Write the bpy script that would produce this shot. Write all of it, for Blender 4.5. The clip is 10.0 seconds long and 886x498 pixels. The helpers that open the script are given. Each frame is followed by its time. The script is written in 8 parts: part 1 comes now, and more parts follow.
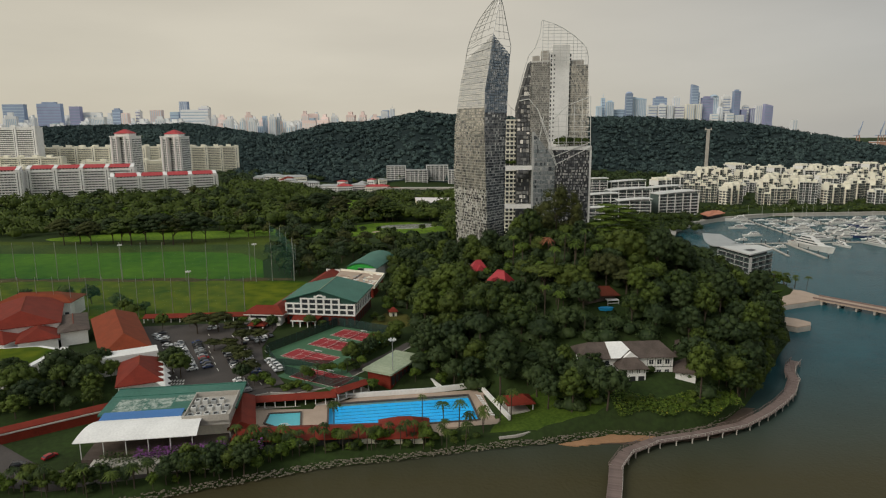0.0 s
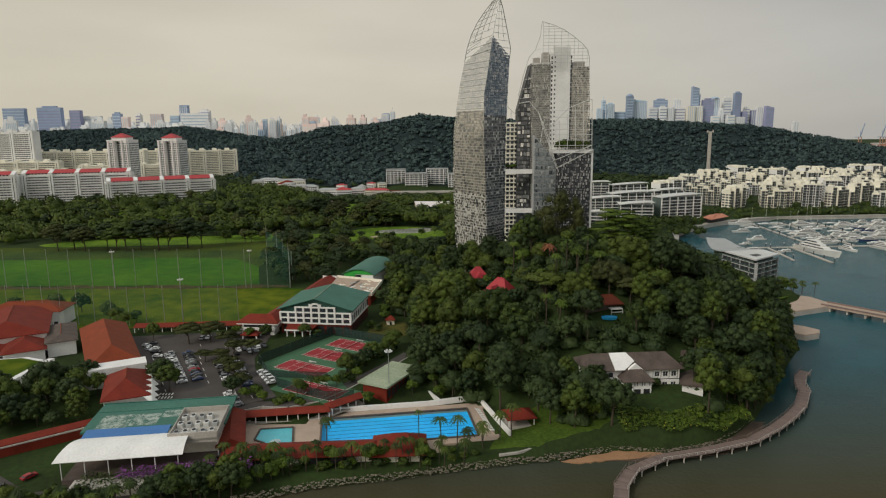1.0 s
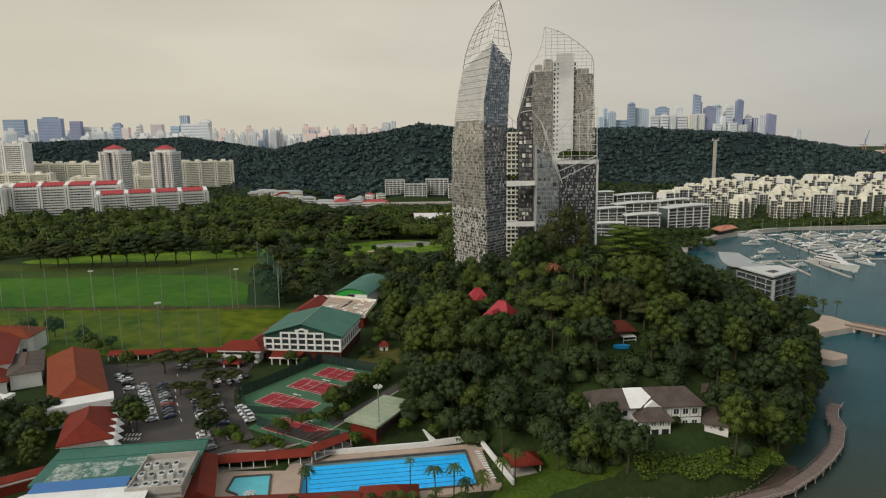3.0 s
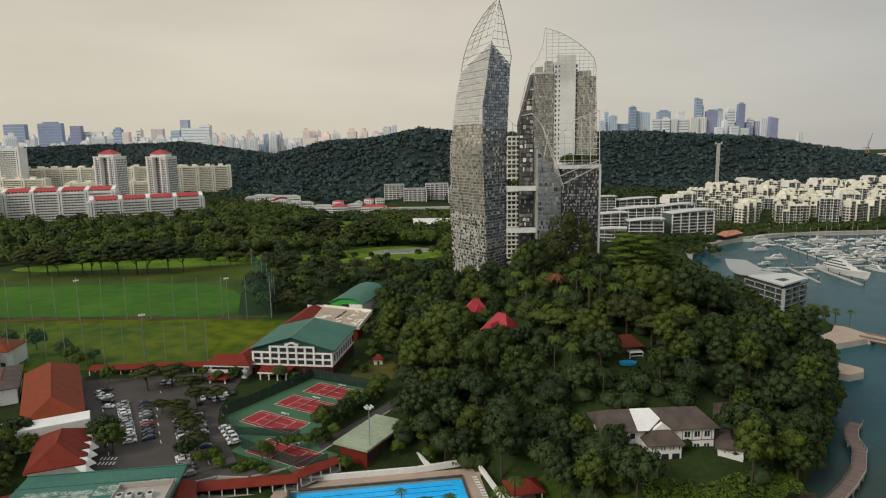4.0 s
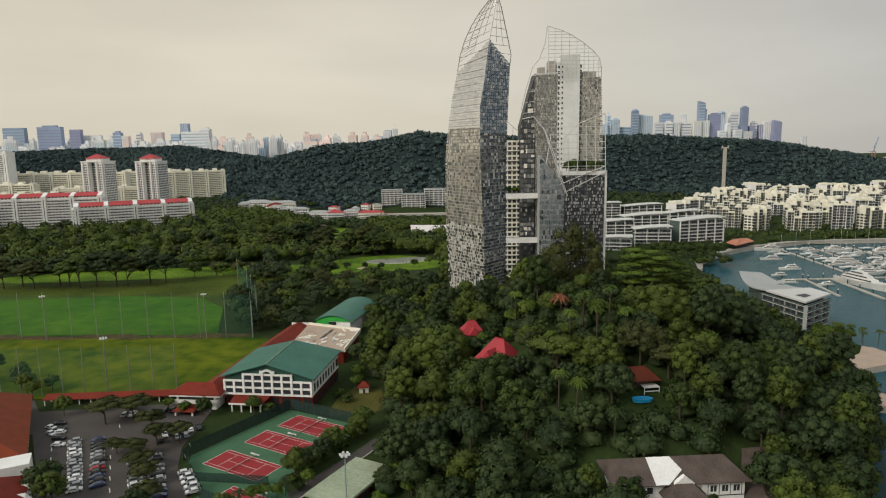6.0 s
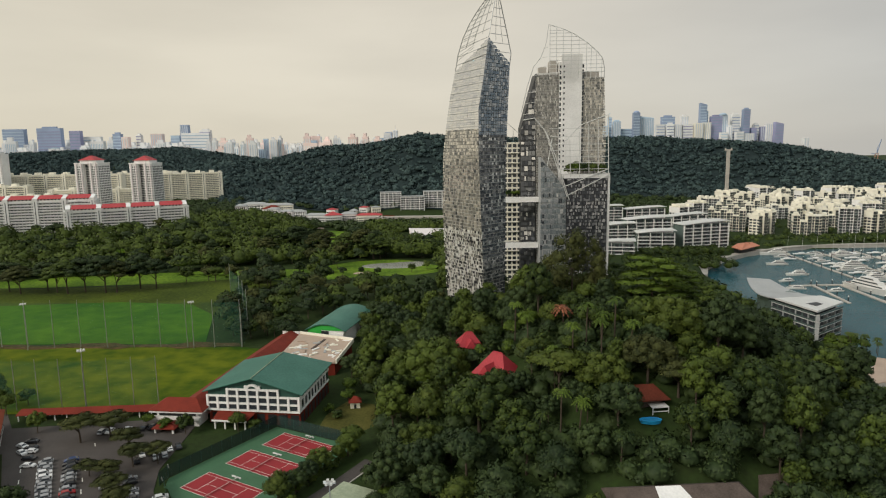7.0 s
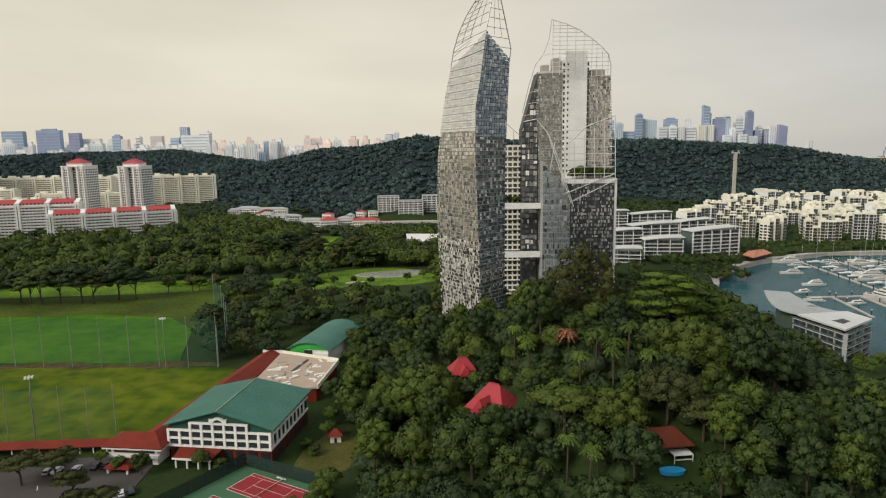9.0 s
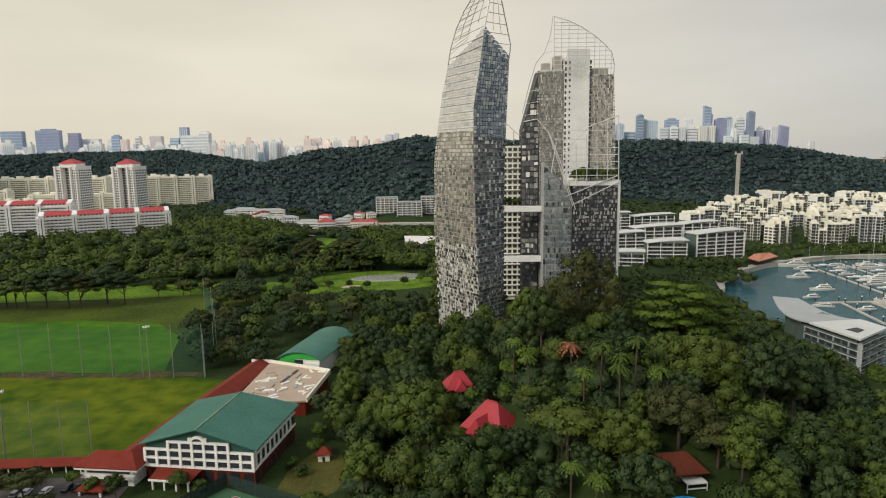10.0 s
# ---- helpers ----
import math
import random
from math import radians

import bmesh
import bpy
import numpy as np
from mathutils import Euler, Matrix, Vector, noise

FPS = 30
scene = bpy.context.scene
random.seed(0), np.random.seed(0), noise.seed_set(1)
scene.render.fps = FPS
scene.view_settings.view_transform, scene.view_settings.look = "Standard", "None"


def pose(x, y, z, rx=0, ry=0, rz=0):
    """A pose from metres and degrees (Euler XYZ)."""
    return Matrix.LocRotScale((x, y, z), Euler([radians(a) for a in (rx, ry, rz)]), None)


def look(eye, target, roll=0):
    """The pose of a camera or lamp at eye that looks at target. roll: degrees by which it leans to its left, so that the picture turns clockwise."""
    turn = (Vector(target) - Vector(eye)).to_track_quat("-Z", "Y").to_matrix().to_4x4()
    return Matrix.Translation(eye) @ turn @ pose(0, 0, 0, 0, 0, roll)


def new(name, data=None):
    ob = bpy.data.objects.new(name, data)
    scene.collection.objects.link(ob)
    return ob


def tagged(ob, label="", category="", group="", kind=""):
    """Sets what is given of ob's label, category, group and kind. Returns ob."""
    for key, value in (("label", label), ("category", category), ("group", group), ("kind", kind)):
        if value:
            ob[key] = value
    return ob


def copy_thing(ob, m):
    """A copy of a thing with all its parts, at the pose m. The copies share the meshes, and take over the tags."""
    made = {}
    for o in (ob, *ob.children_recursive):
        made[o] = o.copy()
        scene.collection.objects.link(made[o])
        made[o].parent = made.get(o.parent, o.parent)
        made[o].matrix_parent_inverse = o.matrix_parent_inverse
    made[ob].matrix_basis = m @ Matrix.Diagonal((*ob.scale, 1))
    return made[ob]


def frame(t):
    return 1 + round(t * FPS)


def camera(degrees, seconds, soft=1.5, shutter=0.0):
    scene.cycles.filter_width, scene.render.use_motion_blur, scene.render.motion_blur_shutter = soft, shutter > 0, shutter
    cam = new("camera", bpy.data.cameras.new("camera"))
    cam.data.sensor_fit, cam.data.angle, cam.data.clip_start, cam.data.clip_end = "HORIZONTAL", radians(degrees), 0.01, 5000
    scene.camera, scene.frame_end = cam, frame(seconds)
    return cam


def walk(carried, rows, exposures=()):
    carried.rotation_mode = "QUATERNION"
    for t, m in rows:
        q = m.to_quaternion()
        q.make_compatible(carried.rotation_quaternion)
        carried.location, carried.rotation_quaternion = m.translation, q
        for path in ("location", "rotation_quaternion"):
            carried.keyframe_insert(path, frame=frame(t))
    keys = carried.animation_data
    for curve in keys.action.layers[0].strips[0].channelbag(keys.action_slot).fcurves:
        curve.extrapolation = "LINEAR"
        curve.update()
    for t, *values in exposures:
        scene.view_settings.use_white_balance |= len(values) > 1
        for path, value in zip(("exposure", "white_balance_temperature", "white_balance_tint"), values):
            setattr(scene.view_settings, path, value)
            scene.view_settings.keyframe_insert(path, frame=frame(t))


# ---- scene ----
cam = camera(68.57, 10.0, soft=1.15)
# seconds, eye, then yaw, pitch and roll in degrees
PATH = [
    (0.0, -1.30, -9.24, 96.02, -0.087, -10.619, -0.337),
    (0.5, -0.68, -5.05, 96.21, -0.046, -10.506, -0.416),
    (1.0, -0.00, -0.49, 96.41, -0.001, -10.383, -0.502),
    (1.5, 0.41, 4.29, 96.72, 0.051, -10.205, -0.612),
    (2.0, 0.98, 9.96, 96.90, 0.072, -10.021, -0.661),
    (2.5, 1.55, 16.16, 97.30, 0.098, -9.827, -0.719),
    (4.0, 4.38, 36.01, 97.63, 0.271, -9.278, -0.888),
    (4.5, 5.34, 42.72, 97.97, 0.298, -9.196, -0.898),
    (5.0, 6.25, 49.56, 98.13, 0.341, -9.098, -0.894),
    (5.5, 7.26, 56.51, 98.34, 0.396, -9.033, -0.911),
    (7.0, 10.13, 76.92, 98.75, 0.502, -8.833, -0.835),
    (7.5, 11.06, 83.67, 98.76, 0.540, -8.747, -0.807),
    (8.0, 11.83, 90.40, 98.88, 0.574, -8.703, -0.810),
    (8.5, 12.82, 97.14, 98.99, 0.616, -8.652, -0.822),
    (9.0, 13.67, 103.88, 99.13, 0.653, -8.627, -0.795),
    (9.5, 14.59, 110.33, 99.30, 0.683, -8.622, -0.801),
    (10.0, 15.34, 117.00, 99.34, 0.694, -8.586, -0.740),
]


def heading(yaw, pitch):
    a, b = radians(yaw), radians(pitch)
    return Vector((-math.sin(a) * math.cos(b), math.cos(a) * math.cos(b), math.sin(b)))


walk(cam, [(t, look((x, y, z), Vector((x, y, z)) + heading(yaw, pitch) * 100, roll)) for t, x, y, z, yaw, pitch, roll in PATH],
     exposures=[(0.0, -0.36), (1.0, -0.35), (2.5, -0.3), (4.0, -0.26), (5.5, -0.19), (7.5, -0.08), (10.0, 0.0)])
# ---- light: a thin, warm overcast with the sun low behind it on the west side ----
SUN_AZ, SUN_EL = radians(-128), radians(36)
world = bpy.data.worlds.new("overcast_sky")
scene.world = world
world.use_nodes = True
wn, wl = world.node_tree.nodes, world.node_tree.links
wn.clear()
w_out = wn.new("ShaderNodeOutputWorld")
w_bg = wn.new("ShaderNodeBackground")
w_sky = wn.new("ShaderNodeTexSky")
w_sky.sky_type = "NISHITA"
w_sky.sun_disc = False
w_sky.sun_elevation, w_sky.sun_rotation = SUN_EL, SUN_AZ
w_dim = wn.new("ShaderNodeVectorMath")
w_dim.operation = "SCALE"
w_dim.inputs["Scale"].default_value = 0.09
wl.new(w_sky.outputs[0], w_dim.inputs[0])
w_co = wn.new("ShaderNodeTexCoord")
w_sep = wn.new("ShaderNodeSeparateXYZ")
wl.new(w_co.outputs["Generated"], w_sep.inputs[0])
# cloud layer: cream towards the veiled sun, greyer on the other side
w_side = wn.new("ShaderNodeMapRange")
w_side.inputs[1].default_value, w_side.inputs[2].default_value = -0.5, 0.62
wl.new(w_sep.outputs["X"], w_side.inputs[0])
w_ramp = wn.new("ShaderNodeValToRGB")
w_ramp.color_ramp.elements[0].color = (0.80, 0.735, 0.595, 1)
w_ramp.color_ramp.elements[1].color = (0.56, 0.55, 0.52, 1)
mid = w_ramp.color_ramp.elements.new(0.5)
mid.color = (0.79, 0.73, 0.61, 1)
wl.new(w_side.outputs[0], w_ramp.inputs[0])
w_map = wn.new("ShaderNodeMapping")
w_map.inputs["Scale"].default_value = (1.2, 1.2, 5.0)
wl.new(w_co.outputs["Generated"], w_map.inputs[0])
w_noise = wn.new("ShaderNodeTexNoise")
w_noise.inputs["Scale"].default_value, w_noise.inputs["Detail"].default_value = 1.6, 5
wl.new(w_map.outputs[0], w_noise.inputs["Vector"])
w_cl = wn.new("ShaderNodeMapRange")
w_cl.inputs[1].default_value, w_cl.inputs[2].default_value = 0.35, 0.7
w_cl.inputs[3].default_value, w_cl.inputs[4].default_value = 0.93, 1.08
wl.new(w_noise.outputs["Fac"], w_cl.inputs[0])
w_cloud = wn.new("ShaderNodeVectorMath")
w_cloud.operation = "SCALE"
wl.new(w_ramp.outputs[0], w_cloud.inputs[0])
wl.new(w_cl.outputs[0], w_cloud.inputs["Scale"])
w_mix = wn.new("ShaderNodeMix")
w_mix.data_type = "RGBA"
w_mix.inputs["Factor"].default_value = 0.92
wl.new(w_dim.outputs[0], w_mix.inputs["A"])
wl.new(w_cloud.outputs[0], w_mix.inputs["B"])
# the cloud turns a cooler grey overhead
w_up = wn.new("ShaderNodeMapRange")
w_up.inputs[1].default_value, w_up.inputs[2].default_value = 0.26, 0.8
wl.new(w_sep.outputs["Z"], w_up.inputs[0])
w_top = wn.new("ShaderNodeMix")
w_top.data_type = "RGBA"
w_top.inputs["B"].default_value = (0.585, 0.64, 0.655, 1)
wl.new(w_up.outputs[0], w_top.inputs["Factor"])
wl.new(w_mix.outputs["Result"], w_top.inputs["A"])
wl.new(w_top.outputs["Result"], w_bg.inputs["Color"])
w_bg.inputs["Strength"].default_value = 1.0
wl.new(w_bg.outputs[0], w_out.inputs[0])

sun = new("sun", bpy.data.lights.new("sun", "SUN"))
sun.data.energy, sun.data.angle, sun.data.color = 2.2, radians(22), (1.0, 0.93, 0.82)
sun.matrix_world = look((math.sin(SUN_AZ) * math.cos(SUN_EL) * 300, math.cos(SUN_AZ) * math.cos(SUN_EL) * 300, math.sin(SUN_EL) * 300), (0, 0, 0))
# ---- materials ----
def mat(name, col, rough=0.7, metal=0.0, var=0.18, scale=0.25, fine=3.0, bump=0.15, island=0.0, objrand=0.0, spec=0.4, col2=None, stretch=None, spread=0.18):
    """A surface with a base colour that varies at two scales, from piece to piece and from thing to thing, and a fine relief."""
    m = bpy.data.materials.new(name)
    m.use_nodes = True
    n, l = m.node_tree.nodes, m.node_tree.links
    p = n["Principled BSDF"]
    p.inputs["Roughness"].default_value, p.inputs["Metallic"].default_value = rough, metal
    p.inputs["Specular IOR Level"].default_value = spec
    geo = n.new("ShaderNodeNewGeometry")
    vec = geo.outputs["Position"]
    if stretch:
        mp = n.new("ShaderNodeMapping")
        mp.inputs["Scale"].default_value = stretch
        l.new(vec, mp.inputs[0])
        vec = mp.outputs[0]
    big = n.new("ShaderNodeTexNoise")
    big.inputs["Scale"].default_value, big.inputs["Detail"].default_value = scale, 4
    small = n.new("ShaderNodeTexNoise")
    small.inputs["Scale"].default_value, small.inputs["Detail"].default_value = fine, 3
    l.new(vec, big.inputs["Vector"])
    l.new(vec, small.inputs["Vector"])
    add = n.new("ShaderNodeMath")
    l.new(big.outputs["Fac"], add.inputs[0])
    l.new(small.outputs["Fac"], add.inputs[1])
    total = add.outputs[0]
    weight = 2.0
    for w, out in ((island, geo.outputs["Random Per Island"]), (objrand, None)):
        if w:
            if out is None:
                out = n.new("ShaderNodeObjectInfo").outputs["Random"]
            mu = n.new("ShaderNodeMath")
            mu.operation = "MULTIPLY_ADD"
            mu.inputs[1].default_value = w
            l.new(out, mu.inputs[0])
            l.new(total, mu.inputs[2])
            total = mu.outputs[0]
            weight += w
    rng = n.new("ShaderNodeMapRange")
    rng.inputs[1].default_value, rng.inputs[2].default_value = (0.5 - spread) * weight, (0.5 + spread) * weight
    l.new(total, rng.inputs[0])
    ramp = n.new("ShaderNodeValToRGB")
    lo = tuple(c * (1 - var) for c in col)
    hi = col2 if col2 else tuple(min(1, c * (1 + var)) for c in col)
    ramp.color_ramp.elements[0].color, ramp.color_ramp.elements[1].color = (*lo, 1), (*hi, 1)
    l.new(rng.outputs[0], ramp.inputs[0])
    l.new(ramp.outputs[0], p.inputs["Base Color"])
    if bump:
        b = n.new("ShaderNodeBump")
        b.inputs["Strength"].default_value, b.inputs["Distance"].default_value = bump, 0.1
        l.new(small.outputs["Fac"], b.inputs["Height"])
        l.new(b.outputs[0], p.inputs["Normal"])
    return m


M = {}
for key, args in {
    "grass": dict(col=(0.040, 0.082, 0.012), col2=(0.085, 0.130, 0.018), scale=0.06, fine=0.9, rough=0.9, spec=0.1, var=0.35),
    "turf": dict(col=(0.042, 0.105, 0.004), col2=(0.125, 0.148, 0.007), scale=0.018, fine=0.12, rough=0.9, spec=0.1, var=0.4, spread=0.13, bump=0.04),
    "turf_far": dict(col=(0.036, 0.130, 0.006), col2=(0.090, 0.195, 0.009), scale=0.02, fine=0.12, rough=0.9, spec=0.1, var=0.25, bump=0.04),
    "rough_turf": dict(col=(0.07, 0.075, 0.018), col2=(0.12, 0.11, 0.03), scale=0.12, fine=1.0, rough=0.9, spec=0.1, var=0.3),
    "rough_green": dict(col=(0.038, 0.062, 0.010), col2=(0.085, 0.115, 0.014), scale=0.025, fine=0.5, rough=0.9, spec=0.1, var=0.35, spread=0.14),
    "fairway": dict(col=(0.060, 0.130, 0.012), col2=(0.15, 0.24, 0.02), scale=0.035, fine=0.4, rough=0.9, spec=0.1, var=0.3, spread=0.12),
    "soil": dict(col=(0.030, 0.042, 0.016), col2=(0.035, 0.06, 0.016), scale=0.05, fine=0.6, rough=0.95, spec=0.1, var=0.3),
    "leaf": dict(col=(0.026, 0.050, 0.012), col2=(0.076, 0.108, 0.016), scale=0.035, fine=0.5, rough=0.65, spec=0.2, var=0.35, island=1.0, objrand=1.5, bump=0, spread=0.15),
    "leaf_light": dict(col=(0.046, 0.082, 0.010), col2=(0.100, 0.150, 0.016), scale=0.05, fine=0.5, rough=0.65, spec=0.2, var=0.25, island=1.0, objrand=0.5, bump=0),
    "leaf_olive": dict(col=(0.040, 0.050, 0.017), col2=(0.080, 0.088, 0.025), scale=0.05, fine=0.5, rough=0.7, spec=0.15, var=0.25, island=1.0, objrand=0.6, bump=0),
    "leaf_dark": dict(col=(0.023, 0.044, 0.016), col2=(0.046, 0.070, 0.020), scale=0.035, fine=0.5, rough=0.65, spec=0.2, var=0.3, island=1.0, objrand=0.9, bump=0),
    "leaf_yellow": dict(col=(0.040, 0.066, 0.010), col2=(0.082, 0.108, 0.016), scale=0.05, fine=0.5, rough=0.65, spec=0.2, var=0.3, island=1.0, objrand=0.7, bump=0),
    "leaf_red": dict(col=(0.20, 0.06, 0.035), col2=(0.30, 0.12, 0.06), scale=0.3, fine=1.5, rough=0.7, spec=0.2, var=0.3, island=1.0, bump=0),
    # ridge leaves: distance haze is mixed into this blue-grey green
    "leaf_hazed": dict(col=(0.031, 0.053, 0.058), col2=(0.070, 0.106, 0.100), scale=0.009, fine=0.10, rough=0.8, spec=0.1, var=0.3, island=0.7, bump=0, spread=0.14),
    # floor colour darkened to stand for shade between the ridge crowns
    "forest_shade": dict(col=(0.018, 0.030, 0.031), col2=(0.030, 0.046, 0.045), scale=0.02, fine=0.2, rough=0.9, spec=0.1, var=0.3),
    "bark": dict(col=(0.075, 0.06, 0.045), scale=1.5, fine=9, rough=0.95, spec=0.1),
    "asphalt": dict(col=(0.080, 0.070, 0.065), scale=0.08, fine=2.5, rough=0.9, spec=0.2, var=0.25),
    "concrete": dict(col=(0.42, 0.39, 0.35), scale=0.15, fine=2.0, rough=0.85, var=0.22),
    "deck": dict(col=(0.42, 0.32, 0.25), scale=0.2, fine=3.0, rough=0.8, var=0.15),
    "white": dict(col=(0.80, 0.79, 0.77), scale=0.12, fine=1.5, rough=0.6, var=0.12),
    "cream": dict(col=(0.80, 0.765, 0.65), scale=0.1, fine=1.2, rough=0.7, var=0.12),
    "pink_white": dict(col=(0.76, 0.70, 0.69), scale=0.1, fine=1.2, rough=0.7, var=0.1),
    "beige": dict(col=(0.74, 0.65, 0.48), scale=0.08, fine=1.2, rough=0.75, var=0.14),
    "rooftile": dict(col=(0.172, 0.022, 0.011), scale=0.25, fine=2.2, rough=0.75, var=0.28, spec=0.25),
    "rooftile_dark": dict(col=(0.115, 0.028, 0.016), scale=0.25, fine=2.2, rough=0.8, var=0.3, spec=0.2),
    "rooftile_orange": dict(col=(0.205, 0.040, 0.014), scale=0.25, fine=2.2, rough=0.75, var=0.22, spec=0.25),
    "roof_red": dict(col=(0.36, 0.035, 0.045), scale=0.2, fine=1.8, rough=0.6, var=0.2, spec=0.3),
    "hdb_red": dict(col=(0.42, 0.055, 0.06), scale=0.1, fine=1.0, rough=0.7, var=0.15),
    "roof_orange": dict(col=(0.52, 0.20, 0.12), scale=0.1, fine=1.0, rough=0.7, var=0.15),
    "roof_green": dict(col=(0.028, 0.135, 0.098), col2=(0.055, 0.180, 0.138), scale=0.09, fine=1.2, rough=0.55, var=0.2, spec=0.35),
    "roof_worn": dict(col=(0.045, 0.15, 0.115), col2=(0.42, 0.47, 0.42), scale=0.5, fine=2.2, rough=0.7, var=0.2, spec=0.3, spread=0.09),
    "roof_palegreen": dict(col=(0.27, 0.33, 0.22), col2=(0.38, 0.42, 0.30), scale=0.12, fine=1.2, rough=0.8, var=0.15),
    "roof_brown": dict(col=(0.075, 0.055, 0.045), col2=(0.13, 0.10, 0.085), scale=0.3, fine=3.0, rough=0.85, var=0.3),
    "roof_blue": dict(col=(0.05, 0.17, 0.42), scale=0.2, fine=1.5, rough=0.5, var=0.1),
    "roof_grey": dict(col=(0.36, 0.37, 0.37), scale=0.1, fine=1.0, rough=0.55, var=0.12),
    "roof_pale": dict(col=(0.58, 0.58, 0.56), scale=0.1, fine=1.0, rough=0.5, var=0.12),
    "green_dark": dict(col=(0.018, 0.065, 0.05), scale=0.3, fine=2, rough=0.7, var=0.2),
    "gelcoat": dict(col=(0.66, 0.65, 0.62), scale=0.3, fine=2.0, rough=0.35, var=0.1, objrand=0.8, bump=0),
    "tower_core": dict(col=(0.56, 0.55, 0.52), scale=0.1, fine=1.0, rough=0.5, var=0.2),
    "court_red": dict(col=(0.28, 0.020, 0.026), scale=0.12, fine=2.0, rough=0.8, var=0.15),
    "court_green": dict(col=(0.05, 0.13, 0.065), scale=0.12, fine=2.0, rough=0.8, var=0.15),
    "line": dict(col=(0.72, 0.70, 0.64), scale=0.5, fine=4, rough=0.8, var=0.1, bump=0),
    "pool_tile": dict(col=(0.025, 0.39, 0.82), col2=(0.040, 0.48, 0.88), scale=0.12, fine=0.8, rough=0.35, var=0.12, bump=0),
    "pool_pale": dict(col=(0.10, 0.48, 0.56), scale=0.2, fine=1.0, rough=0.35, var=0.1, bump=0),
    "lane": dict(col=(0.015, 0.08, 0.25), scale=0.5, fine=2, rough=0.5, bump=0),
    "rock": dict(col=(0.16, 0.14, 0.105), scale=0.6, fine=4, rough=0.95, var=0.35, island=1.5),
    "mud": dict(col=(0.085, 0.06, 0.042), scale=0.15, fine=1.5, rough=0.8, var=0.3),
    "bare_earth": dict(col=(0.060, 0.062, 0.016), col2=(0.15, 0.09, 0.045), scale=0.12, fine=0.7, rough=0.95, var=0.4, spec=0.1, spread=0.13),
    "sand": dict(col=(0.34, 0.19, 0.10), scale=0.15, fine=1.5, rough=0.9, var=0.2),
    "wood_walk": dict(col=(0.185, 0.135, 0.12), scale=0.3, fine=4.0, rough=0.85, var=0.2, objrand=0.8),
    "metal": dict(col=(0.45, 0.45, 0.44), scale=0.5, fine=4, rough=0.4, metal=0.7, var=0.12, bump=0.03),
    "steel_white": dict(col=(0.62, 0.62, 0.60), scale=0.3, fine=2, rough=0.45, var=0.12, bump=0.03),
    "dark": dict(col=(0.02, 0.022, 0.025), scale=0.3, fine=2, rough=0.5, var=0.3),
    "glass_dark": dict(col=(0.035, 0.042, 0.05), scale=0.2, fine=1.0, rough=0.12, var=0.4, island=2.0, spec=0.6, bump=0.01),
    "glass_blue": dict(col=(0.06, 0.085, 0.11), scale=0.2, fine=1.0, rough=0.12, var=0.4, island=2.0, spec=0.6, bump=0.01),
    "window": dict(col=(0.030, 0.035, 0.040), scale=0.2, fine=1.0, rough=0.35, var=0.5, island=2.0, spec=0.25, bump=0),
    "glass_green": dict(col=(0.10, 0.135, 0.125), scale=0.1, fine=1.0, rough=0.25, var=0.3, island=1.5, spec=0.4, bump=0),
    "car_white": dict(col=(0.70, 0.70, 0.70), rough=0.25, scale=1, fine=3, var=0.05, bump=0),
    "car_silver": dict(col=(0.36, 0.37, 0.39), rough=0.28, metal=0.5, scale=1, fine=3, var=0.06, bump=0),
    "car_black": dict(col=(0.02, 0.02, 0.024), rough=0.22, scale=1, fine=3, var=0.1, bump=0),
    "car_red": dict(col=(0.30, 0.02, 0.025), rough=0.25, scale=1, fine=3, var=0.08, bump=0),
    "car_blue": dict(col=(0.04, 0.06, 0.14), rough=0.25, scale=1, fine=3, var=0.08, bump=0),
    "rubber": dict(col=(0.02, 0.02, 0.02), rough=0.8, scale=1, fine=6, var=0.2),
    "net_green": dict(col=(0.02, 0.10, 0.07), rough=0.9, scale=0.2, fine=2, var=0.2, bump=0),
    "flowers": dict(col=(0.12, 0.03, 0.14), col2=(0.27, 0.09, 0.30), rough=0.8, scale=0.3, fine=2, island=1, bump=0),
    "flowers_yellow": dict(col=(0.45, 0.42, 0.04), rough=0.8, scale=0.3, fine=2, island=1, bump=0),
    # skyline colours are paled and blued: distance haze is mixed in
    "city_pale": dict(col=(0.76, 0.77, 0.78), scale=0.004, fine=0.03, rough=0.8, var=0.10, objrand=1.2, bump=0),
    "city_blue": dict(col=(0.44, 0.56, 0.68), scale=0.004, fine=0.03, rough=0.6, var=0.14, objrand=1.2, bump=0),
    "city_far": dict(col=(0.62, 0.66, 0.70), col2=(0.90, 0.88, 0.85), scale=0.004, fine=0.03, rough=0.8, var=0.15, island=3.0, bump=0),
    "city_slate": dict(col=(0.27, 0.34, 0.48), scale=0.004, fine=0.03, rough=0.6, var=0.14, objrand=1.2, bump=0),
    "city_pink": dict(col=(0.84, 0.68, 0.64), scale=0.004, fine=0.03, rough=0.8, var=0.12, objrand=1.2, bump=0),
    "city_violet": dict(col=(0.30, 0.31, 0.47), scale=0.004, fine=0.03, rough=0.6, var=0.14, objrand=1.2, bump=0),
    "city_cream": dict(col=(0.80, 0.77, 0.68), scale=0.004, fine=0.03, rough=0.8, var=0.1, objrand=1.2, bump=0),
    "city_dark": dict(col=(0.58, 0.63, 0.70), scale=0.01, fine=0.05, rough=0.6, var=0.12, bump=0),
    "crane": dict(col=(0.45, 0.25, 0.18), scale=0.05, fine=0.5, rough=0.7, var=0.15, bump=0),
}.items():
    M[key] = mat(key, **args)

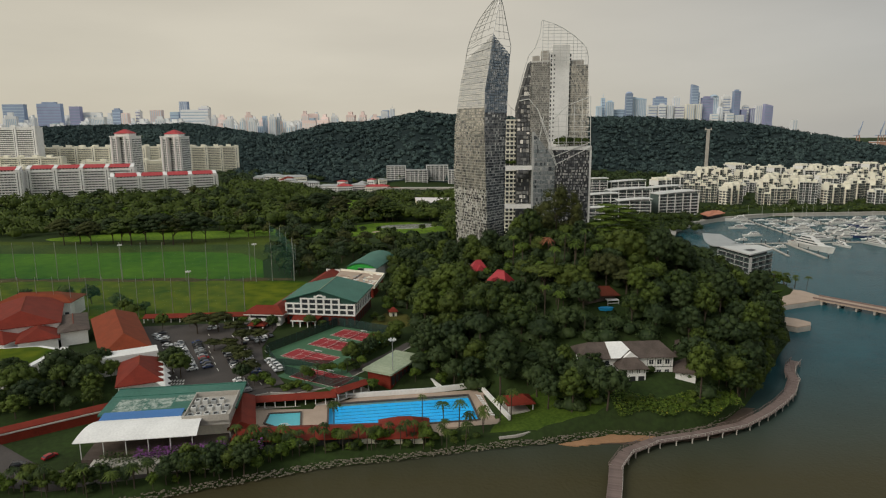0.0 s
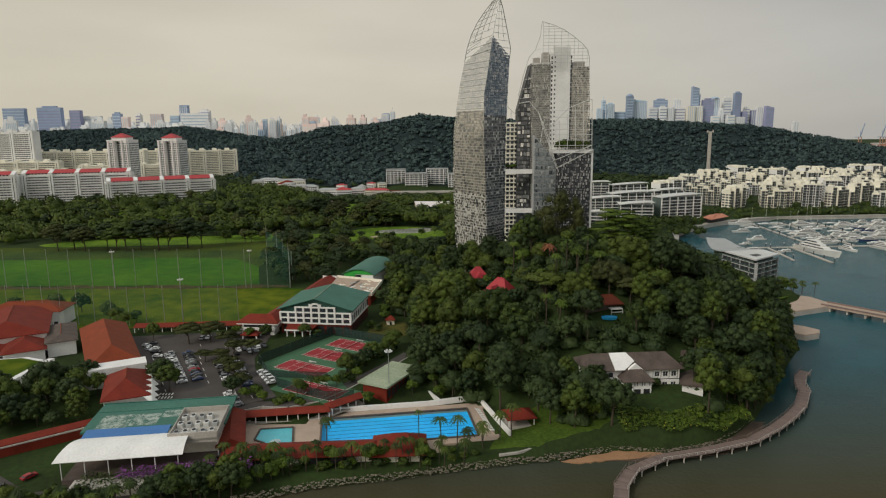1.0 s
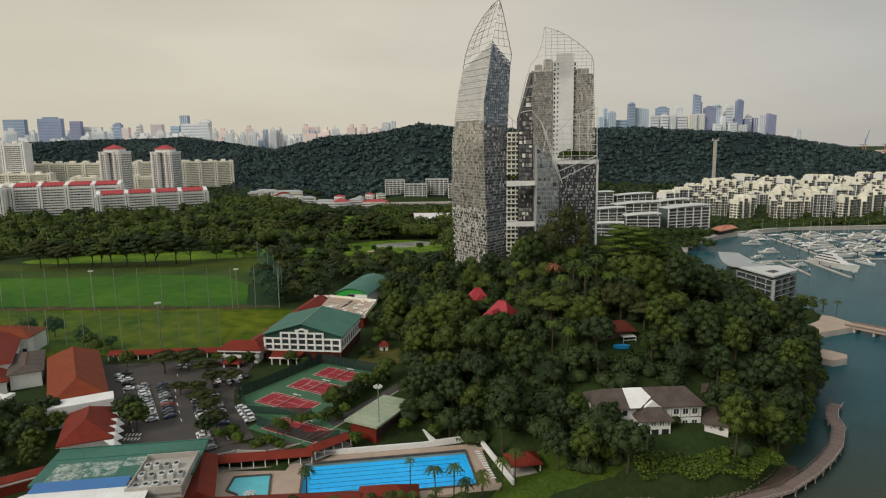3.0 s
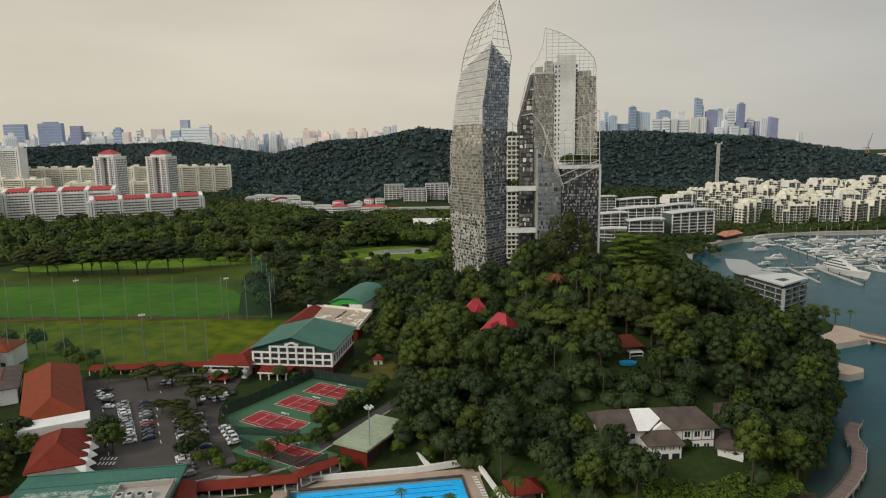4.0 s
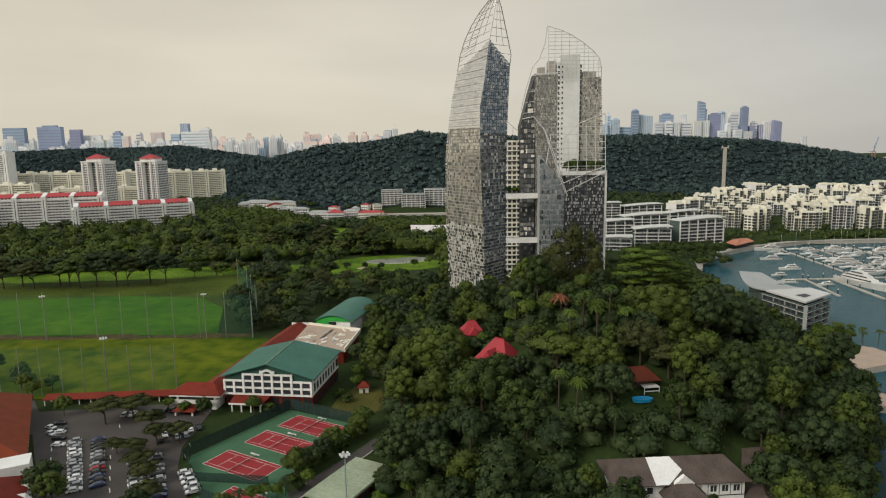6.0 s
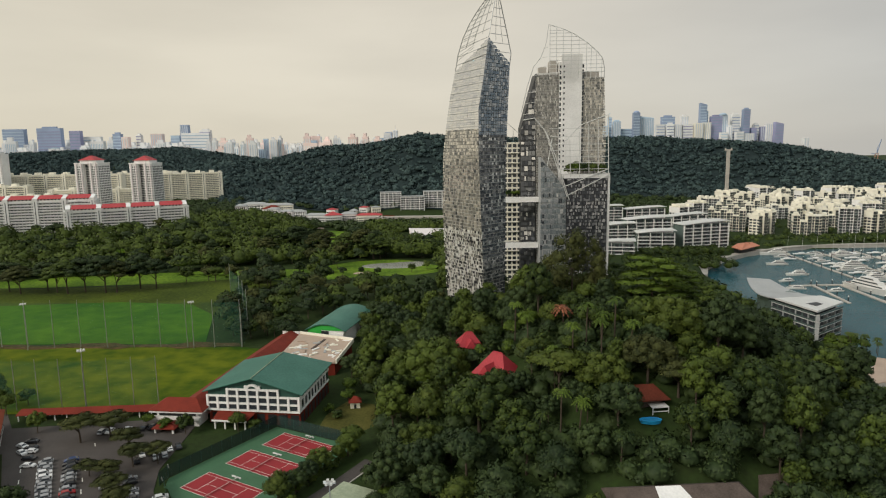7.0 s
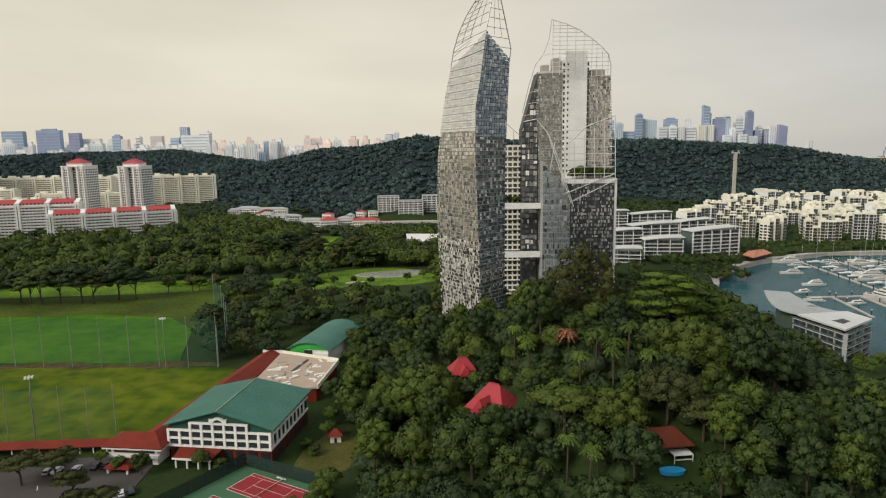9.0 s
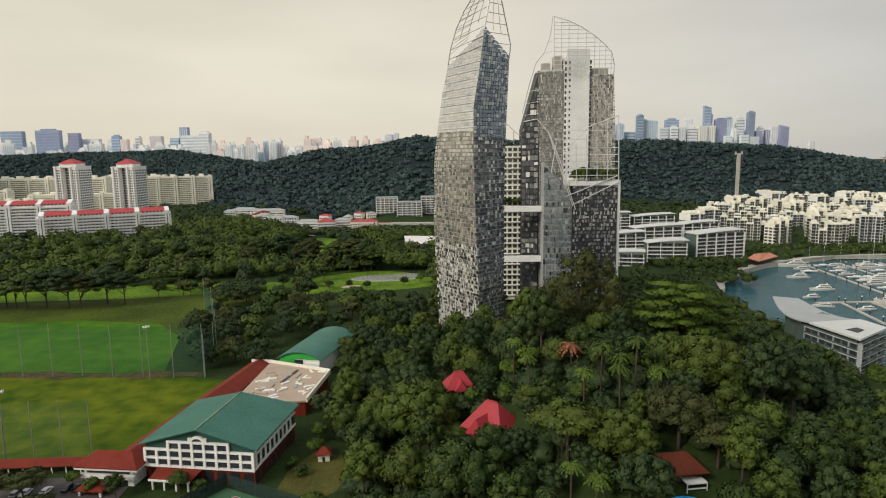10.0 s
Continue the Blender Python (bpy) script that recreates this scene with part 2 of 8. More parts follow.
# panels of the two residential towers: alternate glass, silver and dark sheets
def panel_mat(name, stops, rough, metal):
    m = mat(name, (0.3, 0.3, 0.3), rough=rough, metal=metal, island=0, bump=0.02, spec=0.5)
    n, l = m.node_tree.nodes, m.node_tree.links
    geo, oi = n.new("ShaderNodeNewGeometry"), n.new("ShaderNodeObjectInfo")
    add = n.new("ShaderNodeMath")
    l.new(geo.outputs["Random Per Island"], add.inputs[0])
    l.new(oi.outputs["Random"], add.inputs[1])
    fr = n.new("ShaderNodeMath")
    fr.operation = "FRACT"
    l.new(add.outputs[0], fr.inputs[0])
    ramp = n.new("ShaderNodeValToRGB")
    ramp.color_ramp.interpolation = "CONSTANT"
    for k, (at, c) in enumerate(stops):
        e = ramp.color_ramp.elements[k] if k < 2 else ramp.color_ramp.elements.new(at)
        e.position, e.color = at, (*c, 1)
    l.new(fr.outputs[0], ramp.inputs[0])
    l.new(ramp.outputs[0], n["Principled BSDF"].inputs["Base Color"])
    return m


# panel_bright and panel_mid carry the west face's sunlight and gold reflections in their colours
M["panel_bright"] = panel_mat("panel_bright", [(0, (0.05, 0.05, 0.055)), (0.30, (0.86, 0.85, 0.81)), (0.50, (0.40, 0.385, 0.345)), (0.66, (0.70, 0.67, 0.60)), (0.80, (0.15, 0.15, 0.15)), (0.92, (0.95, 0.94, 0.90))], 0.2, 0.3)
M["panel_grid"] = panel_mat("panel_grid", [(0, (0.20, 0.235, 0.25)), (0.35, (0.27, 0.30, 0.315)), (0.62, (0.33, 0.35, 0.36)), (0.84, (0.05, 0.06, 0.07)), (0.95, (0.55, 0.55, 0.54))], 0.2, 0.2)
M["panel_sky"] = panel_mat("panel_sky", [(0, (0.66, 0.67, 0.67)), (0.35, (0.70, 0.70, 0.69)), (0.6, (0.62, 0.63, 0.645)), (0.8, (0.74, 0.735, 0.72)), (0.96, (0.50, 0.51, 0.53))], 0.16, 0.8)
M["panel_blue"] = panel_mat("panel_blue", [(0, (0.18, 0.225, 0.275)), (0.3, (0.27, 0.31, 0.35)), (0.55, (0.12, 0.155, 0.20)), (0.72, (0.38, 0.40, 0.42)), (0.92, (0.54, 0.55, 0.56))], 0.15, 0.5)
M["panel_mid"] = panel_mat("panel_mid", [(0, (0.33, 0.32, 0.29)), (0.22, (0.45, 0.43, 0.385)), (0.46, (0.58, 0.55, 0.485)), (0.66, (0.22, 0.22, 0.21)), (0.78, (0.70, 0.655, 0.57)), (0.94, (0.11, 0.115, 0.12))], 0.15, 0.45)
M["panel_slab"] = panel_mat("panel_slab", [(0, (0.24, 0.235, 0.22)), (0.3, (0.33, 0.32, 0.295)), (0.55, (0.17, 0.17, 0.165)), (0.72, (0.43, 0.415, 0.38)), (0.92, (0.64, 0.62, 0.57))], 0.18, 0.4)
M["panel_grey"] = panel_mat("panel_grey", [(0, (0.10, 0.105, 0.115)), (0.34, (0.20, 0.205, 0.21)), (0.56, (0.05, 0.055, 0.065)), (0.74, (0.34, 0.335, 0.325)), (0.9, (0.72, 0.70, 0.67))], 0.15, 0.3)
M["panel_dark"] = panel_mat("panel_dark", [(0, (0.09, 0.095, 0.11)), (0.35, (0.26, 0.265, 0.275)), (0.6, (0.05, 0.055, 0.065)), (0.78, (0.55, 0.54, 0.53))], 0.22, 0.2)

# water: murky green harbour with wind ripples
def water_mat(name, col, col2, rough, wave, silt=None, ior=1.14):
    m = mat(name, col, col2=col2, scale=0.006, fine=0.05, rough=rough, spec=0.3, var=0.15, bump=0)
    m.node_tree.nodes["Principled BSDF"].inputs["IOR"].default_value = ior
    n, l = m.node_tree.nodes, m.node_tree.links
    geo = n.new("ShaderNodeNewGeometry")
    if silt:
        # brown silt stirred up in the shallows of the near shore, clearing towards the basin
        sp_ = n.new("ShaderNodeSeparateXYZ")
        l.new(geo.outputs["Position"], sp_.inputs[0])
        mr = n.new("ShaderNodeMapRange")
        mr.inputs[1].default_value, mr.inputs[2].default_value = 165, 270
        l.new(sp_.outputs["Y"], mr.inputs[0])
        mx = n.new("ShaderNodeMix")
        mx.data_type = "RGBA"
        mx.inputs["A"].default_value = (*silt, 1)
        l.new(mr.outputs[0], mx.inputs["Factor"])
        old = n["Principled BSDF"].inputs["Base Color"].links[0].from_socket
        l.new(old, mx.inputs["B"])
        l.new(mx.outputs["Result"], n["Principled BSDF"].inputs["Base Color"])
    a, b = n.new("ShaderNodeTexNoise"), n.new("ShaderNodeTexNoise")
    a.inputs["Scale"].default_value, b.inputs["Scale"].default_value = wave, wave * 5
    a.inputs["Detail"].default_value = b.inputs["Detail"].default_value = 4
    s = n.new("ShaderNodeMath")
    for q in (a, b):
        l.new(geo.outputs["Position"], q.inputs["Vector"])
    l.new(a.outputs["Fac"], s.inputs[0])
    l.new(b.outputs["Fac"], s.inputs[1])
    bp = n.new("ShaderNodeBump")
    bp.inputs["Strength"].default_value, bp.inputs["Distance"].default_value = 0.5, 0.35
    l.new(s.outputs[0], bp.inputs["Height"])
    l.new(bp.outputs[0], n["Principled BSDF"].inputs["Normal"])
    return m


M["water"] = water_mat("water", (0.016, 0.078, 0.098), (0.024, 0.096, 0.118), 0.16, 0.16, (0.060, 0.053, 0.027))
# pond base colour is raised to stand for the pale sky reflection
M["pond"] = water_mat("pond", (0.30, 0.31, 0.27), (0.38, 0.38, 0.33), 0.12, 0.3, None, 1.6)


# ---- mesh tools ----
class Mb:
    """Collects the points and faces of one mesh."""

    def __init__(self):
        self.v, self.f, self.n = [], [], []

    def add(self, vs, fs):
        k = len(self.v)
        self.v += [tuple(p) for p in vs]
        self.f += [tuple(i + k for i in f) for f in fs]
        return self

    def box(self, x0, y0, z0, x1, y1, z1):
        return self.add([(x0, y0, z0), (x1, y0, z0), (x1, y1, z0), (x0, y1, z0), (x0, y0, z1), (x1, y0, z1), (x1, y1, z1), (x0, y1, z1)],
                        [(0, 3, 2, 1), (4, 5, 6, 7), (0, 1, 5, 4), (1, 2, 6, 5), (2, 3, 7, 6), (3, 0, 4, 7)])

    def prism(self, poly, z0, z1):
        """A polygon (counter-clockwise) raised from z0 to z1; z0 and z1 may be lists."""
        n = len(poly)
        a = z0 if isinstance(z0, (list, tuple)) else [z0] * n
        b = z1 if isinstance(z1, (list, tuple)) else [z1] * n
        vs = [(x, y, z) for (x, y), z in zip(poly, a)] + [(x, y, z) for (x, y), z in zip(poly, b)]
        fs = [tuple(range(n))[::-1], tuple(range(n, 2 * n))] + [(i, (i + 1) % n, n + (i + 1) % n, n + i) for i in range(n)]
        return self.add(vs, fs)

    def sheet(self, top, thick):
        """A roof plane: the corners of its top face, given a thickness below."""
        n = len(top)
        vs = [tuple(p) for p in top] + [(x, y, z - thick) for x, y, z in top]
        fs = [tuple(range(n)), tuple(range(n, 2 * n))[::-1]] + [(i, n + i, n + (i + 1) % n, (i + 1) % n) for i in range(n)]
        return self.add(vs, fs)

    def strip(self, rows, thick):
        """One bent sheet: rows of left and right points on its top, given a thickness below."""
        n = len(rows)
        vs = [tuple(p) for r in rows for p in r] + [(x, y, z - thick) for r in rows for x, y, z in r]
        o = 2 * n
        fs = [(0, o, o + 1, 1), (2 * n - 2, 2 * n - 1, o + 2 * n - 1, o + 2 * n - 2)]
        for i in range(n - 1):
            a = 2 * i
            fs += [(a, a + 1, a + 3, a + 2), (o + a, o + a + 2, o + a + 3, o + a + 1), (a, a + 2, o + a + 2, o + a), (a + 1, o + a + 1, o + a + 3, a + 3)]
        return self.add(vs, fs)

    def bar(self, a, b, r, sides=4, r2=None):
        a, b = Vector(a), Vector(b)
        d = (b - a).normalized()
        u = d.cross(Vector((0, 0, 1)) if abs(d.z) < 0.9 else Vector((1, 0, 0))).normalized()
        w = d.cross(u)
        r2 = r if r2 is None else r2
        ring = [(math.cos(2 * math.pi * (k + 0.5) / sides), math.sin(2 * math.pi * (k + 0.5) / sides)) for k in range(sides)]
        vs = [a + (u * c + w * s) * r for c, s in ring] + [b + (u * c + w * s) * r2 for c, s in ring]
        fs = [(i, (i + 1) % sides, sides + (i + 1) % sides, sides + i) for i in range(sides)] + [tuple(range(sides))[::-1], tuple(range(sides, 2 * sides))]
        return self.add(vs, fs)

    def turned(self, profile, sides=12, cx=0, cy=0):
        """A round body from (radius, z) pairs."""
        k = len(self.v)
        for r, z in profile:
            self.v += [(cx + r * math.cos(2 * math.pi * i / sides), cy + r * math.sin(2 * math.pi * i / sides), z) for i in range(sides)]
        for j in range(len(profile) - 1):
            self.f += [(k + j * sides + i, k + j * sides + (i + 1) % sides, k + (j + 1) * sides + (i + 1) % sides, k + (j + 1) * sides + i) for i in range(sides)]
        self.f += [tuple(k + i for i in range(sides))[::-1], tuple(k + (len(profile) - 1) * sides + i for i in range(sides))]
        return self

    def hip(self, x0, y0, x1, y1, z, h, over=0.0, ridge=None, thick=0.25):
        """A hipped roof with its ridge along the longer side; ridge: how far in the ridge ends lie (0: a gable)."""
        x0, y0, x1, y1 = x0 - over, y0 - over, x1 + over, y1 + over
        w, d = x1 - x0, y1 - y0
        e = min(w, d) / 2 if ridge is None else ridge
        if w >= d:
            a, b = (x0 + e, (y0 + y1) / 2, z + h), (x1 - e, (y0 + y1) / 2, z + h)
            vs = [(x0, y0, z), (x1, y0, z), (x1, y1, z), (x0, y1, z), a, b]
            fs = [(0, 1, 5, 4), (1, 2, 5), (2, 3, 4, 5), (3, 0, 4)]
        else:
            a, b = ((x0 + x1) / 2, y0 + e, z + h), ((x0 + x1) / 2, y1 - e, z + h)
            vs = [(x0, y0, z), (x1, y0, z), (x1, y1, z), (x0, y1, z), a, b]
            fs = [(0, 1, 4), (1, 2, 5, 4), (2, 3, 5), (3, 0, 4, 5)]
        vs += [(x, y, z - thick) for x, y, z in vs[:4]]
        fs += [(0, 6, 7, 1), (1, 7, 8, 2), (2, 8, 9, 3), (3, 9, 6, 0), (6, 9, 8, 7)]
        return self.add(vs, fs)

    def mesh(self, name, material):
        me = bpy.data.meshes.new(name)
        me.from_pydata(self.v, [], self.f)
        me.materials.append(material)
        me.update()
        if self.n:
            me.polygons.foreach_set("use_smooth", [True] * len(me.polygons))
            me.normals_split_custom_set_from_vertices(self.n)
        return me


def part(name, mb, material, parent, label=""):
    """One mesh object under a thing or a part."""
    ob = new(name, mb if isinstance(mb, bpy.types.Mesh) else mb.mesh(name, material))
    ob.parent = parent
    return tagged(ob, label)


def thing(name, label, category, at=(0, 0, 0), turn=0.0, group="", kind=""):
    ob = new(name)
    ob.empty_display_size = 0.5
    ob.matrix_world = pose(*at, 0, 0, turn)
    return tagged(ob, label, category, group, kind)


def solid(name, mb, material, label, category, at=(0, 0, 0), turn=0.0, group="", kind=""):
    """A thing that is one mesh."""
    ob = new(name, mb.mesh(name, material))
    ob.matrix_world = pose(*at, 0, 0, turn)
    return tagged(ob, label, category, group, kind)


def smooth(a, b, x):
    t = np.clip((np.asarray(x, float) - a) / (b - a), 0, 1)
    return t * t * (3 - 2 * t)
# ---- the ground: one sheet with the club's terraces, the wooded hill, the ridge behind and the shore ----
SEA = -6.0
COAST = [(-5200, 140), (-400, 140), (-150, 146), (-95, 152), (-62, 164), (-37, 173), (-14, 177.5), (11, 183.5), (38, 188.5), (56, 194.5), (70, 192.5), (85, 196),
         (98, 205), (109, 216), (122, 233), (134, 250), (150, 272), (166, 292), (178, 318), (184, 345), (196, 370), (216, 376), (207, 402),
         (203, 450), (206, 520), (212, 580), (223, 618), (255, 656), (288, 684), (330, 708), (372, 726), (440, 730), (560, 738), (900, 760), (5200, 900)]


def coast_side(x, y):
    """Distance from the coast line, positive on land."""
    best = np.full(x.shape, 1e9)
    for (ax, ay), (bx, by) in zip(COAST, COAST[1:]):
        dx, dy = bx - ax, by - ay
        t = np.clip(((x - ax) * dx + (y - ay) * dy) / (dx * dx + dy * dy), 0, 1)
        d = np.hypot(x - ax - t * dx, y - ay - t * dy)
        near = d < best - 1e-6
        best = np.where(near, d, best)
    poly = COAST + [(5200, 5200), (-5200, 5200)]
    land = np.zeros(x.shape, bool)
    for (ax, ay), (bx, by) in zip(poly, poly[1:] + poly[:1]):
        if ay != by:
            land ^= ((ay > y) != (by > y)) & (x < (bx - ax) * (y - ay) / (by - ay) + ax)
    return np.where(land, best, -best)


RIDGE_X = (-2600, -1400, -1045, -910, -654, -470, -360, -219, -114, -46, 60, 200, 345, 431, 583, 677, 739, 822, 880, 947, 1050, 1300, 1600, 5200)
RIDGE_H = (20, 66, 88, 92, 95, 68, 56, 87, 107, 120, 112, 108, 109, 111, 101, 96, 88, 73, 66, 50, 34, 16, 4, 0)
RIDGE_YX, RIDGE_Y = (-1400, -700, -400, -48, 424, 900, 1600), (1750, 1750, 1450, 1300, 1480, 1500, 1500)


def height(x, y):
    x, y = np.asarray(x, float), np.asarray(y, float)
    yb = np.interp(x, (-70, -45, -30, 0), (222, 222, 236, 240))
    z = -3.6 + 3.3 * smooth(-12, 0, y - yb)
    u, v = (x + 15.9) * 0.9888 + (y - 207.3) * 0.1495, -(x + 15.9) * 0.1495 + (y - 207.3) * 0.9888
    z = np.where((abs(u) < 30) & (abs(v) < 13.4), -5.7, z)
    r = ((x - 72) / 62) ** 2 + ((y - 318) / 85) ** 2
    x0 = np.interp(y, (0, 220, 240, 345, 400), (19, 19, -14, -22, -30))
    z = z + 36 * np.exp(-np.maximum(r, 1e-9) ** 1.2) * smooth(0, 26, x - x0)
    z = z + 16 * smooth(600, 760, y) * smooth(-120, -260, x) * (1 - smooth(1500, 1900, y))
    crest, yc = np.interp(x, RIDGE_X, RIDGE_H), np.interp(x, RIDGE_YX, RIDGE_Y)
    w = np.where(y < yc, np.interp(x, (-900, -300, 100, 500), (420, 215, 200, 215)), 400)
    z = z + crest * np.exp(-((y - yc) / w) ** 2)
    return z


def ground_at(x, y):
    return float(height(x, y))


def grown(start, stop, step, far, ratio):
    a = list(np.arange(start, stop + step, step))
    s = step
    while a[-1] < far:
        s *= ratio
        a.append(a[-1] + s)
    return a


gx = grown(0, 270, 3.0, 4800, 1.12)
gx = [-q for q in grown(0, 170, 3.0, 4800, 1.10)[:0:-1]] + gx
gy = [-60, 0, 60, 100, 125, 140] + grown(146, 470, 3.0, 4700, 1.07)
GX, GY = np.meshgrid(np.array(gx), np.array(gy))
side = coast_side(GX, GY)
GZ = SEA - 3 + (height(GX, GY) - SEA + 3) * smooth(-4.5, 5.0, side)
nx, ny = len(gx), len(gy)
me = bpy.data.meshes.new("ground")
idx = np.arange(nx * ny).reshape(ny, nx)
quads = np.stack([idx[:-1, :-1], idx[:-1, 1:], idx[1:, 1:], idx[1:, :-1]], -1).reshape(-1, 4)
me.from_pydata(np.stack([GX, GY, GZ], -1).reshape(-1, 3).tolist(), [], quads.tolist())
me.materials.append(M["soil"])
me.polygons.foreach_set("use_smooth", [True] * len(me.polygons))
ground = tagged(new("ground", me), "dark green and brown earth of the club, wooded hill and far ridge", "ground", kind="structure")

wm = Mb().add([(-4900, -600, SEA), (4900, -600, SEA), (4900, 4800, SEA), (-4900, 4800, SEA)], [(0, 1, 2, 3)])
solid("water", wm, M["water"], "murky grey-green harbour water with small ripples", "water", kind="structure")


def patch(name, poly, z, material, label, category="ground", thick=0.12):
    """A flat sheet of turf, asphalt or paving that lies on the ground."""
    area = sum(ax * by - bx * ay for (ax, ay), (bx, by) in zip(poly, poly[1:] + poly[:1]))
    poly = poly if area > 0 else poly[::-1]
    return solid(name, Mb().prism(poly, z - thick, z), M[material], label, category, kind="structure")


def draped(name, poly, material, label, category="grass", lift=0.25, rings=8):
    """A sheet of turf that follows the rise and fall of the ground."""
    cx, cy = sum(p[0] for p in poly) / len(poly), sum(p[1] for p in poly) / len(poly)
    n = len(poly)
    mb = Mb()
    mb.v.append((cx, cy, ground_at(cx, cy) + lift))
    for r in range(1, rings + 1):
        for x, y in poly:
            q = (cx + (x - cx) * r / rings, cy + (y - cy) * r / rings)
            mb.v.append((*q, ground_at(*q) + (lift if r < rings else -0.3)))
    for i in range(n):
        mb.f.append((0, 1 + i, 1 + (i + 1) % n))
        for r in range(rings - 1):
            a, b = 1 + r * n, 1 + (r + 1) * n
            mb.f.append((a + i, b + i, b + (i + 1) % n, a + (i + 1) % n))
    return solid(name, mb, M[material], label, category, kind="structure")


def wavy(poly, step=2.0, swing=0.6, seed=1):
    """A polygon with its sides broken up into an uneven natural edge."""
    rnd = random.Random(seed)
    out = []
    for (ax, ay), (bx, by) in zip(poly, poly[1:] + poly[:1]):
        n = max(1, int(math.hypot(bx - ax, by - ay) / step))
        out += [(ax + (bx - ax) * k / n + rnd.uniform(-swing, swing), ay + (by - ay) * k / n + rnd.uniform(-swing, swing)) for k in range(n)]
    return out


def blob(cx, cy, rx, ry, n=22, seed=0, turn=0.0):
    rnd = random.Random(seed)
    a, b = rnd.random() * 6, rnd.random() * 6
    out = []
    for i in range(n):
        t = 2 * math.pi * i / n
        k = 1 + 0.16 * math.sin(2 * t + a) + 0.09 * math.sin(3 * t + b)
        x, y = rx * k * math.cos(t), ry * k * math.sin(t)
        out.append((cx + x * math.cos(turn) - y * math.sin(turn), cy + x * math.sin(turn) + y * math.cos(turn)))
    return out
# ---- trees ----
def leaf_cloud(lobes, count, leaf, rnd, down=-0.35, core=0.82, heart=None, puff=0.3):
    """Many small leaf sprays over a set of ellipsoid lobes (x, y, z, rx, ry, rz), with a dense inside; shaded as soft masses."""
    mb = Mb()
    area = np.array([a * b + b * c + a * c for _, _, _, a, b, c in lobes])
    per = np.maximum(6, (count * area / area.sum()).astype(int))
    verts, norms, faces, base = [], [], [], 0
    seed_core = Mb().turned([(0.6, -0.5), (1.0, 0.0), (0.72, 0.62), (0.05, 0.95)], 6)
    cv_ = np.array(seed_core.v)
    cn_ = cv_ / np.linalg.norm(cv_, axis=1)[:, None]
    for (cx, cy, cz, rx, ry, rz), n in zip(lobes, per):
        mid_, rad = np.array([cx, cy, cz]), np.array([rx, ry, rz])
        d = rnd.normal(size=(n * 2, 3))
        d /= np.linalg.norm(d, axis=1)[:, None]
        d = d[d[:, 2] > down][:n]
        n = len(d)
        k = rnd.uniform(0.80, 1.13, n)[:, None]
        p = d * k * rad + mid_
        nor = d + rnd.normal(scale=0.5, size=(n, 3))
        nor /= np.linalg.norm(nor, axis=1)[:, None]
        u = np.cross(nor, rnd.normal(size=(n, 3)))
        u /= np.linalg.norm(u, axis=1)[:, None]
        w = np.cross(nor, u)
        s = rnd.uniform(0.55, 1.35, n)[:, None] * leaf
        sag = np.array([0, 0, -0.25]) * s
        q = np.stack([p + u * s + sag, p - u * s * 0.55 + w * s * 0.62, p - u * s * 0.55 - w * s * 0.62], 1).reshape(-1, 3)
        soft = d * (1 - puff) + nor * 0.35
        if heart is not None:
            out = p - np.array(heart)
            soft = soft + puff * out / np.linalg.norm(out, axis=1)[:, None]
        soft /= np.linalg.norm(soft, axis=1)[:, None]
        verts.append(q)
        norms.append(np.repeat(soft, 3, 0))
        faces += [(base + 3 * i, base + 3 * i + 1, base + 3 * i + 2) for i in range(n)]
        base += 3 * n
        if core:
            verts.append(cv_ * rad * core + mid_)
            norms.append(cn_)
            faces += [tuple(i + base for i in f) for f in seed_core.f]
            base += len(cv_)
    mb.v, mb.f, mb.n = np.concatenate(verts).tolist(), faces, np.concatenate(norms).tolist()
    return mb


def trunk_of(h, r, lobes, rnd, lean=0.4):
    mb = Mb()
    tops = sorted(lobes, key=lambda q: -q[3])[:5]
    fork = (rnd.uniform(-lean, lean), rnd.uniform(-lean, lean), h * 0.55)
    mb.bar((0, 0, -1.5), fork, r, 7, r * 0.7)
    for cx, cy, cz, *_ in tops:
        mb.bar(fork, (cx * 0.8, cy * 0.8, cz), r * 0.5, 5, r * 0.15)
    return mb


TREES = {}


def tree_kind(key, name, lobes, count, leaf, trunk_h, trunk_r, material, label, seed, down=-0.35, core=0.82):
    rnd = np.random.default_rng(seed)
    t = (trunk_of(trunk_h, trunk_r, lobes, rnd).mesh("trunk", M["bark"]), leaf_cloud(lobes, int(count * 1.75), leaf * 0.86, rnd, down, core, (0, 0, sum(q[2] for q in lobes) / len(lobes) - 2)).mesh("crown", M[material]))
    TREES.setdefault(key, []).append((name, t, label))


def plant(key, x, y, scale=1.0, z=None, pick=None, group="", rnd=random):
    name, (trunk, crown), label = TREES[key][pick if pick is not None else rnd.randrange(len(TREES[key]))]
    ob = thing(name, label, "tree", (x, y, ground_at(x, y) if z is None else z), rnd.uniform(0, 360), group)
    ob.scale = (scale * rnd.uniform(0.93, 1.07), scale * rnd.uniform(0.93, 1.07), scale * rnd.uniform(0.9, 1.12))
    for n, m in (("trunk", trunk), ("crown", crown)):
        part(n, m, None, ob)
    return ob


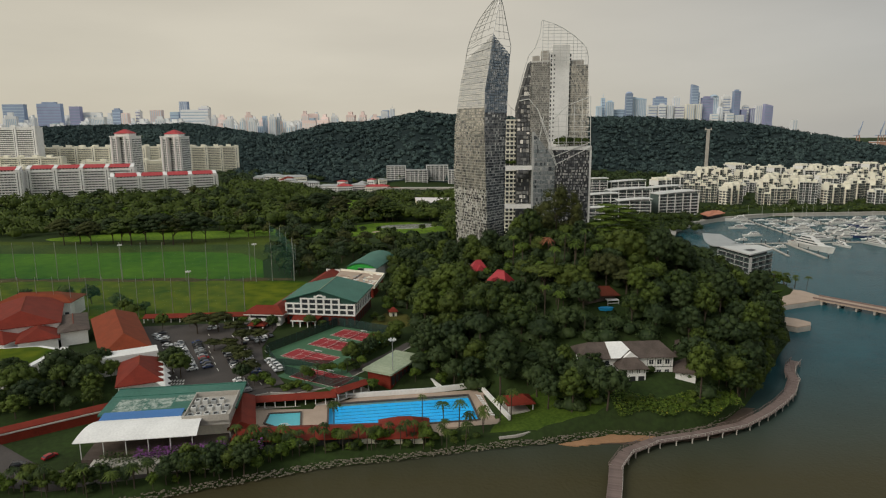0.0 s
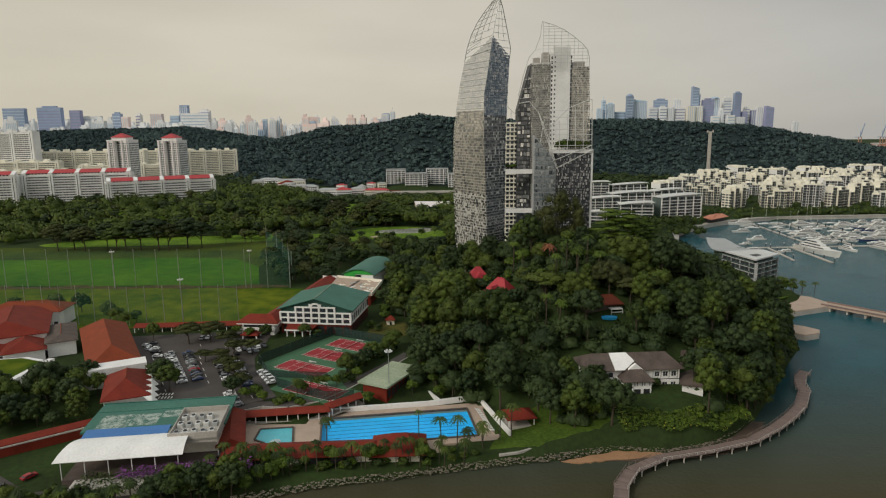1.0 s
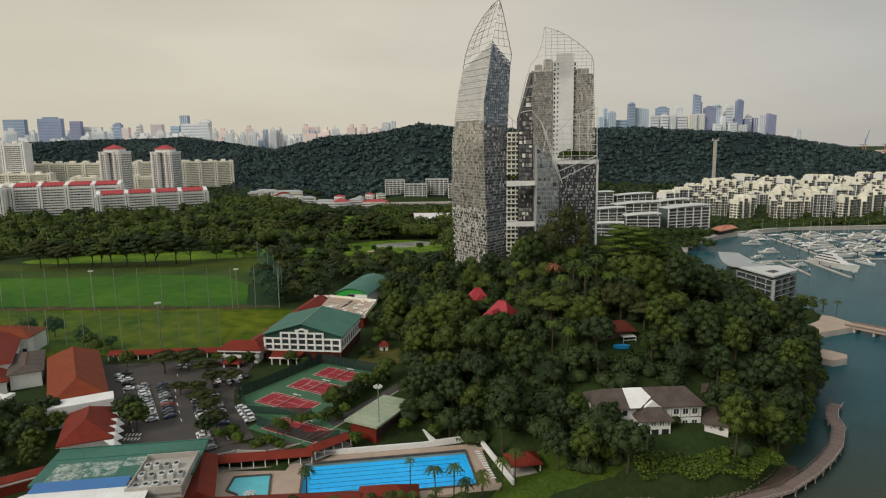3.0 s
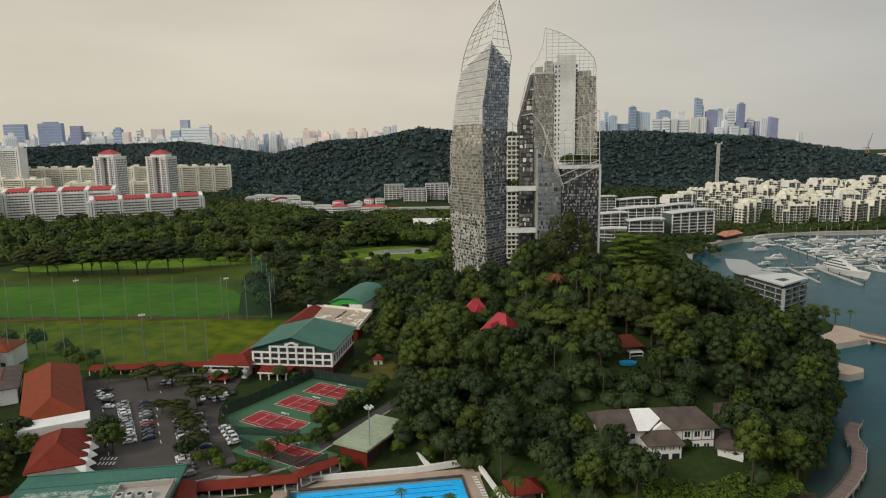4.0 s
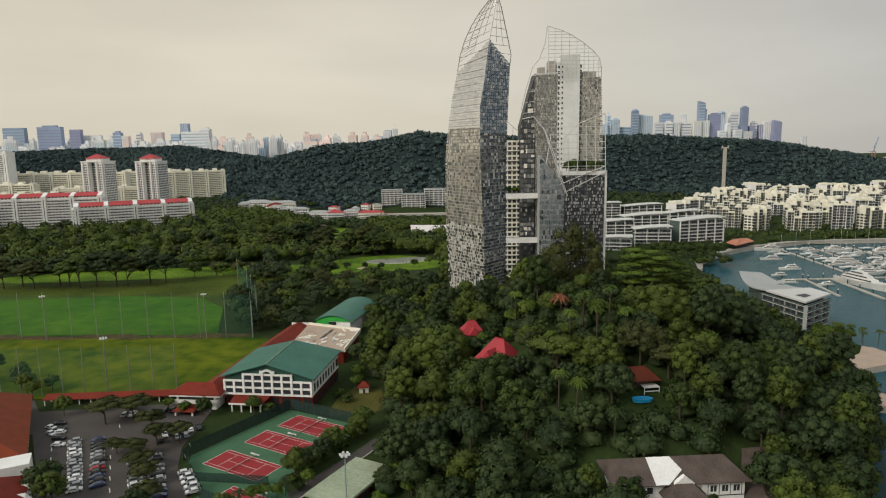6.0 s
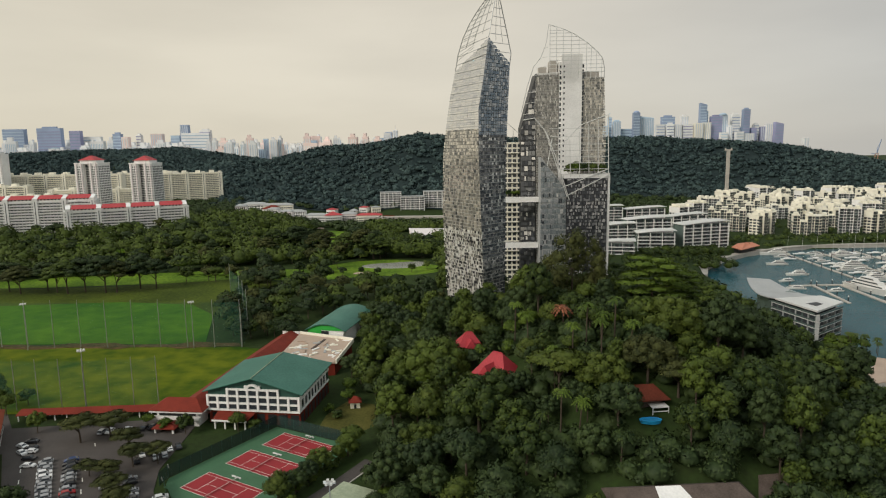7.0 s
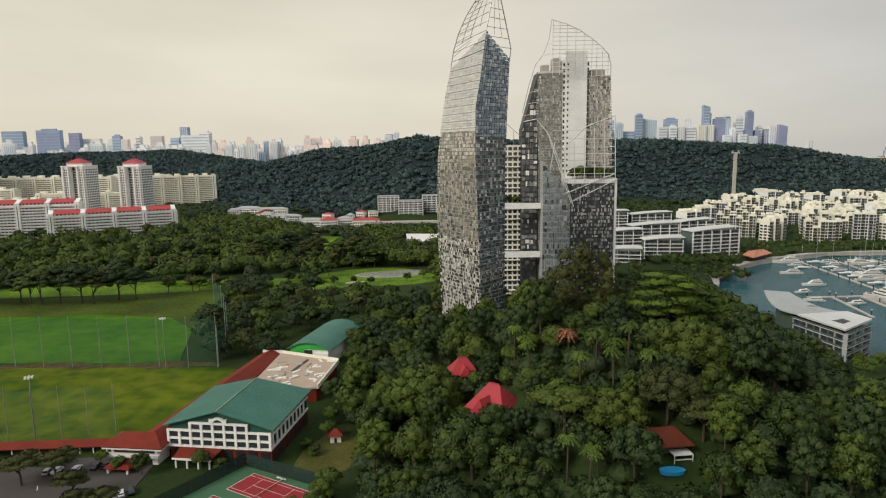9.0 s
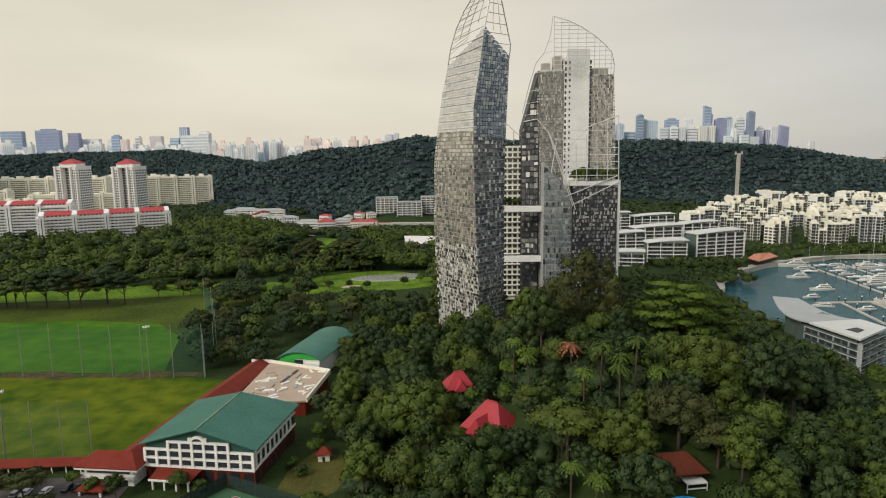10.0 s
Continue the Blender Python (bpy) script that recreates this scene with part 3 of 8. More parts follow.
def dome_lobes(rnd, r, h, n, flat=0.75, lobe=0.42, low=0.45):
    out = [(0, 0, h * 0.72, r * 0.6, r * 0.6, h * 0.26)]
    for i in range(n):
        a, d = 2 * math.pi * (i + rnd.uniform(-0.3, 0.3)) / n, r * rnd.uniform(0.42, 0.68)
        s = r * lobe * rnd.uniform(0.8, 1.25)
        out.append((d * math.cos(a), d * math.sin(a), h * rnd.uniform(low, 0.78), s, s, s * flat))
    return out


def crown_lobes(rnd, r, h, n, deep=0.8, lo=0.22, hi=0.36):
    """A full rounded crown: a core with many smaller lobes over its upper side."""
    z0 = h - r * deep
    out = [(0, 0, z0, r * 0.7, r * 0.7, r * deep * 0.7)]
    for i in range(n):
        zz, a = 1 - 1.35 * (i + 0.5) / n, i * 2.4 + rnd.uniform(-0.35, 0.35)
        q, s = math.sqrt(max(0, 1 - zz * zz)), r * rnd.uniform(lo, hi)
        k = rnd.uniform(0.86, 1.08)
        out.append((q * math.cos(a) * (r - s * 0.8) * k, q * math.sin(a) * (r - s * 0.8) * k, z0 + zz * (r * deep - s * 0.6) * k, s, s, s * 0.85))
    return out


for k in range(4):
    r_ = random.Random(90 + k)
    tree_kind("giant", "great_tree", crown_lobes(r_, 10.5, 17, 34, (0.85, 0.72, 0.9, 0.6)[k], 0.16, 0.30), 3300, 0.52, 12, 0.6, ("leaf_yellow", "leaf", "leaf_dark", "leaf_olive")[k], "very large old tree with a broad rounded crown", 190 + k)
for k in range(6):
    r_ = random.Random(100 + k)
    tree_kind("broad", ("broadleaf_tree", "fig_tree", "evergreen_tree")[k % 3], (crown_lobes(r_, 6.0, 12.5, 20, (0.85, 0.95, 0.7)[k % 3]) if k % 2 else dome_lobes(r_, 5.6, 12.5, 11, 0.8, 0.4)), 1000, 0.5, 9, 0.35, ("leaf", "leaf", "leaf_dark", "leaf", "leaf_yellow", "leaf_dark")[k], ("broad tree with a dense mid-green crown", "spreading fig tree with a lumpy green crown", "evergreen tree with a dense dark green crown")[k % 3], 200 + k)
for k in range(3):
    r_ = random.Random(120 + k)
    tree_kind("tall", "tall_tree", crown_lobes(r_, 4.6, 16, 20, 1.35, 0.25, 0.4), 1100, 0.48, 11, 0.32, ("leaf", "leaf_dark", "leaf")[k], "tall narrow evergreen tree with a lumpy green crown", 220 + k)
for k in range(3):
    r_ = random.Random(140 + k)
    lob = [(r_.uniform(-1, 1), r_.uniform(-1, 1), 9.6, 3.4, 3.4, 1.1)] + [(q * math.cos(a), q * math.sin(a), z, 2.7, 2.7, 0.85) for q, a, z in [(4.4 * r_.uniform(0.7, 1.1), 6.28 * i / 9 + r_.uniform(-.2, .2), r_.uniform(7.6, 9.4)) for i in range(9)]]
    tree_kind("rain", "rain_tree", lob, 1150, 0.48, 8, 0.4, ("leaf", "leaf_yellow", "leaf_olive")[k], "wide rain tree with a flat umbrella crown of small leaves", 240 + k, -0.2)
for k in range(3):
    r_ = random.Random(160 + k)
    tree_kind("light", "young_tree", dome_lobes(r_, 3.6, 8.5, 8, 0.9), 520, 0.5, 6, 0.2, "leaf_light", "bright green young tree with a loose crown", 260 + k)
for k in range(2):
    r_ = random.Random(180 + k)
    tree_kind("bush", "shrub", dome_lobes(r_, 2.2, 3.6, 6, 0.8, 0.5, 0.35), 170, 0.48, 2, 0.1, ("leaf", "leaf_light")[k], "rounded green shrub in the grounds", 280 + k)
# a feathery olive tree and a tree with level sprays, both on the hill top
for k in range(2):
    r_ = random.Random(190 + k)
    lob = [(r_.uniform(-6.8, 6.8) * (1.1 - z / 38), r_.uniform(-6.8, 6.8) * (1.1 - z / 38), z, 3.0 * (1.2 - z / 40), 3.0 * (1.2 - z / 40), 2.3) for z in [5 + 0.8 * i for i in range(20)]]
    tree_kind("feather", "casuarina_tree", lob, 2600, 0.42, 20, 0.35, "leaf_olive", "tall feathery olive-brown tree on the hill top", 290 + k, -0.7, 0.6)
r_ = random.Random(195)
lob = []
for i in range(26):
    z = 7 + 10 * (i / 26)
    q, a = (9.0 - 4.5 * (i / 26)) * r_.uniform(0.45, 1.0), i * 2.4
    lob.append((q * math.cos(a), q * math.sin(a), z, 3.1, 3.1, 0.42))
tree_kind("layered", "layered_tree", lob, 2600, 0.46, 15, 0.4, "leaf_light", "bright green tree with level layers of feathery leaves", 300, -0.15, 0.7)

# great rain trees with bare forked stems under a broad dome
for k in range(3):
    r_ = random.Random(150 + k)
    lob = [(q * math.cos(a), q * math.sin(a), z, s_, s_, s_ * 0.5) for q, a, z, s_ in [(11.5 * math.sqrt(i / 26) * r_.uniform(0.9, 1.08), i * 2.4, 21.5 - 8.5 * (i / 26) + r_.uniform(-1, 1), r_.uniform(2.6, 4.2)) for i in range(26)]]
    tree_kind("greatrain", "great_rain_tree", lob, 1300, 0.75, 13, 0.6, ("leaf_olive", "leaf", "leaf_dark")[k], "great rain tree with forked stems and a broad dark dome", 250 + k, -0.2)
# park trees of the golf course, seen from farther off
for k in range(5):
    r_ = random.Random(310 + k)
    tree_kind("park", ("park_tree", "shade_tree")[k % 2], dome_lobes(r_, 6.0, 13, 8, (0.7, 0.5, 0.9, 0.6, 0.8)[k], 0.46), 210, 1.1, 8, 0.35, ("leaf", "leaf_dark", "leaf", "leaf_olive", "leaf_dark")[k], "spreading dark green tree beside the golf fairways", 320 + k)


def palm_kind(seed, h, fronds, flen, key, label, leaf="leaf"):
    rnd = random.Random(seed)
    tr = Mb()
    bend = (rnd.uniform(-0.8, 0.8), rnd.uniform(-0.8, 0.8))
    pts = [(bend[0] * t * t, bend[1] * t * t, -1 + (h + 1) * t) for t in (0, 0.35, 0.7, 1)]
    for a, b in zip(pts, pts[1:]):
        tr.bar(a, b, 0.2, 6, 0.17)
    cr = Mb()
    top = Vector(pts[-1])
    for i in range(fronds):
        a = 2 * math.pi * i / fronds * 1.62 + rnd.uniform(-0.2, 0.2)
        rise = rnd.uniform(-0.3, 1.25)
        d = Vector((math.cos(a), math.sin(a), 0))
        s = Vector((-d.y, d.x, 0))
        mid = []
        for j in range(6):
            t = j / 5
            mid.append(top + d * flen * t * (1 - 0.18 * t * rise) + Vector((0, 0, flen * (rise * t * 0.75 - (0.55 + 0.5 * rise) * t * t))))
        for j in range(5):
            w0, w1 = flen * 0.10 * math.sin(math.pi * (0.12 + 0.8 * j / 5)), flen * 0.10 * math.sin(math.pi * (0.12 + 0.8 * (j + 1) / 5))
            for sg in (-1, 1):
                drop = Vector((0, 0, -0.45))
                cr.add([mid[j], mid[j] + s * sg * w0 + drop * w0, mid[j] + (mid[j + 1] - mid[j]) * 0.72 + s * sg * w1 + drop * w1, mid[j] + (mid[j + 1] - mid[j]) * 0.8], [(0, 1, 2, 3)])
    TREES.setdefault(key, []).append(("palm_tree", (tr.mesh("trunk", M["bark"]), cr.mesh("crown", M[leaf])), label))


for k in range(4):
    palm_kind(400 + k, 7.5 + 1.2 * k, 30, 3.4, "palm", "coconut palm with arching green fronds", "leaf")
for k in range(3):
    palm_kind(430 + k, 11 + 1.5 * k, 26, 2.9, "hillpalm", "tall palm with drooping green fronds on the hill", "leaf_light")
for k in range(2):
    palm_kind(420 + k, 15 + k, 22, 2.6, "tallpalm", "very tall slim palm with a small round head")
palm_kind(440, 7, 24, 3.4, "redpalm", "palm with reddish dry fronds on the hill", "leaf_red")
# ---- the two leaning residential towers with open steel crowns ----
def lerp_table(table, z):
    zs = [r[0] for r in table]
    return tuple(float(np.interp(z, zs, [r[i] for r in table])) for i in (1, 2))


def clad(mb_or_parent, a_of, b_of, z0, z1_of, cols, floor_h, material, rnd, singles=0, skip=None, proud=0.18, gap=0.10, plain=False, vgap=0.05):
    """Cladding between two leaning edges: one sheet or window to each bay and storey, the first ones as single parts."""
    bulk = Mb()
    made = 0
    n = math.ceil((max(z1_of(0), z1_of(1), z1_of(0.5)) - z0) / floor_h)
    for f in range(n - 1, -1, -1):
        za, zb = z0 + f * floor_h, z0 + (f + 1) * floor_h
        for c in range(cols):
            s0, s1 = (c + gap / 2) / cols, (c + 1 - gap / 2) / cols
            if za + 0.08 * floor_h > min(z1_of(s0), z1_of(s1)) or (skip and skip(f, c)):
                continue
            split = rnd.random() < 0.45 and not plain
            spans = [(s0, s0 + (s1 - s0) * 0.46), (s0 + (s1 - s0) * 0.54, s1)] if split else [(s0, s1)]
            for u0, u1 in spans:
                zt = zb - (vgap if plain else floor_h * (0.08 if rnd.random() < 0.6 else 0.28))
                zl = za + (0.0 if plain else floor_h * (0.04 if rnd.random() < 0.6 else 0.22))
                vs = []
                for out in (0.0, proud * rnd.uniform(0.5, 1.3)):
                    for u, z in ((u0, zl), (u1, zl), (u1, zt), (u0, zt)):
                        z = min(z, z1_of(u))
                        (ax, ay), (bx, by) = a_of(z), b_of(z)
                        dx, dy = bx - ax, by - ay
                        ln = math.hypot(dx, dy)
                        vs.append((ax + dx * u + dy / ln * out, ay + dy * u - dx / ln * out, z))
                fs = [(4, 5, 6, 7), (0, 1, 5, 4), (1, 2, 6, 5), (2, 3, 7, 6), (3, 0, 4, 7)]
                if made < singles:
                    part("panel", Mb().add(vs, fs), material, mb_or_parent)
                    made += 1
                else:
                    bulk.add(vs, fs)
    tagged(part("cladding", bulk, material, mb_or_parent, "silver and glass facade sheets"), kind="stuff")


def loft_body(corners, z0, tops, steps=40):
    """A solid between leaning corner edges; tops: the height at which each corner ends."""
    mb = Mb()
    n = len(corners)
    for j in range(steps + 1):
        for c, top in zip(corners, tops):
            z = z0 + (top - z0) * j / steps
            here = Vector(lerp_table(c, z))
            mid_ = sum((Vector(lerp_table(q, z)) for q in corners), Vector((0, 0))) / n
            mb.v.append((*(here + (mid_ - here).normalized() * 1.1), z))
    for j in range(steps):
        mb.f += [(j * n + i, j * n + (i + 1) % n, (j + 1) * n + (i + 1) % n, (j + 1) * n + i) for i in range(n)]
    mb.f += [tuple(range(n))[::-1], tuple(steps * n + i for i in range(n))]
    return mb


rt = random.Random(7)
# slim tower: left, front and right corners, and the back
TL = [(2, 9.5, 438), (30, 8.4, 438), (65, 7.2, 438), (95, 7.9, 438), (112, 10.0, 437), (126, 12.2, 436), (140, 15.2, 435), (150, 17.4, 434)]
TC = [(2, 28.4, 406), (30, 28.0, 406), (96, 25.8, 406), (118, 26.0, 406.5), (132, 28.4, 407.5), (153, 31.2, 409)]
TR = [(2, 40, 421), (64, 40.6, 421), (90, 40.6, 421), (116, 41.6, 421), (138, 42.6, 421), (150, 42.8, 420)]
TB = [(2, 24, 452), (90, 24, 452), (150, 30, 446)]
tower_a = thing("residential_tower", "slim leaning glass and silver tower with an open steel crown", "tower")
part("core_wall", loft_body([TL, TC, TR, TB], 2, [137.5, 151, 139.5, 137.5]), M["tower_core"], tower_a, "grey inner wall behind the facade sheets")
FH = 3.55
def on_a(z):
    return lerp_table(TL, z)


def on_c(z):
    return lerp_table(TC, z)


def on_r(z):
    return lerp_table(TR, z)


# west face sheets hold sunlit tones in their colour; east sheets stay darker
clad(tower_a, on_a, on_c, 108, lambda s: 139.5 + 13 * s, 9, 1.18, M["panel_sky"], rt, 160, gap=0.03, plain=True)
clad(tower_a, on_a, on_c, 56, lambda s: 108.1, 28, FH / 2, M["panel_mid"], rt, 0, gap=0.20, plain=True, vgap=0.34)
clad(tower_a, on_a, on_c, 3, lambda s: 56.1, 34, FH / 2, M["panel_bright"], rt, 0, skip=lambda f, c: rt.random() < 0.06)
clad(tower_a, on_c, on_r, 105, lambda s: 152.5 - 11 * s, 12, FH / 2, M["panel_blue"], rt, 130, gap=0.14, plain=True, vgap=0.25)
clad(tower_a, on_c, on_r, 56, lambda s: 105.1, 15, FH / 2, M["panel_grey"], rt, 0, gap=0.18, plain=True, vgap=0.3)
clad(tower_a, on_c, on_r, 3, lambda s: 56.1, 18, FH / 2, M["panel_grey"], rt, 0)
clad(tower_a, on_r, lambda z: lerp_table(TB, z), 3, lambda s: 139, 10, FH, M["panel_grey"], rt, 0)
for f in range(1, 42):
    z = 3 + f * FH - 0.14
    if z > 138:
        break
    lb = Mb()
    for A, B in ((TL, TC), (TC, TR)) if z > 108 else ((TC, TR),):
        (ax, ay), (bx, by) = lerp_table(A, z), lerp_table(B, z)
        ln = math.hypot(bx - ax, by - ay)
        nx_, ny_ = (by - ay) / ln * 0.3, -(bx - ax) / ln * 0.3
        lb.sheet([(ax, ay, z), (ax + nx_, ay + ny_, z), (bx + nx_, by + ny_, z), (bx, by, z)][::-1], 0.16)
    part("floor_edge", lb, M["metal"], tower_a)
# crown: the curved west rib, the straight east rib, and rings of bars between
TIP = Vector((35.4, 411.5, 175.5))
rib_l = [Vector(p) for p in ((15.0, 435, 139), (16.4, 433, 147), (19.0, 430, 155), (22.6, 425.5, 162), (27.0, 420, 168), (31.5, 415.5, 173))] + [TIP]
rib_r = [Vector(p) for p in ((42.6, 421, 140), (43.3, 420.4, 146), (41.6, 418.4, 153), (39.6, 416, 161), (37.6, 413.8, 169))] + [TIP]
rib_c = [Vector(p) for p in ((31.2, 409, 152.5), (32.6, 409.6, 160), (34.0, 410.5, 168))] + [TIP]
crown_a = Mb()
for rib in (rib_l, rib_r, rib_c):
    for a, b in zip(rib, rib[1:]):
        crown_a.bar(a, b, 0.25, 5)


def on_rib(rib, z):
    zs = [p.z for p in rib]
    return Vector([float(np.interp(z, zs, [p[i] for p in rib])) for i in range(3)])


for k in range(8):
    z = 142 + 4.1 * k
    c = on_rib(rib_c, z) if z > 152.5 else Vector((*lerp_table(TC, z), z + 0.0))
    crown_a.bar(on_rib(rib_l, z), c + Vector((0, 0, 2.2)), 0.16, 4)
    if z > 144:
        crown_a.bar(c, on_rib(rib_r, z), 0.16, 4)
for s in (0.25, 0.5, 0.75):
    for z in (143, 149, 155, 161, 167):
        a, b = on_rib(rib_l, z), on_rib(rib_l, z + 6)
        ca, cb = on_rib(rib_c, max(z, 152.5)), on_rib(rib_c, max(z + 6, 152.5))
        if z > 140 + 12 * s:
            crown_a.bar(a.lerp(ca, s), b.lerp(cb, s), 0.18, 4)
for s in (0.33, 0.66):
    for z in (143, 149, 155, 161, 167):
        a, b = on_rib(rib_r, z), on_rib(rib_r, z + 6)
        ca, cb = on_rib(rib_c, max(z, 152.5)), on_rib(rib_c, max(z + 6, 152.5))
        if z > 150 - 9 * s:
            crown_a.bar(a.lerp(ca, s), b.lerp(cb, s), 0.14, 4)
for k in range(13):
    z = 144 + 2.3 * k
    crown_a.bar(on_rib(rib_l, z), on_rib(rib_l, z + 1.2).lerp(on_rib(rib_c, max(z + 2.4, 152.5)), 0.55), 0.11, 4)
part("crown_frame", crown_a, M["metal"], tower_a, "open steel lattice crown rising to a point")

# broad tower behind, with a white lift core down its middle
tower_b = thing("residential_tower", "broad glass tower with a white core and curved steel crown", "tower")
BL = [(2, 70.5, 521), (101, 70.0, 521), (125, 68.6, 521), (150, 69.5, 521)]
BR = [(2, 117, 521), (104, 116.8, 521), (144, 115, 521), (150, 114.6, 521)]
part("core_wall", Mb().prism([(71, 521.2), (84.8, 521.2), (84.8, 545), (71, 545)], 2, 147).prism([(100.4, 521.2), (114.8, 521.2), (114.8, 545), (100.4, 545)], 2, 144), M["tower_core"], tower_b, "grey inner wall behind the facade sheets")
part("lift_core", Mb().box(86.6, 519.6, 2, 100, 546, 158.6).box(85.0, 520.6, 2, 86.6, 540, 154), M["white"], tower_b, "plain white vertical core wall")
mid_x = [(2, 84.8, 521), (160, 84.8, 521)]
mid_r = [(2, 100.6, 521), (160, 100.6, 521)]
clad(tower_b, lambda z: lerp_table(BL, z), lambda z: lerp_table(mid_x, z), 3, lambda s: 146, 19, 1.725, M["panel_slab"], rt, 0, gap=0.2, plain=True, vgap=0.3)
clad(tower_b, lambda z: lerp_table(mid_r, z), lambda z: lerp_table(BR, z), 3, lambda s: 143.5, 18, 1.725, M["panel_mid"], rt, 0, gap=0.2, plain=True, vgap=0.3)
slots = Mb()
for f in range(20):
    z = 84 + f * 3.45
    slots.box(85.25, 520.45, z, 86.3, 520.7, z + 2.0)
    slots.box(87.6, 519.45, z + 0.6, 88.5, 519.7, z + 1.9)
    slots.box(100.1, 519.9, z, 101.2, 520.6, z + 2.6)
tagged(part("glazing", slots, M["glass_dark"], tower_b, "rows of small dark windows up the core"), kind="stuff")
wing = Mb().prism([(60.5, 528), (70, 522), (70, 545), (60.5, 545)], 2, [112, 147, 147, 112])
part("side_wing", wing, M["dark"], tower_b, "sloping side wing")
clad(tower_b, lambda z: (60.5, 527.8), lambda z: (69.8, 521.8), 3, lambda s: 110 + 35 * s, 4, 3.45, M["panel_grey"], rt, 0)
crown_b = Mb()
top_rib = [Vector(p) for p in ((76.8, 515, 176.7), (86.0, 515, 174.1), (93.8, 515.5, 170.6), (102.2, 516, 165.2), (108.7, 517, 160.1), (112.7, 518, 155.7), (114.4, 519, 149.5), (114.6, 520, 143))]
left_rib = [Vector(p) for p in ((76.8, 515, 176.7), (75.6, 516, 166), (72.3, 518, 156.4), (67.8, 520, 150.9), (64, 523, 138), (60.6, 527, 122))]
for rib in (top_rib, left_rib):
    for a, b in zip(rib, rib[1:]):
        crown_b.bar(a, b, 0.28, 5)
for x in (77.8, 82.0, 86.4):
    crown_b.bar((x, 515, 144), (x, 515, 176.6 - (x - 77) * 0.27), 0.24, 4)
for x, zt in ((92, 171.4), (97, 168.6), (102, 165.3), (105, 163), (108.5, 160.3), (112, 156.6)):
    crown_b.bar((x, 517, 143), (x, 516.5, zt), 0.2, 4)
for z in (146.5, 149, 151.5, 154, 156.5, 159, 161.5, 164, 166.5, 169, 171.2, 173):
    x1 = float(np.interp(z, [143, 155.7, 160.1, 165.2, 170.6, 174.1], [114.6, 112.7, 108.7, 102.2, 93.8, 86.0]))
    crown_b.bar((77.4, 515, z), (x1, 517, z + 0.4), 0.21, 4)
for z, x0, x1 in ((150, 69, 77), (145, 67, 77), (156, 71.5, 77), (162, 74, 77), (134, 63, 70), (127, 62, 69), (120, 61, 69)):
    crown_b.bar((x0, 520, z), (x1, 517, z + 1), 0.15, 4)
part("crown_frame", crown_b, M["steel_white"], tower_b, "open steel lattice crown with a curved top")
for q in ((79, 524, 147, 84, 532, 155), (72, 524, 147, 77, 530, 151), (103, 524, 144, 112, 534, 148)):
    part("roof_tank", Mb().box(*q), M["concrete"], tower_b)

# lower front tower with a roof garden under a white space frame
tower_c = thing("residential_tower", "lower dark glass tower with a roof garden under white bars", "tower")
part("grid_wall", Mb().prism([(71.2, 505.4), (88, 505.4), (88, 519), (71.2, 519)], 2, [92, 70, 70, 92]), M["roof_grey"], tower_c, "pale mullions behind the gridded glass")
part("core_wall", Mb().box(88, 503.4, 2, 114.4, 519, 78), M["dark"], tower_c, "dark inner wall behind the facade sheets")
clad(tower_c, lambda z: (71, 505.2), lambda z: (88, 505.2), 3, lambda s: 91 - 21 * s, 13, 3.45, M["panel_grid"], rt, 0, gap=0.12)
clad(tower_c, lambda z: (88.2, 503.2), lambda z: (114.4, 503.2), 3, lambda s: 77.6, 22, 2.3, M["panel_dark"], rt, 0)
part("terrace_slab", Mb().box(86, 502.6, 78, 115, 519, 80.6), M["white"], tower_c, "white roof terrace edge")
part("corner_fin", Mb().prism([(114.6, 503), (116, 503), (116, 518), (114.6, 518)], 2, 81), M["white"], tower_c)
fr = Mb()
for a, b in (((66.6, 504, 117), (74, 503, 108)), ((74, 503, 108), (80, 502.6, 93)), ((80, 502.6, 93), (89.5, 502.4, 64)), ((73, 503.4, 110), (88, 502.4, 66)), ((113.6, 502, 118.5), (114.6, 502, 80)),
             ((113.6, 502, 118.5), (96, 502, 112)), ((96, 502, 112), (82, 502, 98)), ((114.6, 502, 84), (84, 502, 72)), ((114.6, 502, 80), (88, 502, 67)), ((66.6, 504, 117), (60, 512, 116)), ((75, 503, 86), (78, 503, 104))):
    fr.bar(a, b, 0.3, 5)
for z in (84, 88, 92, 96, 100, 105, 110):
    fr.bar((float(np.interp(z, [64, 93, 108], [89, 80, 76])), 502.6, z), (114, 502, z), 0.25, 4)
for x in (84, 90, 96, 102, 108):
    fr.bar((x, 502.4, 79), (x - 0.8, 502.2, 98 + (x - 84) * 0.8), 0.26, 4)
part("crown_frame", fr, M["steel_white"], tower_c, "white steel bars over the roof garden")

# small block between the towers, and its bridges
tower_d = thing("residential_block", "narrow block with balconies between the towers, gold light in its cream colour", "tower")
# cream wall colour stands for gold light reflected by the glass
part("wall", Mb().box(48.5, 536, 2, 62.5, 552, 102), M["cream"], tower_d)
part("side_core", Mb().box(62.5, 531, 2, 70, 552, 100), M["concrete"], tower_d, "plain grey core wall")
win = Mb()
bal = Mb()
for f in range(28):
    z = 5 + f * 3.45
    for c in range(4):
        x = 49.2 + c * 3.35
        win.box(x, 535.8, z + 0.5, x + 2.3, 536.1, z + 2.6)
    if f % 2 == 0:
        bal.box(48.3, 534.6, z - 0.2, 62.5, 536, z)
tagged(part("glazing", win, M["glass_dark"], tower_d), kind="stuff")
tagged(part("balcony_band", bal, M["white"], tower_d), kind="stuff")
fr = Mb()
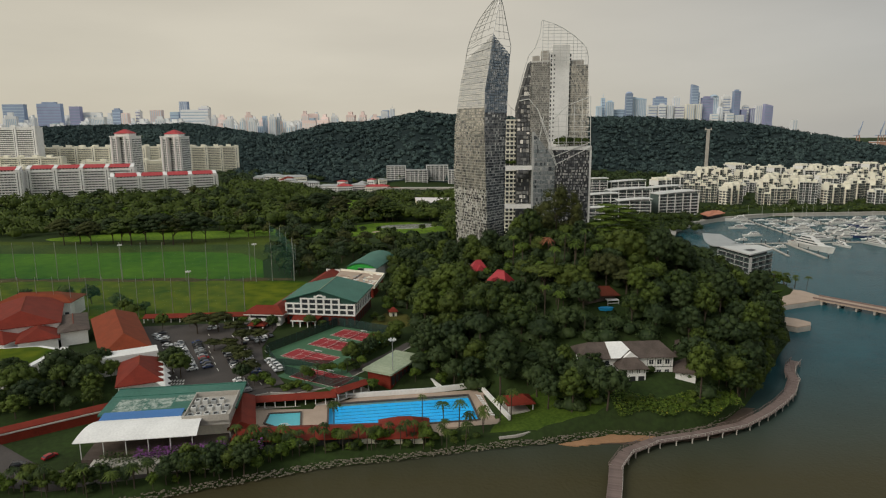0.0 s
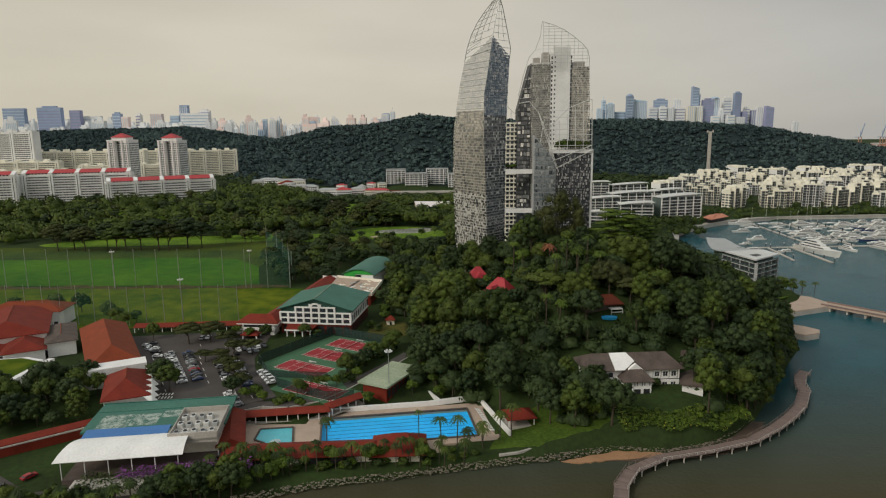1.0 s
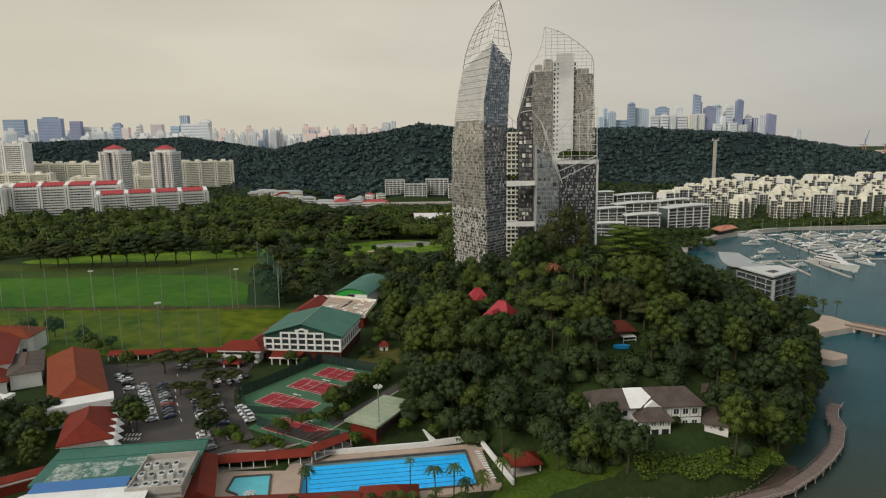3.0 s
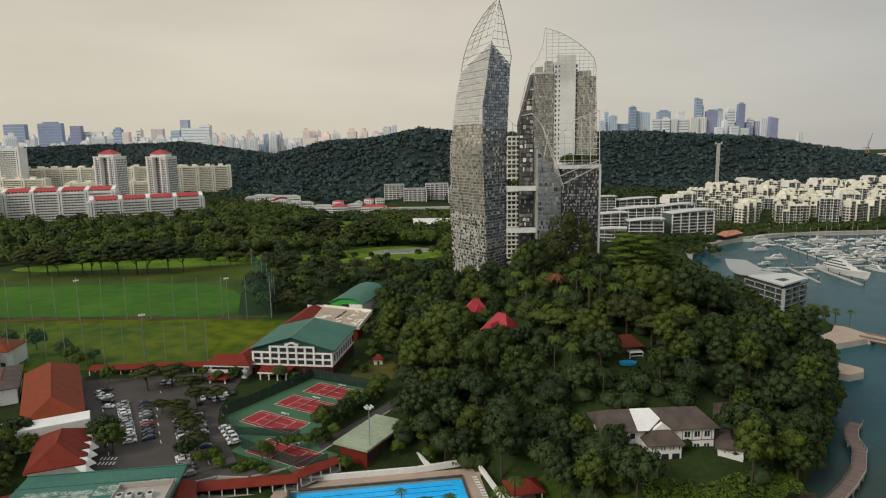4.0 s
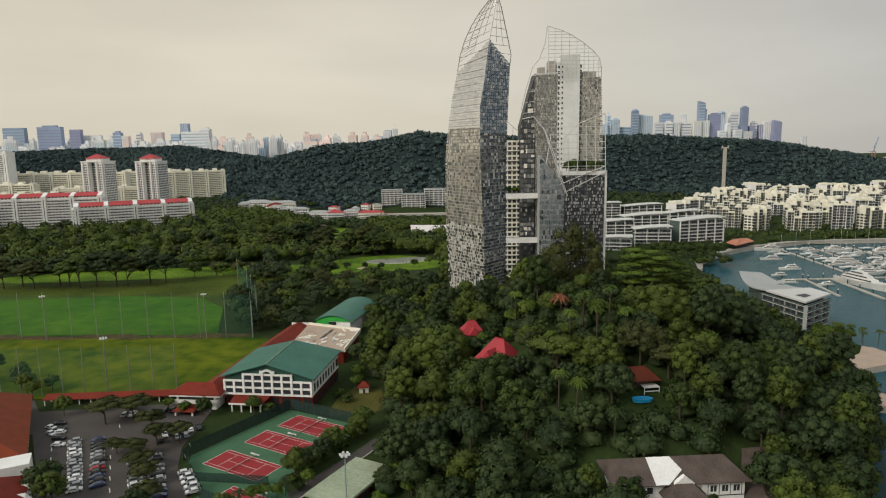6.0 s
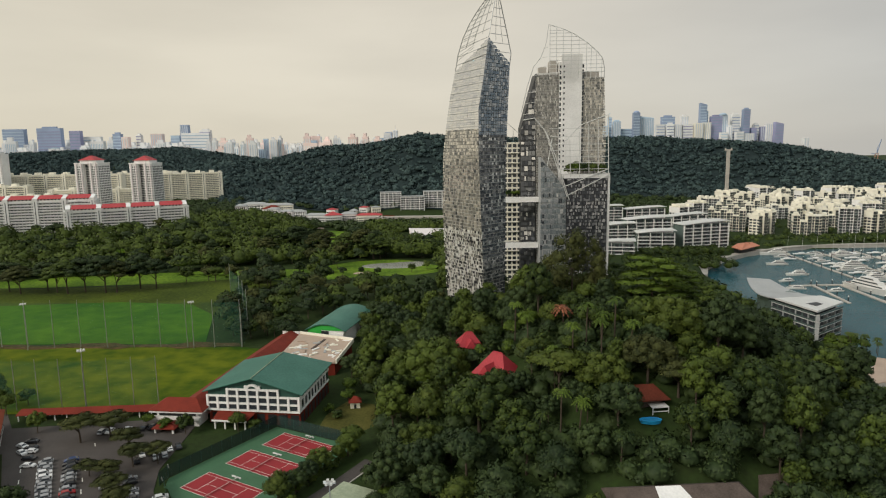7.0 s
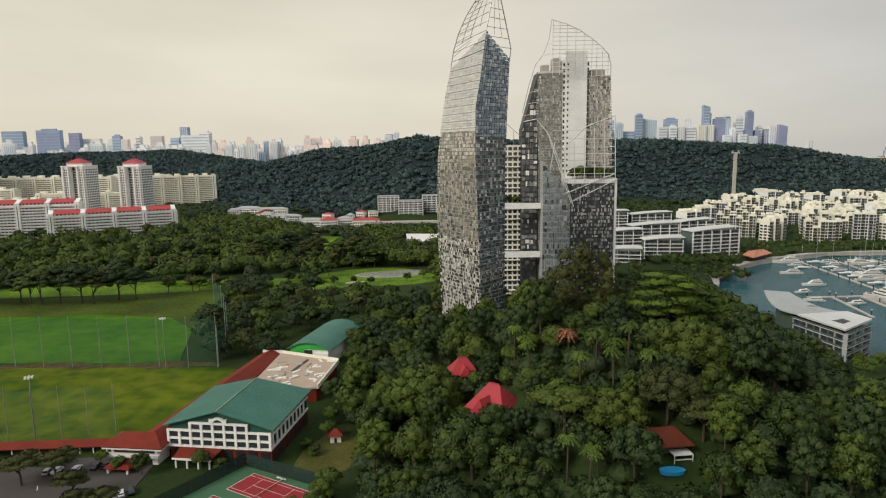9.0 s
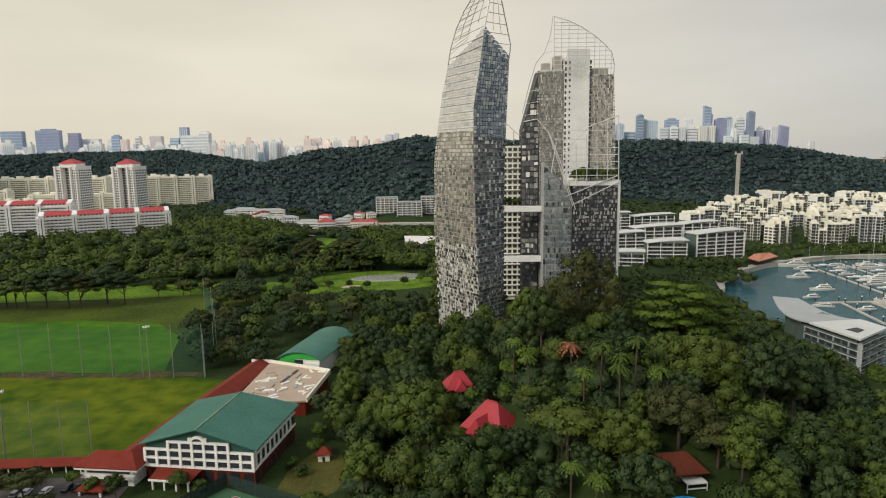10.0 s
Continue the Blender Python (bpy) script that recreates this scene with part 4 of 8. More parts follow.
for a, b in (((49, 535, 103), (51, 535, 116)), ((51, 535, 116), (60, 535, 108)), ((60, 535, 108), (68, 533, 114)), ((56, 535, 103), (56, 535, 111)), ((62, 535, 102), (62, 535, 110))):
    fr.bar(a, b, 0.22, 4)
part("crown_frame", fr, M["metal"], tower_d)
for z in (31, 62):
    br = thing("sky_bridge", "white enclosed bridge joining the towers high up", "bridge", (0, 0, z), 0, "sky bridges")
    part("deck", Mb().box(41.5, 513, 0, 71, 518, 3.2), M["white"], br)
    part("rail", Mb().box(41.5, 512.8, 4.0, 71, 512.9, 4.15).box(41.5, 512.8, 3.6, 71, 512.9, 3.7), M["metal"], br)
rtg = random.Random(51)
for k in range(9):
    plant("bush", 90 + 2.7 * k, rtg.uniform(507, 514), rtg.uniform(1.4, 2.2), z=80.6, rnd=rtg, group="roof garden shrubs")
for k in range(5):
    plant("bush", 50.5 + 2.6 * k, 534.5, rtg.uniform(0.8, 1.3), z=65.2, rnd=rtg, group="roof garden shrubs")
# ---- swimming pool terrace ----
PZ = -3.5


def local(ox, oy, turn):
    c, s = math.cos(radians(turn)), math.sin(radians(turn))
    return lambda x, y: (ox + x * c - y * s, oy + x * s + y * c)


pl = local(-15.9, 207.3, 8.6)
PT = 8.6
terrace = thing("pool_terrace", "pale pinkish paved pool terrace with a dark coping", "terrace", (-15.9, 207.3, PZ), PT, kind="structure")
pool_rect = (-26, -10.8, 26, 10.8)
kids = [(-46.5, 6.2), (-35.5, 5.8), (-34.8, -8.2), (-42.5, -8.8), (-44.2, -4.2), (-47.5, -1.5)]
dk = Mb()
for x0, y0, x1, y1 in ((-55, 10.8, 33, 15.2), (-55, -20, 12, -10.8), (12, -14.5, 33, -10.8), (26, -10.8, 31.5, 10.8), (-34.3, -10.8, -26, 10.8), (-55, -10.8, -48, 10.8), (-48, 6.6, -34.3, 10.8), (-48, -10.8, -34.3, -9.2)):
    dk.box(x0, y0, -2.2, x1, y1, 0.0)
part("paving", dk, M["deck"], terrace)
cp = Mb()
for a, b in zip([(-26, -10.8), (26, -10.8), (26, 10.8), (-26, 10.8)], [(26, -10.8), (26, 10.8), (-26, 10.8), (-26, -10.8)]):
    cp.bar((*a, 0.05), (*b, 0.05), 0.45, 4)
for a, b in zip(kids, kids[1:] + kids[:1]):
    cp.bar((*a, 0.05), (*b, 0.05), 0.4, 4)
part("coping", cp, M["roof_brown"], terrace, "dark brown pool edge tiles")
part("filling", Mb().prism([(-48, -9.2), (-34.3, -9.2), (-34.3, 6.6), (-48, 6.6)], -0.6, -0.06), M["deck"], terrace)
pool = thing("swimming_pool", "long bright blue swimming pool with dark lane lines", "pool", (-15.9, 207.3, PZ), PT)
part("basin", Mb().box(-26, -10.8, -1.8, 26, 10.8, -1.5), M["pool_tile"], pool)
for k in range(7):
    yy = -8.1 + k * 2.7
    part("lane_line", Mb().box(-23.5, yy - 0.16, -1.5, 23.5, yy + 0.16, -1.47), M["lane"], pool)
kp = thing("wading_pool", "small pale turquoise wading pool with a fountain", "pool", (-15.9, 207.3, PZ), PT)
part("basin", Mb().prism([(x * 0.985 - 0.6, y * 0.96) for x, y in kids], -0.06, -0.02), M["pool_pale"], kp)
fo = Mb()
for k in range(8):
    a = k * 0.785
    fo.add([(-40.5, -4.6, 0.8), (-40.5 + 1.6 * math.cos(a) - 0.4 * math.sin(a), -4.6 + 1.6 * math.sin(a) + 0.4 * math.cos(a), 0.55), (-40.5 + 2.0 * math.cos(a), -4.6 + 2.0 * math.sin(a), 0.3), (-40.5 + 1.6 * math.cos(a) + 0.4 * math.sin(a), -4.6 + 1.6 * math.sin(a) - 0.4 * math.cos(a), 0.55)], [(0, 1, 2, 3)])
fo.bar((-40.5, -4.6, -0.5), (-40.5, -4.6, 0.8), 0.15, 6)
part("fountain", fo, M["steel_white"], kp, "pale star-shaped fountain")


def pool_water(name, poly):
    m_ = bpy.data.materials.new(name)
    m_.use_nodes = True
    n_ = m_.node_tree.nodes
    p_ = n_["Principled BSDF"]
    p_.inputs["Base Color"].default_value = (0.55, 0.92, 1.0, 1)
    p_.inputs["Transmission Weight"].default_value, p_.inputs["IOR"].default_value, p_.inputs["Roughness"].default_value = 1.0, 1.08, 0.05
    ob = part("water_surface", Mb().add([(x, y, -0.12) for x, y in poly], [tuple(range(len(poly)))]), m_, pool)
    ob.visible_shadow = False


pool_water("pool_water", [(-26, -10.8), (26, -10.8), (26, 10.8), (-26, 10.8)])
# white wall round the north and east of the terrace
pw = thing("terrace_wall", "white rendered wall round the pool terrace", "wall", (-15.9, 207.3, PZ), PT, kind="structure")
for (ax, ay), (bx, by), h in (((-24, 15.6), (13, 15.6), 1.8), ((13, 15.6), (17, 15.8), 1.9), ((17, 15.8), (28, 17.2), 2.1), ((28, 17.2), (32, 15), 2.0), ((32, 15), (36, -13), 1.9), ((17, 15.8), (12.5, 29), 1.9)):
    d_ = Vector((bx - ax, by - ay, 0)).normalized()
    s_ = Vector((-d_.y, d_.x, 0)) * 0.35
    part("wall", Mb().prism([(ax - s_.x, ay - s_.y), (bx - s_.x, by - s_.y), (bx + s_.x, by + s_.y), (ax + s_.x, ay + s_.y)], 0, h), M["white"], pw)


def sun_lounger(x, y, turn):
    w = thing("sun_lounger", "white plastic sun lounger on the pool terrace", "lounger", (*pl(x, y), PZ), PT + turn, "pool loungers")
    part("bed", Mb().box(-0.35, -0.95, 0.28, 0.35, 0.45, 0.36), M["white"], w)
    part("backrest", Mb().sheet([(-0.35, 0.45, 0.36), (0.35, 0.45, 0.36), (0.35, 0.95, 0.8), (-0.35, 0.95, 0.8)], 0.07), M["white"], w)
    for lx in (-0.3, 0.3):
        for ly in (-0.85, 0.4):
            part("leg", Mb().box(lx - 0.04, ly - 0.04, 0, lx + 0.04, ly + 0.04, 0.28), M["white"], w)


for k in range(12):
    sun_lounger(29.5 + 0.13 * k, 9 - k * 1.55, 80)
for k in range(9):
    sun_lounger(-51 + k * 3.3, 13.6, 5)


def cabana(x0, y0, x1, y1, z, w, n, label):
    """An open red-roofed gallery between two places."""
    ln, tn = math.hypot(x1 - x0, y1 - y0), math.degrees(math.atan2(y1 - y0, x1 - x0))
    g = thing("covered_walkway", label, "walkway", (x0, y0, z), tn, "red-roofed walkways")
    part("roof", Mb().hip(0, -w / 2, ln, w / 2, 2.7, w * 0.26, 0.5, 0.6, 0.2), M["rooftile"], g, "red tiled roof")
    part("floor", Mb().box(-0.3, -w / 2 - 0.2, -0.4, ln + 0.3, w / 2 + 0.2, 0.06), M["concrete"], g)
    for k in range(n + 1):
        for s in (-1, 1):
            part("post", Mb().box(ln * k / n - 0.16, s * (w / 2 - 0.3) - 0.16, 0, ln * k / n + 0.16, s * (w / 2 - 0.3) + 0.16, 2.55), M["white"], g)
    return g


cabana(-73, 212, -41, 216.8, PZ + 0.2, 5.0, 9, "long gallery with a red tiled roof beside the pools")
cabana(-41, 216.8, -31, 226, PZ + 1.2, 4.4, 4, "rising covered way with a red tiled roof")
cabana(-73.5, 211, -66.5, 187, PZ + 1.6, 8.0, 7, "covered way with a red tiled roof beside the changing rooms")
south = thing("changing_rooms", "low changing rooms under a long red tiled roof", "building", (-68, 185.5, PZ), 3.5)
part("wall", Mb().box(2, -4, -1, 47, 4, 2.6).box(47, -5, -1, 60, 5, 2.8), M["cream"], south)
part("roof", Mb().hip(0, -4.5, 48, 4.5, 2.6, 1.9, 0.8, 3), M["rooftile"], south, "red tiled hipped roof")
part("pavilion_roof", Mb().hip(46, -6.5, 62, 6.5, 2.9, 4.2, 0.6, 6.6), M["rooftile"], south, "red tiled pyramid roof")
part("opening", Mb().box(6, -4.15, -0.6, 20, -3.9, 1.9).box(24, -4.15, -0.6, 40, -3.9, 1.9), M["dark"], south)


def lamp_post(x, y, z, h):
    p_ = thing("floodlight_mast", "tall grey floodlight mast with a ring of lamps", "lamp", (x, y, z), 0, "floodlight masts")
    part("pole", Mb().bar((0, 0, 0), (0, 0, h), 0.22, 8, 0.13), M["metal"], p_)
    part("ring", Mb().turned([(0.9, h - 0.2), (1.1, h - 0.1), (1.1, h + 0.1), (0.9, h + 0.2)], 10), M["metal"], p_)
    for k in range(6):
        a = k * math.pi / 3
        part("lamp", Mb().box(1.2 * math.cos(a) - 0.3, 1.2 * math.sin(a) - 0.3, h - 0.1, 1.2 * math.cos(a) + 0.3, 1.2 * math.sin(a) + 0.3, h + 0.5), M["steel_white"], p_)


lamp_post(-20.6, 229, -2.5, 18.5)
gz = thing("gazebo", "open gazebo with a red hipped roof by the pool garden", "gazebo", (25.5, 208.5, -2.6), 10)
part("roof", Mb().hip(-4.6, -3.8, 4.6, 3.8, 3.0, 2.2, 0.6, 3.8), M["rooftile"], gz, "red hipped roof")
for a, b in ((-4.4, -3.4), (4.4, -3.4), (-4.4, 3.4), (4.4, 3.4)):
    part("post", Mb().box(a - 0.15, b - 0.15, -0.6, a + 0.15, b + 0.15, 3), M["white"], gz)
part("floor", Mb().box(-4.8, -3.8, -0.8, 4.8, 3.8, 0.1), M["concrete"], gz)

# ---- tennis courts ----
def alpha_mat(name, col, a):
    m_ = bpy.data.materials.new(name)
    m_.use_nodes = True
    p_ = m_.node_tree.nodes["Principled BSDF"]
    p_.inputs["Base Color"].default_value, p_.inputs["Roughness"].default_value, p_.inputs["Alpha"].default_value = (*col, 1), 0.9, a
    return m_


M["net_dark"] = alpha_mat("net_dark", (0.02, 0.02, 0.02), 0.3)
solid("court_pad", Mb().prism([(-76, 259), (-76.6, 262.5), (-52.9, 299.1), (-25.5, 284.9), (-24, 280), (-43, 246), (-33.5, 226), (-43, 224), (-63, 237), (-66, 243)], -1.0, -0.13), M["court_green"], "green painted hard ground round the tennis courts", "court", kind="structure")
courts = [(-41.2, 283.5), (-49.3, 270.6), (-57.9, 255.6), (-48.8, 232.0)]
CT = -29.6
for k, (cx, cy) in enumerate(courts):
    c = thing("tennis_court", "red hard tennis court with white lines on a green surround", "court", (cx, cy, -0.12), CT, "tennis courts")
    part("surround", Mb().box(-16.5, -7.5, -0.9, 16.5, 7.5, 0.0), M["court_green"], c, "green painted surround")
    part("playing_surface", Mb().box(-11.885, -5.485, 0, 11.885, 5.485, 0.02), M["court_red"], c)
    for x0, y0, x1, y1 in ((-11.9, -5.5, 11.9, -5.35), (-11.9, 5.35, 11.9, 5.5), (-11.9, -5.5, -11.72, 5.5), (11.72, -5.5, 11.9, 5.5), (-11.9, -4.18, 11.9, -4.08), (-11.9, 4.08, 11.9, 4.18), (-6.45, -4.1, -6.33, 4.1), (6.33, -4.1, 6.45, 4.1), (-6.4, -0.05, 6.4, 0.05)):
        part("line", Mb().box(x0, y0, 0.02, x1, y1, 0.035), M["line"], c)
    part("net", Mb().add([(0, -6.2, 0.05), (0, 6.2, 0.05), (0, 6.2, 0.9), (0, -6.2, 0.9)], [(0, 1, 2, 3)]), M["net_dark"], c)
    part("net_band", Mb().box(-0.03, -6.2, 0.9, 0.03, 6.2, 0.98), M["line"], c)
    for s in (-6.3, 6.3):
        part("post", Mb().bar((0, s, -0.05), (0, s, 1.1), 0.06, 6), M["green_dark"], c)
    for s in (-1, 1):
        part("bench", Mb().box(-2.2 + s, 6.6, 0.3, -0.6 + s, 7.1, 0.45).box(-2.1 + s, 6.65, 0, -2.0 + s, 7.05, 0.3).box(-0.8 + s, 6.65, 0, -0.7 + s, 7.05, 0.3), M["white"], c)


M["mesh_dark"] = alpha_mat("mesh_dark", (0.012, 0.035, 0.03), 0.8)
M["net_thin"] = alpha_mat("net_thin", (0.02, 0.13, 0.09), 0.16)
M["net_thick"] = alpha_mat("net_thick", (0.015, 0.085, 0.06), 0.36)
M["net_mid"] = alpha_mat("net_mid", (0.015, 0.10, 0.07), 0.22)


def fence(points, z, h, material, label, step=3.0, name="mesh_fence", post_mat="green_dark", post_r=0.05):
    f_ = thing(name, label, "fence", (*points[0], z))
    ox, oy = points[0]
    for (ax, ay), (bx, by) in zip(points, points[1:]):
        ln = math.hypot(bx - ax, by - ay)
        u = ((bx - ax) / ln, (by - ay) / ln)
        n_ = max(1, round(ln / step))
        for k in range(n_):
            a, b = ln * k / n_, ln * (k + 1) / n_
            pa, pb = (ax - ox + u[0] * a, ay - oy + u[1] * a), (ax - ox + u[0] * b, ay - oy + u[1] * b)
            part("screen", Mb().add([(*pa, 0.05), (*pb, 0.05), (*pb, h), (*pa, h)], [(0, 1, 2, 3)]), M[material], f_)
            part("post", Mb().bar((*pa, -0.5), (*pa, h + 0.1), post_r, 5), M[post_mat], f_)
    return f_


fence([(-77.5, 258), (-76.9, 262.8), (-52.9, 299.6), (-25.2, 285.3), (-23, 280)], -0.2, 4.2, "mesh_dark", "dark green screened fence round the tennis courts", 4)
fence([(-66.5, 242), (-64, 236), (-43, 222.5), (-33, 224)], -0.2, 3.6, "mesh_dark", "green screened fence round the lower court", 4)
fence([(-76, 258), (-70, 246), (-46, 243)], -0.2, 3.0, "mesh_dark", "green screened fence beside the parked cars", 4)

# pavilion with a flat pale green roof
pv = thing("club_pavilion", "low red-walled pavilion with a flat pale green roof", "building", (-21.1, 238.7, -2.4), 62)
part("wall", Mb().box(-10.5, -5.2, -2, 10.5, 5.2, 5.4), M["rooftile"], pv, "dull red wall")
part("roof", Mb().box(-12.2, -6.6, 5.4, 12.2, 6.6, 6.1), M["roof_palegreen"], pv, "flat pale green roof")
for k in range(7):
    part("opening", Mb().box(-9.8 + k * 2.9, -5.35, 0.6, -7.6 + k * 2.9, -5.1, 3.8), M["dark"], pv)
for k in range(9):
    part("roof_seam", Mb().box(-12 + k * 3, -6.6, 6.1, -11.9 + k * 3, 6.6, 6.17), M["roof_palegreen"], pv)

# ---- sports hall with a green roof ----
hall = thing("sports_hall", "white-gridded sports hall with a green metal roof", "building", (-61.8, 301.6, -0.6), -7.4)
hall.scale.z = 0.93
HW, HD = 17.4, 34.0
part("wall", Mb().box(-HW, 0.6, -1.0, HW, HD, 6.0), M["rooftile"], hall, "dull red base wall")
part("upper_wall", Mb().box(-HW, 0.3, 6.0, HW, HD, 13.6), M["green_dark"], hall, "dark green upper wall")
part("gable", Mb().add([(-HW, 0.28, 13.4), (HW, 0.28, 13.4), (0, 0.28, 19.2), (-HW, 0.7, 13.4), (HW, 0.7, 13.4), (0, 0.7, 19.2)], [(0, 1, 2), (3, 5, 4), (0, 2, 5, 3), (1, 4, 5, 2), (0, 3, 4, 1)]), M["green_dark"], hall, "dark green gable")
for s in (-1, 1):
    part("roof", Mb().sheet([(s * 19, -1.0, 13.7), (0, -1.0, 19.6), (0, HD - 3.5, 19.6), (s * 19, HD + 1, 13.7)][::s], 0.35), M["roof_green"], hall, "green metal roof slope")
part("roof_end", Mb().sheet([(19, HD + 1, 13.7), (0, HD - 3.5, 19.6), (-19, HD + 1, 13.7)], 0.3), M["roof_green"], hall)
part("ridge", Mb().bar((0, -1.0, 19.68), (0, HD - 3.5, 19.68), 0.22, 5), M["roof_palegreen"], hall)
for k in range(13):
    for s in (-1, 1):
        yy = 1.4 + k * 2.4
        part("roof_seam", Mb().add([(s * 0.3, yy, 19.58), (s * 18.8, yy, 13.83), (s * 18.8, yy + 0.14, 13.83), (s * 0.3, yy + 0.14, 19.58)], [(0, 1, 2, 3)]), M["roof_green"], hall)
cols, cw = 9, 2 * HW / 9
for r_, (z0, c0, c1) in enumerate(((6.3, 0, 9), (9.1, 0, 9), (11.9, 2, 7))):
    for c in range(c0, c1):
        x0 = -HW + c * cw
        win = part("window", Mb().box(x0 + 0.55, -0.05, z0 + 0.45, x0 + cw - 0.55, 0.32, z0 + 2.35), M["glass_dark"], hall)
        part("frame", Mb().box(x0 + cw / 2 - 0.06, -0.1, z0 + 0.45, x0 + cw / 2 + 0.06, -0.04, z0 + 2.35), M["dark"], win)
        part("frame", Mb().box(x0 + 0.55, -0.1, z0 + 1.36, x0 + cw - 0.55, -0.04, z0 + 1.46), M["dark"], win)
for c in range(cols + 1):
    x0 = -HW + c * cw
    zt = 14.9 if 2 <= c <= 7 else 12.1
    part("pilaster", Mb().box(x0 - 0.42, -0.45, 5.8, x0 + 0.42, 0.35, zt), M["white"], hall, "white grid post")
for z0, c0, c1 in ((5.8, 0, 9), (8.6, 0, 9), (11.5, 0, 9), (14.3, 2, 7)):
    part("grid_beam", Mb().box(-HW + c0 * cw - 0.42, -0.4, z0, -HW + c1 * cw + 0.42, 0.33, z0 + 0.7), M["white"], hall, "white grid beam")
arch = Mb()
for k in range(12):
    a0, a1 = math.pi * k / 12, math.pi * (k + 1) / 12
    arch.add([(r * math.cos(a), y, 15 + r * 0.75 * math.sin(a)) for y in (-0.45, 0.3) for r, a in ((2.6, a0), (2.6, a1), (1.6, a1), (1.6, a0))], [(0, 1, 2, 3), (7, 6, 5, 4), (0, 4, 5, 1), (2, 6, 7, 3)])
arch.box(-3.0, -0.42, 15.0, -2.2, 0.3, 16.3).box(2.2, -0.42, 15.0, 3.0, 0.3, 16.3)
part("arch", arch, M["white"], hall, "white arched pediment")
for k in range(9):
    part("side_window", Mb().box(HW - 0.02, 2.2 + k * 3.5, 7.4, HW + 0.14, 4.6 + k * 3.5, 10.0), M["glass_dark"], hall)
    part("side_beam", Mb().box(HW, 1.2 + k * 3.5, 5.9, HW + 0.45, 1.9 + k * 3.5, 12.4), M["white"], hall)
for z0 in (5.9, 10.6):
    part("side_beam", Mb().box(HW, 0.4, z0, HW + 0.4, HD, z0 + 0.7), M["white"], hall)
for k in range(8):
    part("opening", Mb().box(-HW + 1.2 + k * 4.3, 0.45, 0.3, -HW + 4.2 + k * 4.3, 0.62, 4.6), M["dark"], hall)
    part("side_opening", Mb().box(HW - 0.02, 1.6 + k * 4.0, 0.3, HW + 0.06, 4.4 + k * 4.0, 4.6), M["dark"], hall)
part("lean_to_roof", Mb().sheet([(-13.6, -5.2, 4.0), (-0.6, -5.2, 4.0), (1.2, 0.6, 5.8), (-13.6, 0.6, 5.8)], 0.3), M["rooftile"], hall, "red tiled lean-to roof")
part("fascia", Mb().box(-13.7, -5.35, 3.5, -0.5, -5.05, 4.15), M["white"], hall, "white eaves board")
for k in range(4):
    part("post", Mb().box(-13 + k * 3.8, -4.9, -0.6, -12.5 + k * 3.8, -4.4, 3.9), M["white"], hall)

# entrance wing and the long red roof beside the hall
wing_ = thing("entrance_wing", "long white wing with a red tiled roof", "building", (-88.5, 305, -1.0), 80.5)
part("wall", Mb().box(2, -4.6, 0, 99, 4.6, 4.6), M["white"], wing_)
part("roof", Mb().sheet([(-1, -6.2, 4.6), (101, -6.2, 4.6), (101, 0, 7.4), (-1, 0, 7.4)], 0.3), M["rooftile"], wing_, "red tiled roof slope")
part("roof", Mb().sheet([(101, 6.2, 4.6), (-1, 6.2, 4.6), (-1, 0, 7.4), (101, 0, 7.4)], 0.3), M["rooftile"], wing_, "red tiled roof slope")
part("gable", Mb().prism([(99, -4.6), (99.4, -4.6), (99.4, 4.6), (99, 4.6)], 0, 7.0), M["white"], wing_)
por = thing("entrance_porch", "white two-storey porch with red hipped roofs", "porch", (-90.5, 302.5, -1.0), -6)
part("wall", Mb().box(-7, -1, 0, 9, 6, 6.6), M["white"], por)
part("roof", Mb().hip(-8.5, -2.5, 11, 8, 7.2, 3.0, 0.6, 5), M["rooftile"], por, "red tiled hipped roof")
part("fascia", Mb().box(-8.9, -2.9, 6.3, 11.4, 8, 7.0), M["white"], por)
part("balcony", Mb().box(-8, -2.6, 3.5, 10, -1, 4.5), M["white"], por)
part("upper_opening", Mb().box(-6, -1.15, 4.6, 8, -0.95, 6.1), M["dark"], por)
part("canopy_roof", Mb().hip(-4.5, -8.5, 3.5, -2.5, 2.9, 1.5, 0.4, 3), M["rooftile"], por, "small red canopy roof")
for a, b in ((-3.8, -8), (2.8, -8), (-3.8, -3), (2.8, -3)):
    part("post", Mb().box(a - 0.3, b - 0.3, 0, a + 0.3, b + 0.3, 2.8), M["white"], por)
part("opening", Mb().box(-5.5, -1.15, 0.4, -1, -0.9, 3.2).box(1, -1.15, 0.4, 7, -0.9, 3.2), M["dark"], por)

# bare concrete roof under repair, and the round-roofed hall behind
cr = thing("roof_slab", "bare concrete flat roof under repair with stacked boards", "roof", (-54.5, 374, -1))
slabp = [(-14, -24), (14, -21.5), (17, 11), (-12, 24)]
part("wall", Mb().prism([(x * 0.97, y * 0.97) for x, y in slabp], 0, 6.3), M["rooftile"], cr)
part("slab", Mb().prism(slabp, 6.3, 7.0), M["deck"], cr, "pinkish concrete slab")
part("parapet", Mb().prism([(14, -21.5), (14.6, -21.5), (17.6, 11), (17, 11)], 6.3, 8.2).prism([(-12, 24), (17, 11), (17, 11.7), (-12, 24.7)], 6.3, 8.2), M["cream"], cr)
part("trench", Mb().prism([(-1, -2), (0.1, -2.4), (3.4, 13), (2.3, 13.4)], 7.0, 7.3), M["roof_brown"], cr)
rq = random.Random(21)
